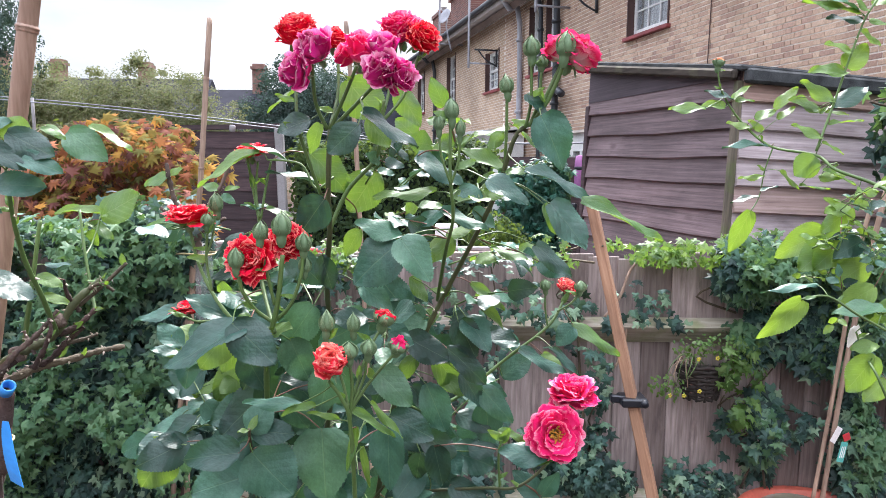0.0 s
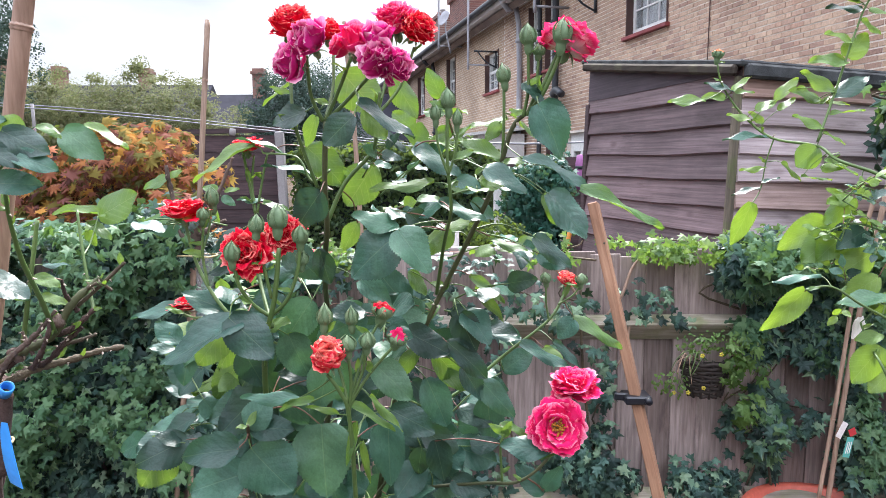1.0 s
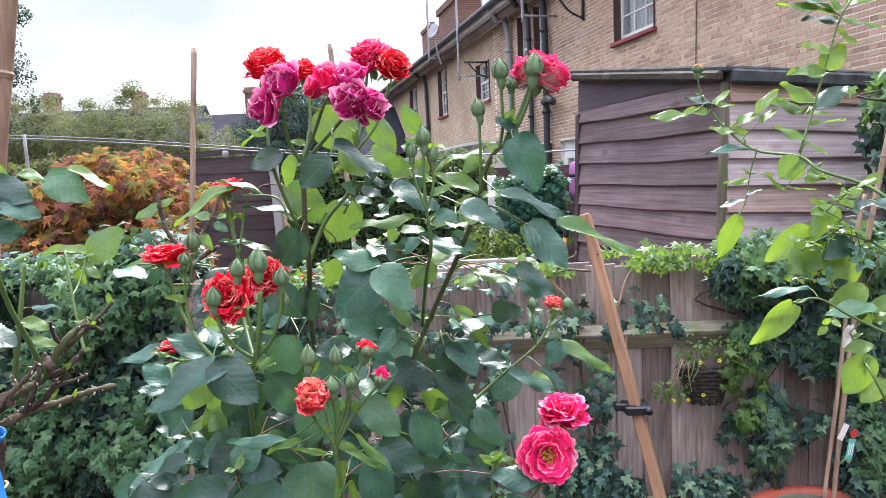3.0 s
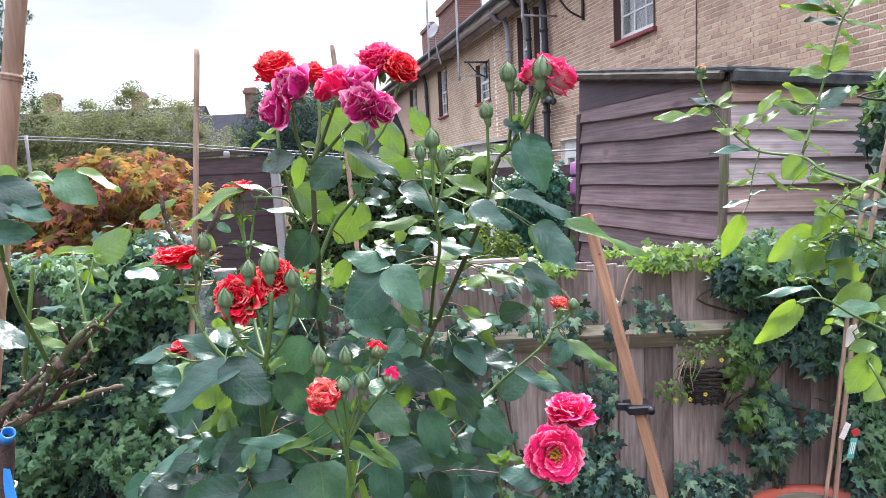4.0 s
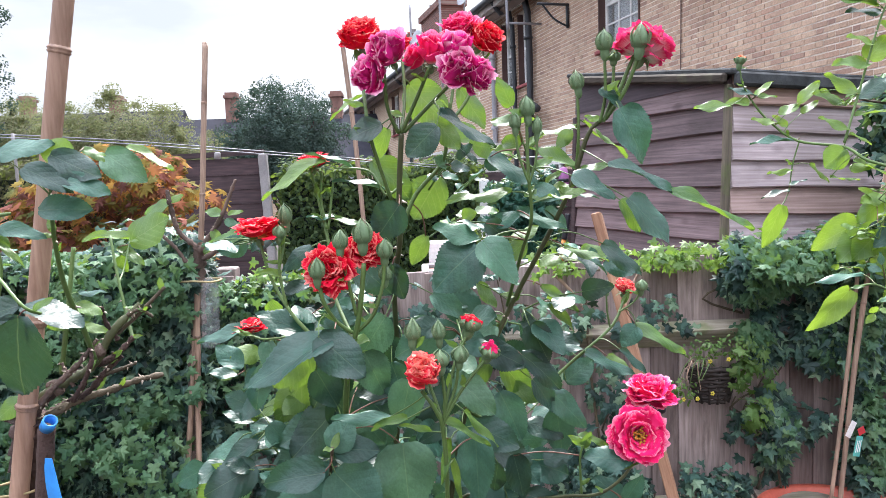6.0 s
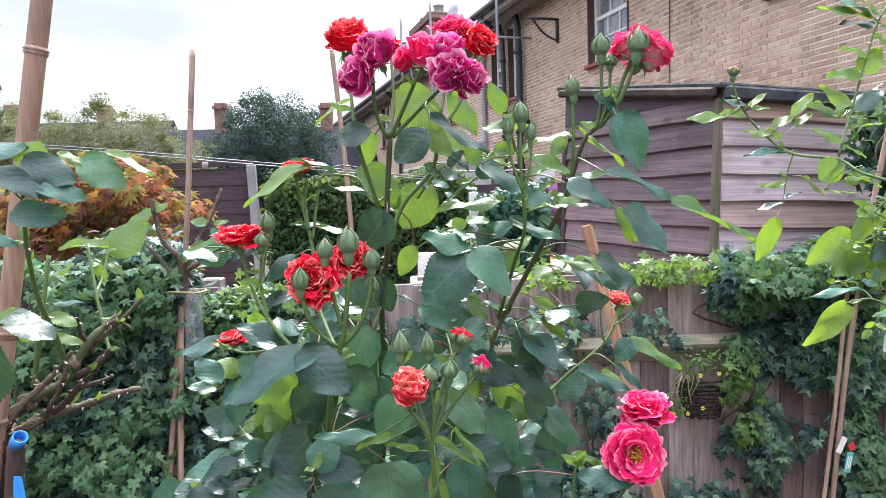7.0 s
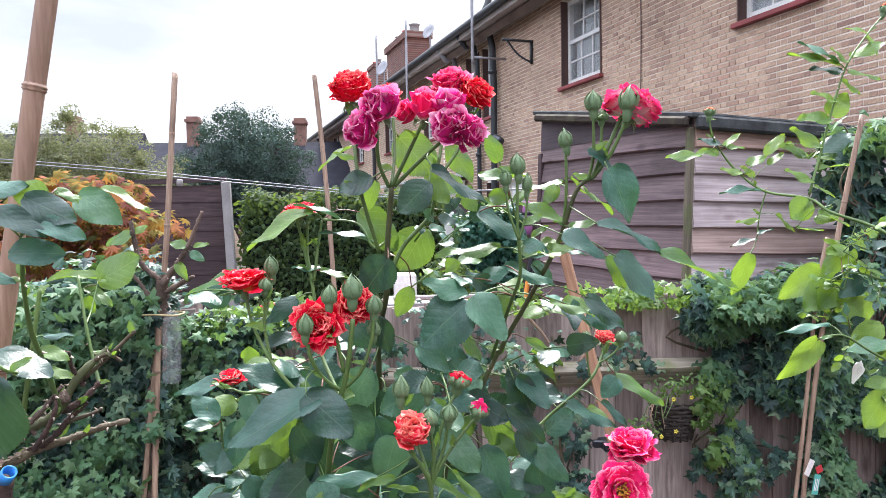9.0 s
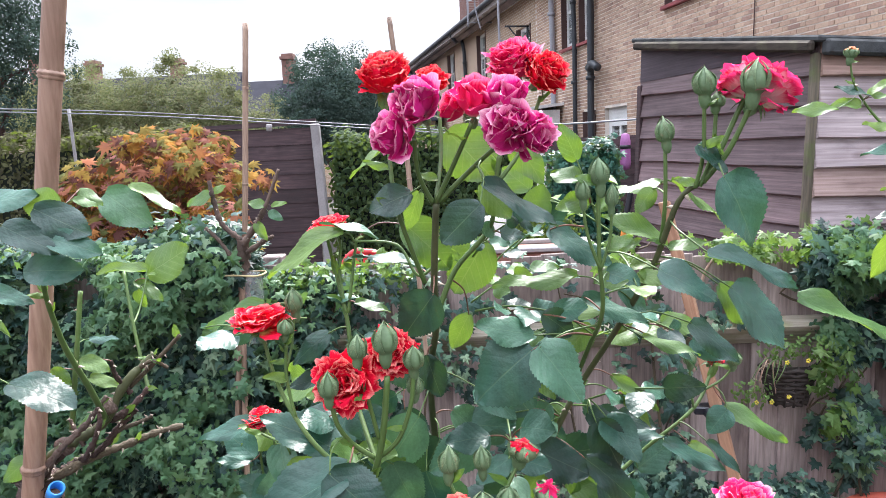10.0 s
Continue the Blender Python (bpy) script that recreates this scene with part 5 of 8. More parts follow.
def bloom(bush, centre, radius, facing, material, style):
    """A double rose: rings of petals on a green receptacle."""
    axis = Vector(facing).normalized()
    centre = Vector(centre)
    kind, broad, wild, drop, rings = RINGS[style]
    foot = centre - axis * radius * drop
    turn = Matrix.Translation(foot) @ axis.to_track_quat("Z", "Y").to_matrix().to_4x4()
    bm = bmesh.new()
    lathe(bm, [(radius * 0.05, -radius * 0.5), (radius * 0.16, -radius * 0.36), (radius * 0.17, -radius * 0.2), (radius * 0.1, -radius * 0.03), (radius * 0.12, radius * 0.1), (0.0005, radius * 0.14)], 12)
    head = part("bloom", bm, M_BUD, bush, at=turn)
    names = {M_PETAL_RED: "red double rose bloom", M_PETAL_CORAL: "coral double rose bloom with pale petal edges", M_PETAL_PINK: "bright pink double rose bloom", M_PETAL_BLUSH: "pink rose bloom with pale petal bases", M_PETAL_MAGENTA: "faded magenta rose bloom with pale streaks"}
    tagged(head, names[material])
    radius *= {"open": 0.86, "blown": 0.90}.get(style, 1.0)
    spin = KIT.uniform(0, 6)
    for polar, count, long in rings:
        spin += 0.7
        for k in range(count):
            az = spin + 2 * math.pi * (k + KIT.uniform(-0.2, 0.2)) / count
            p = radians(90 - polar + KIT.uniform(-1, 1) * wild)
            q = radius * 1.10 * long * KIT.uniform(0.86, 1.08)
            m = turn @ Matrix.Rotation(az, 4, "Z") @ Matrix.Rotation(p, 4, "X") @ Matrix.Rotation(KIT.uniform(-1, 1) * 0.03 * wild, 4, "Y") @ Matrix.Diagonal((q * broad * KIT.uniform(0.88, 1.08), q, q, 1))
            part("petal", KIT.choice(PETALS[material, kind]), material, head, at=m)
    if style in ("open", "full", "cup"):
        tips = []
        bm = bmesh.new()
        for k in range({"open": 46, "cup": 14}.get(style, 10)):
            a, q = KIT.uniform(0, 6.28), KIT.uniform(0.03, 0.34)
            e = Vector((math.cos(a) * q * radius, math.sin(a) * q * radius, radius * KIT.uniform(0.30, 0.42)))
            tube(bm, [(e.x * 0.4, e.y * 0.4, radius * 0.1), e], radius * 0.012, sides=4, steps=2)
            bmesh.ops.create_icosphere(bm, subdivisions=1, radius=radius * 0.04, matrix=Matrix.Translation(e))
        part("stamen_cluster", bm, M_STAMEN, head, "yellow-brown stamens", at=turn, kind="stuff")
    for k in range(5):
        sepal(head, turn, 2 * math.pi * k / 5 + spin, radius * 0.62, -25 + KIT.uniform(-15, 15), -radius * 0.15)


def sepal_mesh():
    bm = bmesh.new()
    rows = []
    for i in range(7):
        v = i / 6
        w = 0.17 * (1 - v) ** 0.8 + 0.01
        rows.append([bm.verts.new((c * w, v, abs(c) * w * 0.5 + 0.18 * math.sin(math.pi * v))) for c in (-1, 0, 1)])
    for a, b in zip(rows, rows[1:]):
        for k in range(2):
            bm.faces.new((a[k], a[k + 1], b[k + 1], b[k]))
    me = bpy.data.meshes.new("sepal")
    bm.to_mesh(me)
    bm.free()
    me.shade_smooth()
    me.materials.append(M_SEPAL)
    return me


SEPAL = sepal_mesh()


def sepal(head, turn, az, length, lift, z):
    m = turn @ Matrix.Translation((0, 0, z)) @ Matrix.Rotation(az, 4, "Z") @ Matrix.Rotation(radians(lift), 4, "X") @ Matrix.Diagonal((length, length, length, 1))
    part("sepal", SEPAL, M_SEPAL, head, at=m)


def bud(bush, centre, radius, height, lean, tip):
    """A closed bud: a round hip below, a pointed body, sepals drawn up to a long tip."""
    axis = Vector(lean).normalized()
    turn = Matrix.Translation(Vector(centre) - axis * height * 0.5) @ axis.to_track_quat("Z", "Y").to_matrix().to_4x4()
    bm = bmesh.new()
    h, r = height, radius * 0.93
    shape = [(0.2, -0.08), (0.38, -0.02), (0.52, 0.08), (0.58, 0.18), (0.57, 0.27), (0.60, 0.31), (0.84, 0.37), (0.98, 0.46), (1.0, 0.56), (0.94, 0.66)]
    shape += [(0.80, 0.76), (0.56, 0.86), (0.30, 0.94), (0.10, 1.0), (0.01, 1.04)] if tip is None else [(0.75, 0.70), (0.01, 0.72)]
    lathe(bm, [(r * q, h * z) for q, z in shape], 15)
    # five sepals pressed together: a groove between each pair
    for v in bm.verts:
        if v.co.z > 0.36 * h:
            k = 1 + 0.10 * math.cos(5 * math.atan2(v.co.y, v.co.x))
            v.co.x, v.co.y = v.co.x * k, v.co.y * k
    ob = part("bud", bm, M_BUD, bush, "closed green rose bud" if tip is None else "opening rose bud with coloured petals", at=turn)
    if tip is not None:
        for k in range(7):
            m = turn @ Matrix.Rotation(k * 1.95, 4, "Z") @ Matrix.Translation((0, r * (0.66 if k < 4 else 0.32), 0.42 * h)) @ Matrix.Rotation(radians(97), 4, "X") @ Matrix.Diagonal((r * 2.0, h * (0.74 if k < 4 else 0.84), r * 0.8, 1))
            part("petal", KIT.choice(PETALS[tip, "shell"]), tip, ob, at=m)
    for k in range(5):
        az = k * 2 * math.pi / 5 + KIT.uniform(-0.2, 0.2)
        m = turn @ Matrix.Rotation(az, 4, "Z") @ Matrix.Translation((0, r * 0.50, 0.36 * h)) @ Matrix.Rotation(radians(100 + KIT.uniform(-2, 3)), 4, "X") @ Matrix.Diagonal((r * 2.4, h * KIT.uniform(0.62, 0.80) * (1.0 if tip is None else 0.66), -r * 3.6, 1))
        part("sepal", SEPAL, M_SEPAL, ob, at=m)


rose_bush = thing("rose_bush", (-0.12, 1.02, -0.25), "bushy shrub rose with red, coral and magenta blooms", "rose bush", "roses in the bed before the fence")
left_rose = thing("rose_bush", (-0.78, 1.18, -0.25), "cut-back rose with thorny brown branches and few leaves", "rose bush", "roses in the bed before the fence")
right_rose = thing("rose_bush", (1.15, 1.2, -0.25), "tall thin rose with bright young leaves and one bud", "rose bush", "roses in the bed before the fence")
# canes of the main rose
cane(rose_bush, [(-0.235, 0.950, 0.736), (-0.220, 0.880, 1.071), (-0.208, 0.800, 1.224), (-0.196, 0.760, 1.298), (-0.182, 0.750, 1.351), (-0.174, 0.745, 1.407)], 0.0055, 0.003, M_CANE, "stem", 0)
cane(rose_bush, [(-0.187, 0.970, 0.717), (-0.169, 0.920, 1.048), (-0.150, 0.920, 1.208), (-0.149, 0.880, 1.354), (-0.138, 0.840, 1.423), (-0.136, 0.820, 1.478), (-0.130, 0.800, 1.546)], 0.0052, 0.0036, M_OLD_CANE, "stem", 6)
cane(rose_bush, [(-0.136, 0.980, 0.705), (-0.101, 0.950, 0.962), (-0.062, 0.920, 1.187), (-0.022, 0.900, 1.284), (0.005, 0.890, 1.342), (0.035, 0.860, 1.406), (0.065, 0.830, 1.476), (0.083, 0.810, 1.538), (0.102, 0.800, 1.556)], 0.0052, 0.003, M_OLD_CANE, "stem", 14)
cane(rose_bush, [(-0.140, 0.850, 1.425), (-0.118, 0.860, 1.475), (-0.083, 0.860, 1.515), (-0.076, 0.850, 1.557), (-0.072, 0.850, 1.584)], 0.0035, 0.0025, M_CANE, "stem", 0)
cane(rose_bush, [(-0.145, 0.820, 1.471), (-0.162, 0.800, 1.531), (-0.168, 0.800, 1.566), (-0.174, 0.830, 1.638)], 0.003, 0.0022, M_CANE, "stem", 0)
cane(rose_bush, [(-0.130, 0.800, 1.546), (-0.113, 0.790, 1.579), (-0.096, 0.775, 1.613)], 0.003, 0.0022, M_CANE, "stem", 0)
cane(rose_bush, [(-0.127, 0.800, 1.547), (-0.094, 0.790, 1.578), (-0.067, 0.765, 1.600)], 0.003, 0.0022, M_CANE, "stem", 0)
cane(rose_bush, [(-0.133, 0.800, 1.546), (-0.144, 0.790, 1.574), (-0.145, 0.775, 1.615)], 0.003, 0.0022, M_CANE, "stem", 0)
cane(rose_bush, [(-0.130, 0.800, 1.549), (-0.125, 0.830, 1.591), (-0.127, 0.845, 1.649)], 0.0025, 0.002, M_CANE, "stem", 0)
cane(rose_bush, [(-0.076, 0.850, 1.557), (-0.049, 0.860, 1.591), (-0.031, 0.860, 1.638)], 0.0028, 0.002, M_CANE, "stem", 0)
cane(rose_bush, [(-0.076, 0.850, 1.557), (-0.067, 0.870, 1.600), (-0.058, 0.870, 1.655)], 0.0025, 0.002, M_CANE, "stem", 0)
cane(rose_bush, [(-0.188, 0.760, 1.317), (-0.217, 0.820, 1.367), (-0.223, 0.840, 1.426), (-0.232, 0.850, 1.468), (-0.243, 0.860, 1.516)], 0.003, 0.002, M_CANE, "stem", 0)
cane(rose_bush, [(-0.224, 0.840, 1.440), (-0.230, 0.850, 1.474), (-0.229, 0.860, 1.509)], 0.0022, 0.0016, M_CANE, "stem", 0)
cane(rose_bush, [(-0.222, 0.840, 1.440), (-0.217, 0.850, 1.481), (-0.213, 0.860, 1.510)], 0.0022, 0.0016, M_CANE, "stem", 0)
cane(rose_bush, [(-0.201, 0.770, 1.296), (-0.239, 0.770, 1.330), (-0.264, 0.780, 1.359), (-0.283, 0.790, 1.394), (-0.293, 0.795, 1.433)], 0.003, 0.002, M_CANE, "stem", 0)
cane(rose_bush, [(-0.264, 0.780, 1.359), (-0.271, 0.785, 1.394), (-0.269, 0.785, 1.426)], 0.0022, 0.0018, M_CANE, "stem", 0)
cane(rose_bush, [(-0.276, 0.785, 1.388), (-0.269, 0.800, 1.418), (-0.267, 0.810, 1.447)], 0.0018, 0.0014, M_CANE, "stem", 0)
cane(rose_bush, [(-0.190, 0.755, 1.331), (-0.207, 0.750, 1.346), (-0.217, 0.740, 1.367), (-0.221, 0.738, 1.387)], 0.0028, 0.0024, M_CANE, "stem", 0)
cane(rose_bush, [(-0.185, 0.750, 1.351), (-0.192, 0.745, 1.390), (-0.197, 0.745, 1.414)], 0.0026, 0.002, M_CANE, "stem", 0)
cane(rose_bush, [(-0.187, 0.755, 1.331), (-0.168, 0.750, 1.350), (-0.156, 0.750, 1.381), (-0.153, 0.750, 1.406)], 0.0028, 0.0022, M_CANE, "stem", 0)
cane(rose_bush, [(-0.103, 0.860, 0.799), (-0.096, 0.740, 1.131), (-0.098, 0.715, 1.231), (-0.106, 0.710, 1.258), (-0.119, 0.708, 1.278)], 0.004, 0.0022, M_CANE, "stem", 0)
cane(rose_bush, [(-0.098, 0.715, 1.231), (-0.095, 0.715, 1.268), (-0.098, 0.715, 1.296)], 0.0026, 0.002, M_CANE, "stem", 0)
cane(rose_bush, [(-0.099, 0.715, 1.244), (-0.108, 0.730, 1.271), (-0.126, 0.740, 1.316)], 0.0024, 0.0018, M_CANE, "stem", 0)
cane(rose_bush, [(-0.098, 0.715, 1.241), (-0.078, 0.720, 1.272), (-0.051, 0.725, 1.303)], 0.0026, 0.0018, M_CANE, "stem", 0)
cane(rose_bush, [(-0.096, 0.715, 1.247), (-0.083, 0.720, 1.278), (-0.080, 0.720, 1.300)], 0.0022, 0.0018, M_CANE, "stem", 0)
cane(rose_bush, [(-0.096, 0.720, 1.251), (-0.082, 0.740, 1.298), (-0.067, 0.750, 1.326)], 0.0024, 0.0018, M_CANE, "stem", 0)
cane(rose_bush, [(-0.185, 0.950, 0.733), (-0.091, 0.920, 1.044), (-0.014, 0.900, 1.064), (0.058, 0.870, 1.083), (0.095, 0.840, 1.098), (0.125, 0.830, 1.125), (0.142, 0.830, 1.155)], 0.0028, 0.0022, M_OLD_CANE, "stem", 0)
cane(rose_bush, [(0.125, 0.830, 1.125), (0.161, 0.860, 1.150), (0.175, 0.875, 1.190)], 0.0022, 0.0018, M_CANE, "stem", 0)
cane(rose_bush, [(0.078, 0.860, 1.088), (0.075, 0.850, 1.144), (0.085, 0.850, 1.165)], 0.0022, 0.0016, M_CANE, "stem", 0)
cane(rose_bush, [(-0.062, 0.920, 1.187), (-0.020, 0.950, 1.159), (0.032, 0.970, 1.179), (0.095, 0.990, 1.225), (0.157, 1.000, 1.272), (0.183, 1.020, 1.308), (0.188, 1.020, 1.321)], 0.0035, 0.0022, M_CANE, "stem", 0)
cane(rose_bush, [(0.157, 1.000, 1.272), (0.153, 1.000, 1.296), (0.152, 1.000, 1.321)], 0.002, 0.0016, M_CANE, "stem", 0)
cane(rose_bush, [(0.170, 1.000, 1.295), (0.190, 1.000, 1.307), (0.202, 1.000, 1.321)], 0.002, 0.0016, M_CANE, "stem", 0)
cane(rose_bush, [(0.063, 0.830, 1.473), (0.072, 0.830, 1.496), (0.074, 0.820, 1.536), (0.074, 0.820, 1.585)], 0.0028, 0.002, M_CANE, "stem", 0)
cane(rose_bush, [(-0.006, 0.890, 1.331), (0.004, 0.820, 1.404), (0.012, 0.790, 1.446), (0.008, 0.780, 1.498), (0.008, 0.780, 1.558)], 0.003, 0.002, M_CANE, "stem", 0)
cane(rose_bush, [(0.009, 0.780, 1.485), (-0.002, 0.780, 1.517), (-0.005, 0.780, 1.546)], 0.002, 0.0014, M_CANE, "stem", 0)
cane(rose_bush, [(0.009, 0.780, 1.485), (0.017, 0.780, 1.510), (0.019, 0.780, 1.538)], 0.002, 0.0014, M_CANE, "stem", 0)
cane(rose_bush, [(0.094, 0.800, 1.550), (0.099, 0.795, 1.578), (0.098, 0.790, 1.623)], 0.0026, 0.002, M_CANE, "stem", 0)
cane(rose_bush, [(0.098, 0.800, 1.551), (0.108, 0.800, 1.578), (0.111, 0.800, 1.613)], 0.0026, 0.002, M_CANE, "stem", 0)
cane(rose_bush, [(0.102, 0.800, 1.556), (0.118, 0.790, 1.580), (0.133, 0.780, 1.618)], 0.003, 0.0026, M_CANE, "stem", 0)
cane(rose_bush, [(0.101, 0.800, 1.554), (0.115, 0.800, 1.581), (0.134, 0.800, 1.622), (0.147, 0.800, 1.634)], 0.003, 0.0026, M_CANE, "stem", 0)
cane(rose_bush, [(-0.131, 0.830, 1.491), (-0.151, 0.820, 1.478), (-0.170, 0.830, 1.506), (-0.210, 0.830, 1.511)], 0.002, 0.0014, M_CANE, "stem", 0)
cane(rose_bush, [(-0.287, 0.980, 1.042), (-0.351, 0.970, 1.169), (-0.360, 0.960, 1.214), (-0.359, 0.950, 1.274)], 0.002, 0.0016, M_CANE, "stem", 0)
cane(rose_bush, [(-0.193, 0.800, 1.288), (-0.257, 0.800, 1.318), (-0.308, 0.850, 1.309), (-0.331, 0.860, 1.316)], 0.002, 0.0015, M_CANE, "stem", 0)
cane(rose_bush, [(-0.267, 0.950, 0.738), (-0.240, 0.850, 1.086), (-0.222, 0.770, 1.191), (-0.219, 0.760, 1.202)], 0.003, 0.002, M_TWIG, "stem", 0)
# flowers of the main rose
bloom(rose_bush, (-0.174, 0.835, 1.661), 0.0300, (-0.1, -0.22, 0.95), M_PETAL_RED, "dome")
bloom(rose_bush, (-0.133, 0.850, 1.655), 0.0203, (0.1, -0.35, 0.9), M_PETAL_RED, "dome")
bloom(rose_bush, (-0.141, 0.768, 1.631), 0.0228, (-0.35, -0.6, 0.7), M_PETAL_MAGENTA, "loose")
bloom(rose_bush, (-0.162, 0.765, 1.606), 0.0194, (-0.55, -0.6, 0.25), M_PETAL_MAGENTA, "loose")
bloom(rose_bush, (-0.093, 0.785, 1.636), 0.0213, (0.05, -0.25, 0.95), M_PETAL_PINK, "cup")
bloom(rose_bush, (-0.112, 0.800, 1.629), 0.0149, (-0.7, -0.4, 0.5), M_PETAL_PINK, "cup")
bloom(rose_bush, (-0.067, 0.770, 1.635), 0.0210, (0.0, -0.4, 0.9), M_PETAL_MAGENTA, "cup")
bloom(rose_bush, (-0.066, 0.757, 1.608), 0.0212, (-0.2, -0.8, 0.4), M_PETAL_MAGENTA, "loose")
bloom(rose_bush, (-0.046, 0.762, 1.600), 0.0200, (0.65, -0.6, 0.15), M_PETAL_MAGENTA, "loose")
bloom(rose_bush, (-0.055, 0.870, 1.671), 0.0305, (-0.2, -0.5, 0.85), M_PETAL_PINK, "dome")
bloom(rose_bush, (-0.026, 0.855, 1.659), 0.0263, (0.5, -0.6, 0.6), M_PETAL_RED, "dome")
bloom(rose_bush, (0.147, 0.800, 1.636), 0.0350, (0.36, 0.06, 0.93), M_PETAL_BLUSH, "blown")
bloom(rose_bush, (-0.294, 0.795, 1.442), 0.0273, (-0.05, -0.12, 1), M_PETAL_RED, "flat")
bloom(rose_bush, (-0.212, 0.748, 1.402), 0.0298, (-0.15, -0.95, 0.25), M_PETAL_RED, "full")
bloom(rose_bush, (-0.173, 0.765, 1.421), 0.0244, (0.2, -0.8, 0.45), M_PETAL_RED, "full")
bloom(rose_bush, (-0.116, 0.705, 1.300), 0.0245, (-0.05, -0.62, 0.78), M_PETAL_CORAL, "globe")
bloom(rose_bush, (0.143, 0.825, 1.175), 0.0415, (0.0, -0.96, 0.28), M_PETAL_PINK, "open")
bloom(rose_bush, (0.173, 0.875, 1.216), 0.0361, (0.1, -0.25, 0.95), M_PETAL_PINK, "blown")
bloom(rose_bush, (-0.241, 0.870, 1.519), 0.0213, (-0.1, -0.2, 0.95), M_PETAL_RED, "flat")
bloom(rose_bush, (-0.330, 0.880, 1.316), 0.0208, (-0.05, -0.12, 1), M_PETAL_RED, "flat")
bloom(rose_bush, (0.189, 1.030, 1.328), 0.0190, (0.2, -0.4, 0.85), M_PETAL_CORAL, "globe")
# buds of the main rose
bud(rose_bush, (0.009, 0.780, 1.564), 0.0084, 0.0312, (-0.06, -0.01, 1), None)
bud(rose_bush, (-0.005, 0.780, 1.550), 0.0065, 0.0246, (-0.03, 0.0, 1), None)
bud(rose_bush, (0.019, 0.780, 1.544), 0.0058, 0.0260, (0.03, -0.13, 1), None)
bud(rose_bush, (0.074, 0.820, 1.596), 0.0083, 0.0278, (-0.12, 0.06, 1), None)
bud(rose_bush, (0.098, 0.790, 1.634), 0.0095, 0.0313, (-0.06, -0.09, 1), None)
bud(rose_bush, (0.133, 0.775, 1.633), 0.0108, 0.0352, (0.12, -0.03, 1), None)
bud(rose_bush, (0.111, 0.800, 1.621), 0.0076, 0.0165, (0.08, -0.03, 1), None)
bud(rose_bush, (-0.222, 0.735, 1.400), 0.0083, 0.0294, (0.03, -0.11, 1), None)
bud(rose_bush, (-0.198, 0.745, 1.429), 0.0083, 0.0283, (0.03, 0.07, 1), None)
bud(rose_bush, (-0.174, 0.742, 1.435), 0.0104, 0.0342, (0.01, 0.04, 1), None)
bud(rose_bush, (-0.152, 0.750, 1.417), 0.0086, 0.0272, (0.04, -0.13, 1), None)
bud(rose_bush, (-0.215, 0.770, 1.394), 0.0064, 0.0231, (0.06, -0.0, 1), None)
bud(rose_bush, (-0.266, 0.810, 1.456), 0.0081, 0.0297, (-0.05, -0.14, 1), None)
bud(rose_bush, (-0.269, 0.785, 1.439), 0.0072, 0.0197, (0.09, -0.03, 1), None)
bud(rose_bush, (-0.153, 0.760, 1.391), 0.0075, 0.0226, (0.05, 0.07, 1), None)
bud(rose_bush, (-0.126, 0.740, 1.330), 0.0087, 0.0297, (0.05, 0.08, 1), None)
bud(rose_bush, (-0.098, 0.750, 1.327), 0.0075, 0.0277, (-0.03, 0.05, 1), None)
bud(rose_bush, (-0.098, 0.715, 1.305), 0.0091, 0.0242, (-0.01, 0.08, 1), None)
bud(rose_bush, (-0.078, 0.720, 1.308), 0.0085, 0.0243, (0.09, -0.13, 1), None)
bud(rose_bush, (0.152, 1.000, 1.331), 0.0077, 0.0223, (-0.09, -0.1, 1), None)
bud(rose_bush, (0.203, 1.000, 1.329), 0.0087, 0.0226, (0.11, -0.04, 1), None)
bud(rose_bush, (-0.047, 0.725, 1.311), 0.0104, 0.0255, (0.25, -0.35, 0.8), M_PETAL_PINK)
bud(rose_bush, (-0.064, 0.750, 1.336), 0.0119, 0.0314, (0.25, -0.2, 1), M_PETAL_RED)
# leaves of the main rose
leaf(rose_bush, (-0.220, 0.834, 1.520), (-0.301, 0.831, 1.490), 0.5, 50, M_YOUNG)
leaf(rose_bush, (-0.190, 0.844, 1.510), (-0.237, 0.833, 1.537), 0.5, 60, M_LEAF)
leaf(rose_bush, (-0.150, 0.834, 1.482), (-0.208, 0.828, 1.506), 0.45, 60, M_LEAF)
leaf(rose_bush, (-0.151, 0.794, 1.556), (-0.187, 0.785, 1.544), 0.78, 20, M_LEAF)
leaf(rose_bush, (-0.174, 0.864, 1.598), (-0.218, 0.854, 1.577), 0.5, 60, M_YOUNG)
leaf(rose_bush, (-0.120, 0.864, 1.610), (-0.078, 0.860, 1.561), 0.85, 20, M_YOUNG)
leaf(rose_bush, (-0.059, 0.874, 1.604), (-0.027, 0.870, 1.556), 0.55, 30, M_YOUNG)
leaf(rose_bush, (-0.089, 0.764, 1.565), (-0.029, 0.768, 1.525), 0.45, 50, M_LEAF)
leaf(rose_bush, (-0.091, 0.749, 1.548), (-0.124, 0.747, 1.518), 0.75, 15, M_LEAF)
leaf(rose_bush, (-0.089, 0.824, 1.561), (-0.065, 0.828, 1.527), 0.7, 20, M_YOUNG)
leaf(rose_bush, (-0.072, 0.844, 1.535), (-0.039, 0.846, 1.517), 0.5, 50, M_LEAF)
leaf(rose_bush, (-0.147, 0.834, 1.555), (-0.162, 0.840, 1.518), 0.5, 25, M_YOUNG)
leaf(rose_bush, (-0.170, 0.884, 1.521), (-0.119, 0.882, 1.478), 0.7, 30, M_YOUNG)
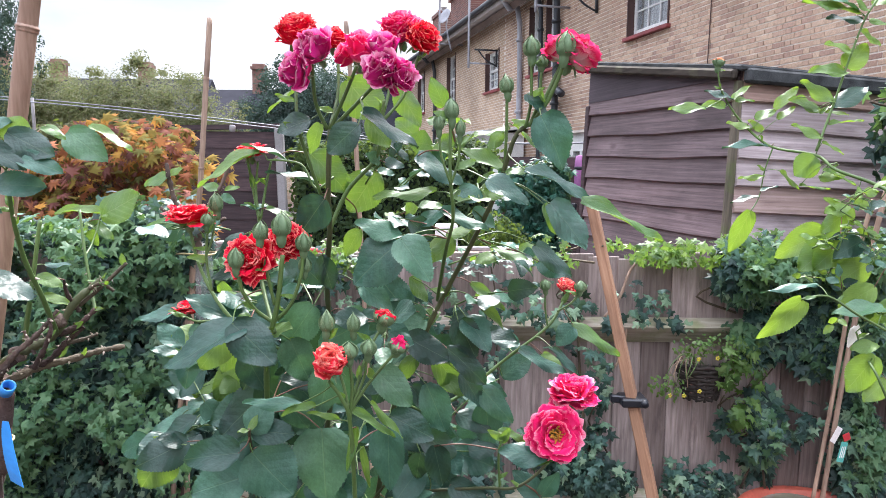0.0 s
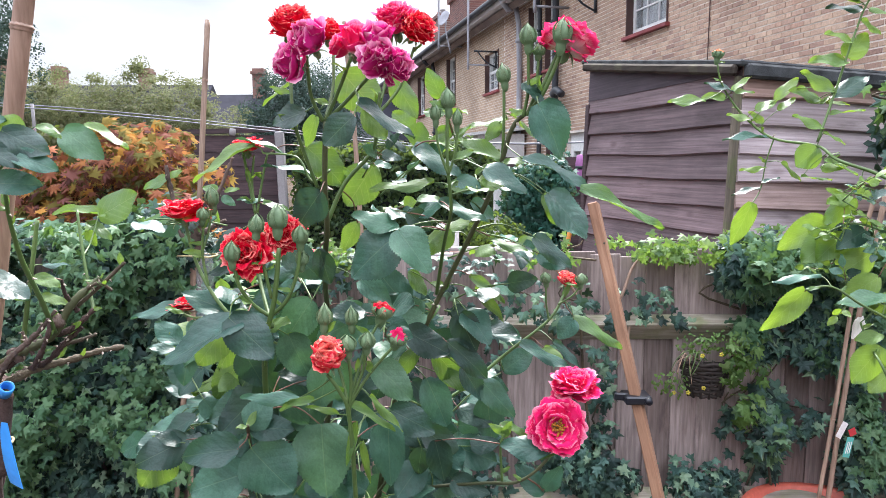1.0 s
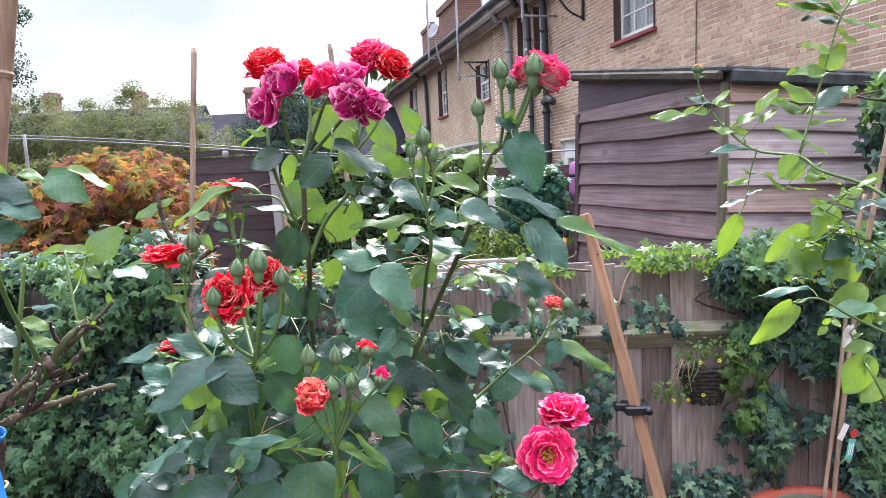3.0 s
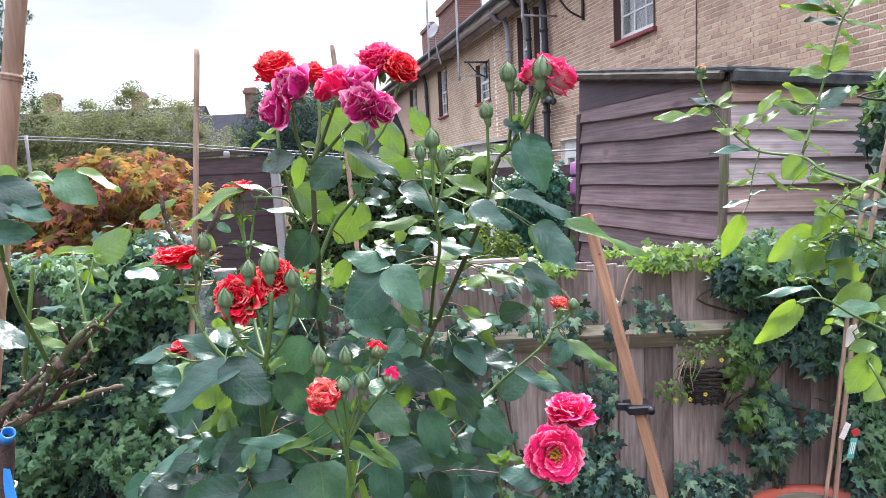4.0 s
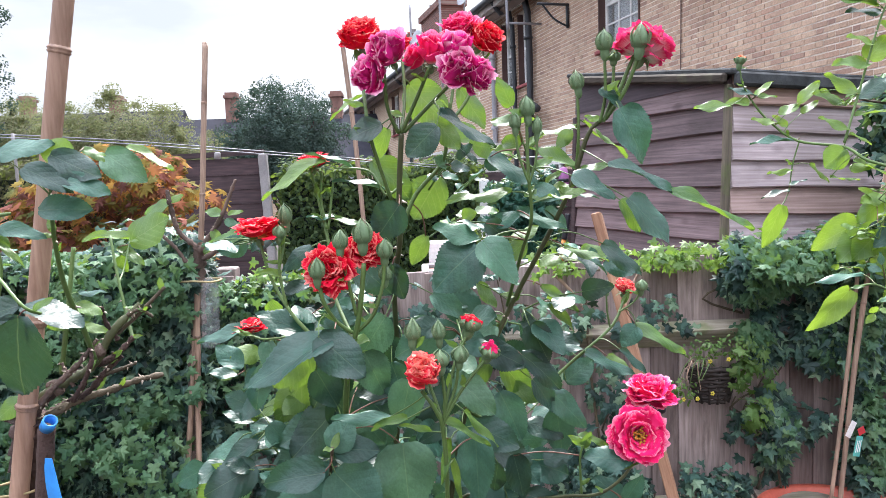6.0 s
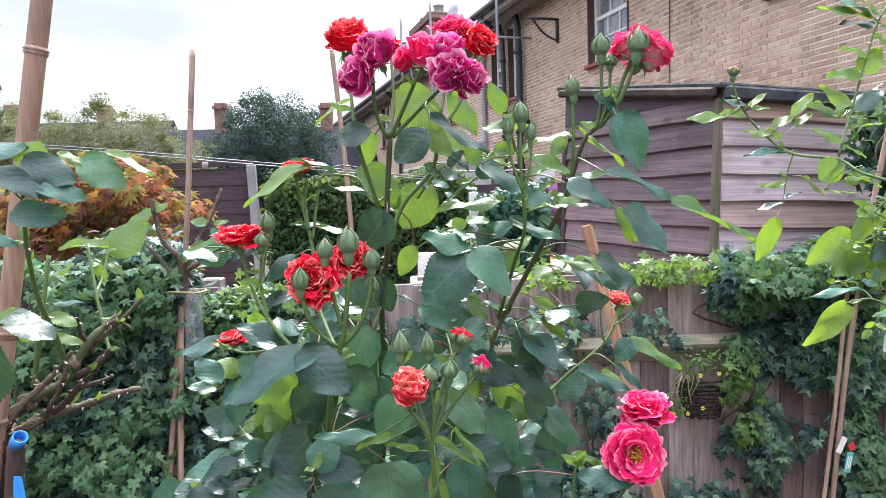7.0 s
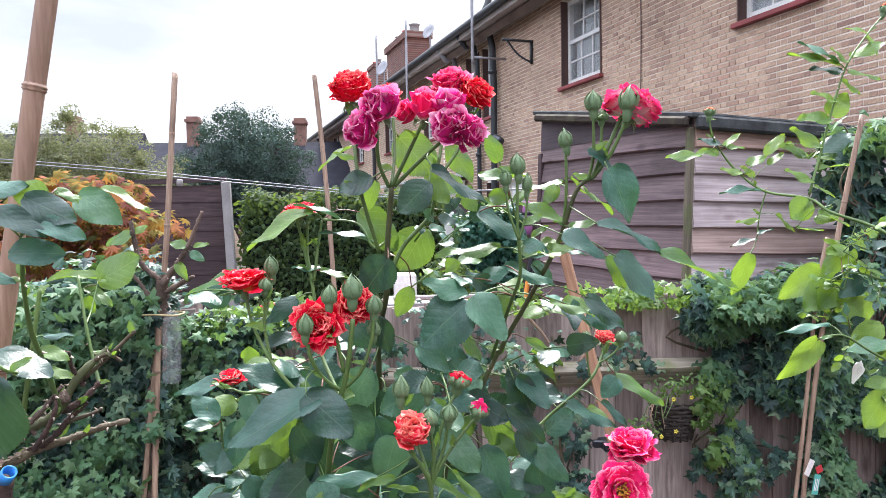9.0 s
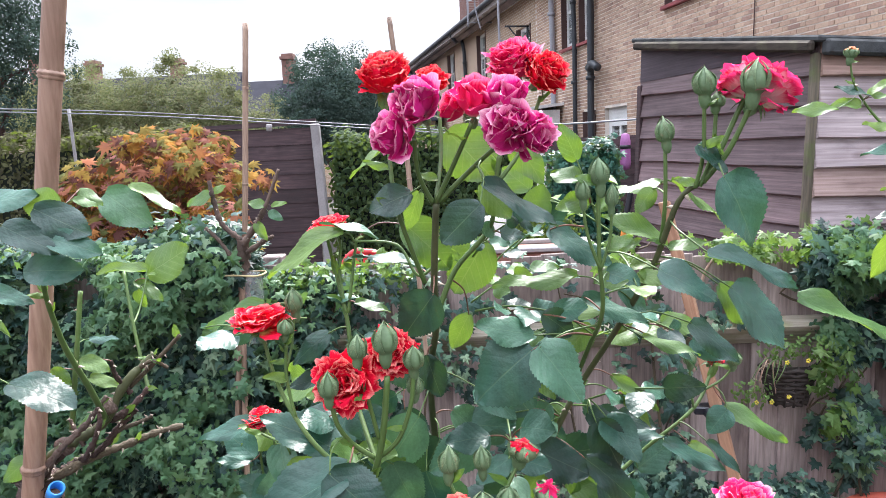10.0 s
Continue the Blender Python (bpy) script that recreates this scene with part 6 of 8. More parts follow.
leaf(rose_bush, (-0.086, 0.904, 1.498), (-0.121, 0.889, 1.447), 0.8, 20, M_YOUNG)
leaf(rose_bush, (-0.135, 0.789, 1.467), (-0.164, 0.792, 1.428), 0.85, 10, M_LEAF)
leaf(rose_bush, (-0.007, 0.804, 1.476), (-0.082, 0.809, 1.473), 0.3, 60, M_YOUNG)
leaf(rose_bush, (-0.211, 0.844, 1.454), (-0.248, 0.848, 1.459), 0.35, 60, M_LEAF)
leaf(rose_bush, (-0.214, 0.834, 1.452), (-0.180, 0.829, 1.446), 0.45, 50, M_YOUNG)
leaf(rose_bush, (-0.308, 0.854, 1.448), (-0.377, 0.853, 1.424), 0.42, 55, M_YOUNG)
leaf(rose_bush, (-0.243, 0.844, 1.420), (-0.280, 0.830, 1.397), 0.55, 35, M_LEAF)
leaf(rose_bush, (-0.379, 0.864, 1.424), (-0.311, 0.866, 1.421), 0.25, 60, M_LEAF)
leaf(rose_bush, (-0.050, 0.779, 1.417), (-0.105, 0.774, 1.376), 0.88, 28, M_LEAF)
leaf(rose_bush, (-0.047, 0.761, 1.425), (-0.011, 0.749, 1.381), 0.78, 28, M_LEAF)
leaf(rose_bush, (-0.047, 0.794, 1.425), (-0.099, 0.777, 1.441), 0.5, 45, M_LEAF)
leaf(rose_bush, (-0.039, 0.804, 1.442), (-0.010, 0.806, 1.422), 0.75, 25, M_LEAF)
leaf(rose_bush, (-0.231, 0.804, 1.316), (-0.306, 0.810, 1.352), 0.5, 50, M_LEAF)
leaf(rose_bush, (-0.318, 0.874, 1.321), (-0.390, 0.857, 1.309), 0.28, 60, M_LEAF)
leaf(rose_bush, (-0.207, 0.724, 1.333), (-0.306, 0.725, 1.288), 0.5, 52, M_LEAF)
leaf(rose_bush, (-0.222, 0.714, 1.338), (-0.174, 0.705, 1.298), 0.7, 32, M_LEAF)
leaf(rose_bush, (-0.266, 0.954, 1.252), (-0.318, 0.939, 1.174), 0.55, 25, M_YOUNG)
leaf(rose_bush, (-0.219, 0.864, 1.277), (-0.256, 0.852, 1.222), 0.7, 15, M_LEAF)
leaf(rose_bush, (-0.185, 0.824, 1.294), (-0.162, 0.824, 1.238), 0.7, 15, M_LEAF)
leaf(rose_bush, (-0.356, 0.924, 1.256), (-0.388, 0.927, 1.288), 0.7, 40, M_LEAF)
leaf(rose_bush, (-0.368, 0.944, 1.242), (-0.401, 0.926, 1.253), 0.5, 50, M_LEAF)
leaf(rose_bush, (-0.357, 0.974, 1.165), (-0.398, 0.970, 1.187), 0.5, 50, M_LEAF)
leaf(rose_bush, (-0.364, 1.004, 1.131), (-0.436, 0.986, 1.104), 0.6, 40, M_LEAF)
leaf(rose_bush, (-0.372, 0.994, 1.135), (-0.321, 0.993, 1.114), 0.55, 40, M_LEAF)
leaf(rose_bush, (-0.404, 1.004, 1.110), (-0.388, 0.993, 1.039), 0.7, 20, M_LEAF)
leaf(rose_bush, (-0.227, 0.749, 1.180), (-0.298, 0.752, 1.173), 0.55, 30, M_LEAF)
leaf(rose_bush, (-0.221, 0.774, 1.171), (-0.175, 0.768, 1.119), 0.95, 10, M_LEAF)
leaf(rose_bush, (-0.221, 0.769, 1.197), (-0.199, 0.775, 1.232), 0.85, 20, M_LEAF)
leaf(rose_bush, (-0.221, 0.774, 1.197), (-0.169, 0.763, 1.197), 0.6, 30, M_LEAF)
leaf(rose_bush, (-0.144, 0.804, 1.189), (-0.137, 0.787, 1.104), 0.82, 8, M_LEAF)
leaf(rose_bush, (-0.061, 0.769, 1.207), (-0.060, 0.765, 1.128), 0.52, 15, M_LEAF)
leaf(rose_bush, (-0.243, 0.884, 1.197), (-0.300, 0.866, 1.171), 0.65, 25, M_LEAF)
leaf(rose_bush, (-0.083, 0.804, 1.265), (-0.033, 0.790, 1.227), 0.6, 35, M_LEAF)
leaf(rose_bush, (-0.151, 0.724, 1.247), (-0.212, 0.715, 1.251), 0.22, 50, M_LEAF)
leaf(rose_bush, (-0.100, 0.719, 1.245), (-0.049, 0.715, 1.215), 0.22, 50, M_YOUNG)
leaf(rose_bush, (-0.110, 0.724, 1.229), (-0.140, 0.709, 1.245), 0.2, 45, M_YOUNG)
leaf(rose_bush, (-0.092, 0.729, 1.220), (-0.101, 0.711, 1.177), 0.2, 30, M_YOUNG)
leaf(rose_bush, (0.106, 0.766, 1.561), (0.138, 0.762, 1.506), 0.8, 40, M_LEAF)
leaf(rose_bush, (0.094, 0.794, 1.587), (0.116, 0.783, 1.564), 0.6, 35, M_LEAF)
leaf(rose_bush, (0.083, 0.864, 1.552), (0.032, 0.869, 1.546), 0.45, 55, M_YOUNG)
leaf(rose_bush, (0.083, 0.834, 1.555), (0.139, 0.837, 1.517), 0.35, 55, M_YOUNG)
leaf(rose_bush, (0.075, 0.834, 1.501), (0.020, 0.824, 1.529), 0.45, 50, M_YOUNG)
leaf(rose_bush, (0.072, 0.854, 1.548), (0.054, 0.847, 1.526), 0.6, 30, M_YOUNG)
leaf(rose_bush, (0.047, 0.739, 1.491), (0.092, 0.733, 1.468), 0.66, 35, M_LEAF)
leaf(rose_bush, (0.073, 0.804, 1.497), (0.106, 0.801, 1.505), 0.5, 50, M_YOUNG)
leaf(rose_bush, (0.088, 0.749, 1.501), (0.162, 0.745, 1.481), 0.32, 50, M_LEAF)
leaf(rose_bush, (0.156, 0.950, 1.252), (0.195, 0.940, 1.218), 0.32, 45, M_LEAF)
leaf(rose_bush, (0.121, 0.900, 1.405), (0.171, 0.890, 1.365), 0.45, 30, M_LEAF)
leaf(rose_bush, (0.122, 0.790, 1.464), (0.168, 0.775, 1.417), 0.92, 44, M_LEAF)
leaf(rose_bush, (0.120, 0.814, 1.462), (0.147, 0.811, 1.427), 0.65, 25, M_YOUNG)
leaf(rose_bush, (0.143, 0.714, 1.471), (0.232, 0.719, 1.431), 0.34, 45, M_YOUNG)
leaf(rose_bush, (-0.031, 0.814, 1.518), (0.027, 0.808, 1.486), 0.55, 55, M_LEAF)
leaf(rose_bush, (0.018, 0.804, 1.478), (0.047, 0.796, 1.469), 0.8, 25, M_LEAF)
leaf(rose_bush, (0.047, 0.804, 1.478), (0.062, 0.803, 1.467), 0.6, 30, M_YOUNG)
leaf(rose_bush, (0.059, 0.804, 1.470), (0.089, 0.791, 1.469), 0.5, 55, M_LEAF)
leaf(rose_bush, (-0.002, 0.814, 1.455), (0.054, 0.803, 1.430), 0.42, 50, M_LEAF)
leaf(rose_bush, (0.037, 0.844, 1.453), (0.067, 0.849, 1.432), 0.6, 30, M_LEAF)
leaf(rose_bush, (0.059, 0.844, 1.406), (0.113, 0.838, 1.393), 0.35, 60, M_YOUNG)
leaf(rose_bush, (0.084, 0.854, 1.394), (0.116, 0.849, 1.377), 0.5, 60, M_LEAF)
leaf(rose_bush, (0.037, 0.884, 1.356), (0.080, 0.865, 1.324), 0.3, 45, M_YOUNG)
leaf(rose_bush, (0.047, 0.904, 1.330), (0.085, 0.895, 1.295), 0.32, 40, M_YOUNG)
leaf(rose_bush, (0.191, 0.984, 1.276), (0.168, 0.979, 1.249), 0.85, 15, M_LEAF)
leaf(rose_bush, (0.191, 0.994, 1.278), (0.263, 0.976, 1.243), 0.32, 50, M_YOUNG)
leaf(rose_bush, (0.113, 0.974, 1.248), (0.065, 0.970, 1.264), 0.35, 60, M_LEAF)
leaf(rose_bush, (0.111, 0.964, 1.247), (0.181, 0.961, 1.210), 0.36, 50, M_LEAF)
leaf(rose_bush, (0.147, 0.984, 1.235), (0.176, 0.967, 1.213), 0.6, 40, M_YOUNG)
leaf(rose_bush, (0.062, 0.934, 1.180), (0.071, 0.931, 1.112), 0.62, 15, M_LEAF)
leaf(rose_bush, (0.053, 0.914, 1.207), (0.100, 0.907, 1.158), 0.5, 30, M_LEAF)
leaf(rose_bush, (0.026, 0.904, 1.229), (0.059, 0.902, 1.185), 0.6, 30, M_LEAF)
leaf(rose_bush, (0.134, 0.829, 1.144), (0.072, 0.819, 1.156), 0.5, 35, M_LEAF)
leaf(rose_bush, (0.073, 0.854, 1.168), (0.113, 0.853, 1.158), 0.35, 50, M_YOUNG)
leaf(rose_bush, (0.132, 0.854, 1.077), (0.098, 0.853, 1.115), 0.6, 20, M_LEAF)
leaf(rose_bush, (0.131, 0.854, 1.080), (0.148, 0.836, 1.116), 0.55, 20, M_LEAF)
leaf(rose_bush, (0.143, 0.834, 1.140), (0.108, 0.817, 1.139), 0.3, 45, M_YOUNG)
leaf(rose_bush, (0.007, 0.874, 1.271), (0.063, 0.872, 1.227), 0.45, 40, M_LEAF)
leaf(rose_bush, (-0.011, 0.934, 1.243), (0.037, 0.939, 1.191), 0.6, 25, M_YOUNG)
leaf(rose_bush, (-0.020, 0.884, 1.220), (0.009, 0.871, 1.160), 0.6, 20, M_LEAF)
leaf(rose_bush, (-0.026, 0.904, 1.147), (0.022, 0.896, 1.105), 0.6, 25, M_LEAF)
leaf(rose_bush, (-0.014, 0.924, 1.095), (0.028, 0.920, 1.054), 0.6, 25, M_LEAF)
leaf(rose_bush, (-0.102, 0.864, 1.354), (-0.061, 0.853, 1.326), 0.6, 30, M_LEAF)
leaf(rose_bush, (-0.159, 0.844, 1.332), (-0.196, 0.834, 1.279), 0.7, 15, M_LEAF)
leaf(rose_bush, (-0.141, 0.874, 1.296), (-0.172, 0.863, 1.234), 0.7, 15, M_LEAF)
leaf(rose_bush, (-0.155, 0.844, 1.275), (-0.136, 0.834, 1.219), 0.65, 15, M_LEAF)
leaf(rose_bush, (-0.249, 0.854, 1.373), (-0.290, 0.850, 1.365), 0.5, 50, M_LEAF)
leaf(rose_bush, (-0.201, 0.864, 1.242), (-0.159, 0.853, 1.200), 0.7, 20, M_LEAF)
leaf(rose_bush, (-0.289, 0.834, 1.284), (-0.326, 0.824, 1.253), 0.5, 30, M_LEAF)
leaf(rose_bush, (-0.043, 0.904, 1.315), (-0.006, 0.904, 1.275), 0.6, 30, M_LEAF)
leaf(rose_bush, (-0.003, 0.924, 1.309), (-0.043, 0.906, 1.292), 0.5, 40, M_YOUNG)
leaf(rose_bush, (-0.106, 0.884, 1.425), (-0.126, 0.879, 1.390), 0.6, 30, M_YOUNG)
leaf(rose_bush, (-0.149, 0.844, 1.395), (-0.137, 0.843, 1.352), 0.6, 20, M_LEAF)
leaf(rose_bush, (0.015, 0.864, 1.414), (-0.016, 0.853, 1.388), 0.6, 35, M_YOUNG)
leaf(rose_bush, (-0.041, 0.904, 1.360), (-0.021, 0.891, 1.328), 0.55, 40, M_YOUNG)
leaf(rose_bush, (-0.072, 0.854, 1.224), (-0.114, 0.855, 1.233), 0.6, 30, M_LEAF)
leaf(rose_bush, (-0.193, 0.864, 1.394), (-0.151, 0.851, 1.359), 0.7, 20, M_LEAF)
leaf(rose_bush, (-0.255, 0.864, 1.289), (-0.284, 0.850, 1.244), 0.6, 20, M_YOUNG)
leaf(rose_bush, (-0.057, 0.904, 1.331), (-0.095, 0.896, 1.330), 0.6, 45, M_LEAF)
leaf(rose_bush, (-0.230, 0.864, 1.229), (-0.189, 0.862, 1.176), 0.7, 15, M_LEAF)
leaf(rose_bush, (-0.336, 0.954, 1.215), (-0.366, 0.938, 1.181), 0.6, 30, M_LEAF)
leaf(rose_bush, (-0.032, 0.884, 1.258), (-0.063, 0.873, 1.225), 0.5, 30, M_YOUNG)
leaf(rose_bush, (-0.157, 0.834, 1.235), (-0.197, 0.823, 1.247), 0.55, 35, M_LEAF)
leaf(rose_bush, (-0.005, 0.934, 1.212), (0.043, 0.936, 1.193), 0.5, 30, M_YOUNG)
leaf(rose_bush, (-0.254, 0.800, 1.308), (-0.289, 0.800, 1.262), 0.75, 20, M_YOUNG)
leaf(rose_bush, (-0.386, 0.950, 1.108), (-0.438, 0.950, 1.042), 0.78, 12, M_YOUNG)
leaf(rose_bush, (-0.061, 0.790, 1.211), (-0.007, 0.790, 1.183), 0.62, 25, M_LEAF)
leaf(rose_bush, (-0.009, 0.850, 1.150), (0.005, 0.850, 1.094), 0.6, 15, M_LEAF)
leaf(rose_bush, (-0.226, 0.860, 1.216), (-0.284, 0.860, 1.158), 0.7, 15, M_LEAF)
leaf(rose_bush, (-0.132, 0.800, 1.265), (-0.146, 0.800, 1.207), 0.7, 12, M_LEAF)
leaf(rose_bush, (-0.246, 0.840, 1.271), (-0.221, 0.840, 1.224), 0.75, 10, M_LEAF)
leaf(rose_bush, (-0.197, 0.830, 1.221), (-0.166, 0.830, 1.176), 0.6, 15, M_LEAF)
leaf(rose_bush, (-0.227, 0.780, 1.139), (-0.301, 0.780, 1.115), 0.8, 15, M_LEAF)
leaf(rose_bush, (-0.319, 0.900, 1.187), (-0.290, 0.900, 1.149), 0.6, 20, M_LEAF)
leaf(rose_bush, (-0.091, 0.820, 1.200), (-0.126, 0.820, 1.181), 0.5, 25, M_LEAF)
leaf(rose_bush, (-0.026, 0.870, 1.132), (-0.033, 0.870, 1.093), 0.7, 15, M_LEAF)
leaf(rose_bush, (-0.134, 0.715, 1.247), (-0.173, 0.715, 1.242), 0.25, 40, M_YOUNG)
leaf(rose_bush, (-0.076, 0.715, 1.253), (-0.039, 0.715, 1.215), 0.2, 40, M_YOUNG)
leaf(rose_bush, (-0.088, 0.740, 1.193), (-0.079, 0.740, 1.141), 0.16, 25, M_YOUNG)
# leaves inside the main bush and along the right rose
FILL = random.Random(40)
for i in range(70):
    z = 0.80 + 0.62 * FILL.random() ** 1.3
    a = FILL.uniform(0, 6.28)
    r = 0.17 * (1.1 - 0.45 * max(0, z - 1.1)) * FILL.random() ** 0.5
    p = (-0.13 + 1.05 * r * math.cos(a), 0.94 + 0.45 * r * math.sin(a), z)
    if p[0] > 0.03 and p[2] < 1.42:
        continue
    out = math.cos(a) * 0.7 + FILL.uniform(-0.3, 0.3)
    if z > 1.3:
        out = max(out, -0.25)
    spray(rose_bush, p, (out, 0.6 * math.sin(a) + FILL.uniform(-0.35, 0.2), FILL.uniform(-0.2, 0.5)), M_YOUNG if z > 1.15 and FILL.random() < 0.25 else M_LEAF, FILL.uniform(0.04, 0.055))
for i in range(18):
    p = (FILL.uniform(-0.12, 0.16), FILL.uniform(0.86, 1.0), FILL.uniform(1.2, 1.5))
    if p[0] > 0.05 and p[2] < 1.42:
        continue
    spray(rose_bush, p, (FILL.uniform(-0.6, 1), FILL.uniform(-0.7, 0.2), FILL.uniform(-0.1, 0.7)), M_YOUNG if FILL.random() < 0.5 else M_LEAF, FILL.uniform(0.032, 0.048))
# broad shaded leaves that hang inside the bush
inner = [p for p in CANES[rose_bush] if 0.92 < p.z < 1.34 and -0.32 < p.x < (0.0 if p.z < 1.22 else 0.04) and p.y > 0.83]
for i in range(150):
    off = Vector((FILL.uniform(-1, 1), FILL.uniform(-0.6, 0.5), FILL.uniform(-0.6, 0.6))).normalized()
    base = FILL.choice(inner) + off * FILL.uniform(0.012, 0.04)
    d = (off + Vector((FILL.uniform(-0.5, 0.5), FILL.uniform(-0.35, 0.1), FILL.uniform(-1.0, -0.1)))).normalized()
    leaf(rose_bush, base, base + d * FILL.uniform(0.045, 0.07), FILL.uniform(0.55, 0.8), FILL.uniform(-5, 40), M_LEAF)
# the cut-back rose on its cane, nearest the camera
cane(left_rose, [(-0.839, 1.160, 0.554), (-0.776, 1.130, 0.982), (-0.756, 1.120, 1.082), (-0.743, 1.110, 1.146)], 0.022, 0.026, M_BARK, "trunk", 8)
cane(left_rose, [(-0.745, 1.110, 1.137), (-0.720, 1.110, 1.181), (-0.688, 1.120, 1.198), (-0.648, 1.130, 1.222), (-0.618, 1.140, 1.273), (-0.579, 1.160, 1.313)], 0.0085, 0.005, M_OLD_CANE, "branch", 16)
cane(left_rose, [(-0.740, 1.110, 1.137), (-0.704, 1.120, 1.153), (-0.677, 1.140, 1.164), (-0.640, 1.170, 1.169), (-0.604, 1.190, 1.178), (-0.569, 1.210, 1.181)], 0.0075, 0.0045, M_TWIG, "branch", 16)
cane(left_rose, [(-0.739, 1.110, 1.147), (-0.714, 1.110, 1.175), (-0.673, 1.130, 1.210), (-0.626, 1.150, 1.228), (-0.598, 1.170, 1.257)], 0.0065, 0.0042, M_BARK, "branch", 10)
cane(left_rose, [(-0.639, 1.120, 1.228), (-0.635, 1.080, 1.292), (-0.636, 1.040, 1.360), (-0.624, 1.000, 1.423), (-0.615, 0.980, 1.460), (-0.605, 0.960, 1.495)], 0.0055, 0.003, M_CANE, "stem", 6)
cane(left_rose, [(-0.603, 1.180, 1.250), (-0.619, 1.200, 1.286), (-0.637, 1.220, 1.344), (-0.659, 1.250, 1.423)], 0.004, 0.0028, M_CANE, "stem", 4)
cane(left_rose, [(-0.705, 1.140, 1.207), (-0.693, 1.140, 1.273), (-0.685, 1.150, 1.346), (-0.679, 1.160, 1.411)], 0.0055, 0.004, M_CANE, "stem", 4)
cane(left_rose, [(-0.615, 1.150, 1.267), (-0.582, 1.160, 1.297), (-0.541, 1.170, 1.338)], 0.0045, 0.0035, M_TWIG, "stem", 3)
cane(left_rose, [(-0.707, 0.950, 1.235), (-0.685, 0.950, 1.337), (-0.672, 0.950, 1.399), (-0.671, 0.940, 1.461), (-0.636, 0.920, 1.472)], 0.004, 0.0025, M_CANE, "stem", 3)
cane(left_rose, [(-0.455, 0.640, 1.385), (-0.458, 0.620, 1.395), (-0.488, 0.640, 1.418), (-0.538, 0.700, 1.429)], 0.002, 0.0015, M_CANE, "stem", 0)
cane(left_rose, [(-0.637, 1.220, 1.344), (-0.643, 1.260, 1.364), (-0.647, 1.300, 1.408)], 0.002, 0.0014, M_CANE, "stem", 0)
cane(left_rose, [(-0.679, 1.120, 1.168), (-0.653, 1.100, 1.197), (-0.632, 1.090, 1.235), (-0.632, 1.090, 1.258)], 0.005, 0.003, M_BARK, "branch", 4)
cane(left_rose, [(-0.639, 1.150, 1.201), (-0.614, 1.160, 1.207), (-0.596, 1.170, 1.213)], 0.004, 0.0025, M_TWIG, "branch", 4)
cane(left_rose, [(-0.738, 1.090, 0.903), (-0.720, 1.080, 1.003), (-0.712, 1.080, 1.068), (-0.703, 1.080, 1.137)], 0.0135, 0.0145, M_BARK, "stem", 2)
cane(left_rose, [(-0.615, 1.150, 1.257), (-0.623, 1.130, 1.290), (-0.622, 1.120, 1.316)], 0.004, 0.0025, M_BARK, "branch", 3)
cane(left_rose, [(-0.757, 1.110, 1.152), (-0.770, 1.100, 1.147), (-0.787, 1.100, 1.152)], 0.005, 0.003, M_BARK, "branch", 2)
cane(left_rose, [(-0.737, 1.100, 1.150), (-0.703, 1.100, 1.190), (-0.674, 1.100, 1.216), (-0.654, 1.100, 1.234), (-0.629, 1.110, 1.267)], 0.006, 0.0035, M_GNARL, "branch", 8)
cane(left_rose, [(-0.746, 1.130, 1.133), (-0.703, 1.130, 1.157), (-0.664, 1.140, 1.176), (-0.638, 1.150, 1.206), (-0.615, 1.160, 1.228)], 0.0065, 0.004, M_BARK, "branch", 8)
cane(left_rose, [(-0.639, 1.150, 1.201), (-0.629, 1.150, 1.220), (-0.625, 1.150, 1.237)], 0.0035, 0.002, M_TWIG, "branch", 3)
cane(left_rose, [(-0.677, 1.120, 1.190), (-0.686, 1.120, 1.211), (-0.693, 1.120, 1.230)], 0.004, 0.0022, M_GNARL, "branch", 4)
cane(left_rose, [(-0.598, 1.150, 1.295), (-0.577, 1.150, 1.305), (-0.560, 1.160, 1.291)], 0.0035, 0.0025, M_TWIG, "branch", 4)
leaf(left_rose, (-0.570, 0.960, 1.543), (-0.613, 0.960, 1.561), 0.8, 15, M_YOUNG)
leaf(left_rose, (-0.595, 0.950, 1.547), (-0.533, 0.950, 1.513), 0.6, 20, M_LEAF)
leaf(left_rose, (-0.620, 0.930, 1.530), (-0.560, 0.930, 1.499), 0.5, 25, M_LEAF)
leaf(left_rose, (-0.579, 0.940, 1.513), (-0.518, 0.940, 1.500), 0.5, 40, M_LEAF)
leaf(left_rose, (-0.616, 0.950, 1.474), (-0.551, 0.950, 1.480), 0.62, 20, M_LEAF)
leaf(left_rose, (-0.664, 0.950, 1.550), (-0.596, 0.950, 1.569), 0.6, 30, M_LEAF)
leaf(left_rose, (-0.669, 0.950, 1.453), (-0.610, 0.950, 1.440), 0.42, 35, M_LEAF)
leaf(left_rose, (-0.565, 0.980, 1.555), (-0.537, 0.980, 1.544), 0.5, 45, M_YOUNG)
leaf(left_rose, (-0.584, 1.084, 1.555), (-0.522, 1.071, 1.514), 0.68, 30, M_LEAF)
leaf(left_rose, (-0.549, 1.084, 1.565), (-0.478, 1.068, 1.528), 0.33, 55, M_YOUNG)
leaf(left_rose, (-0.601, 1.054, 1.563), (-0.569, 1.048, 1.546), 0.5, 50, M_YOUNG)
leaf(left_rose, (-0.653, 1.314, 1.407), (-0.578, 1.316, 1.448), 0.85, 15, M_YOUNG)
leaf(left_rose, (-0.648, 1.304, 1.413), (-0.725, 1.290, 1.429), 0.32, 50, M_YOUNG)
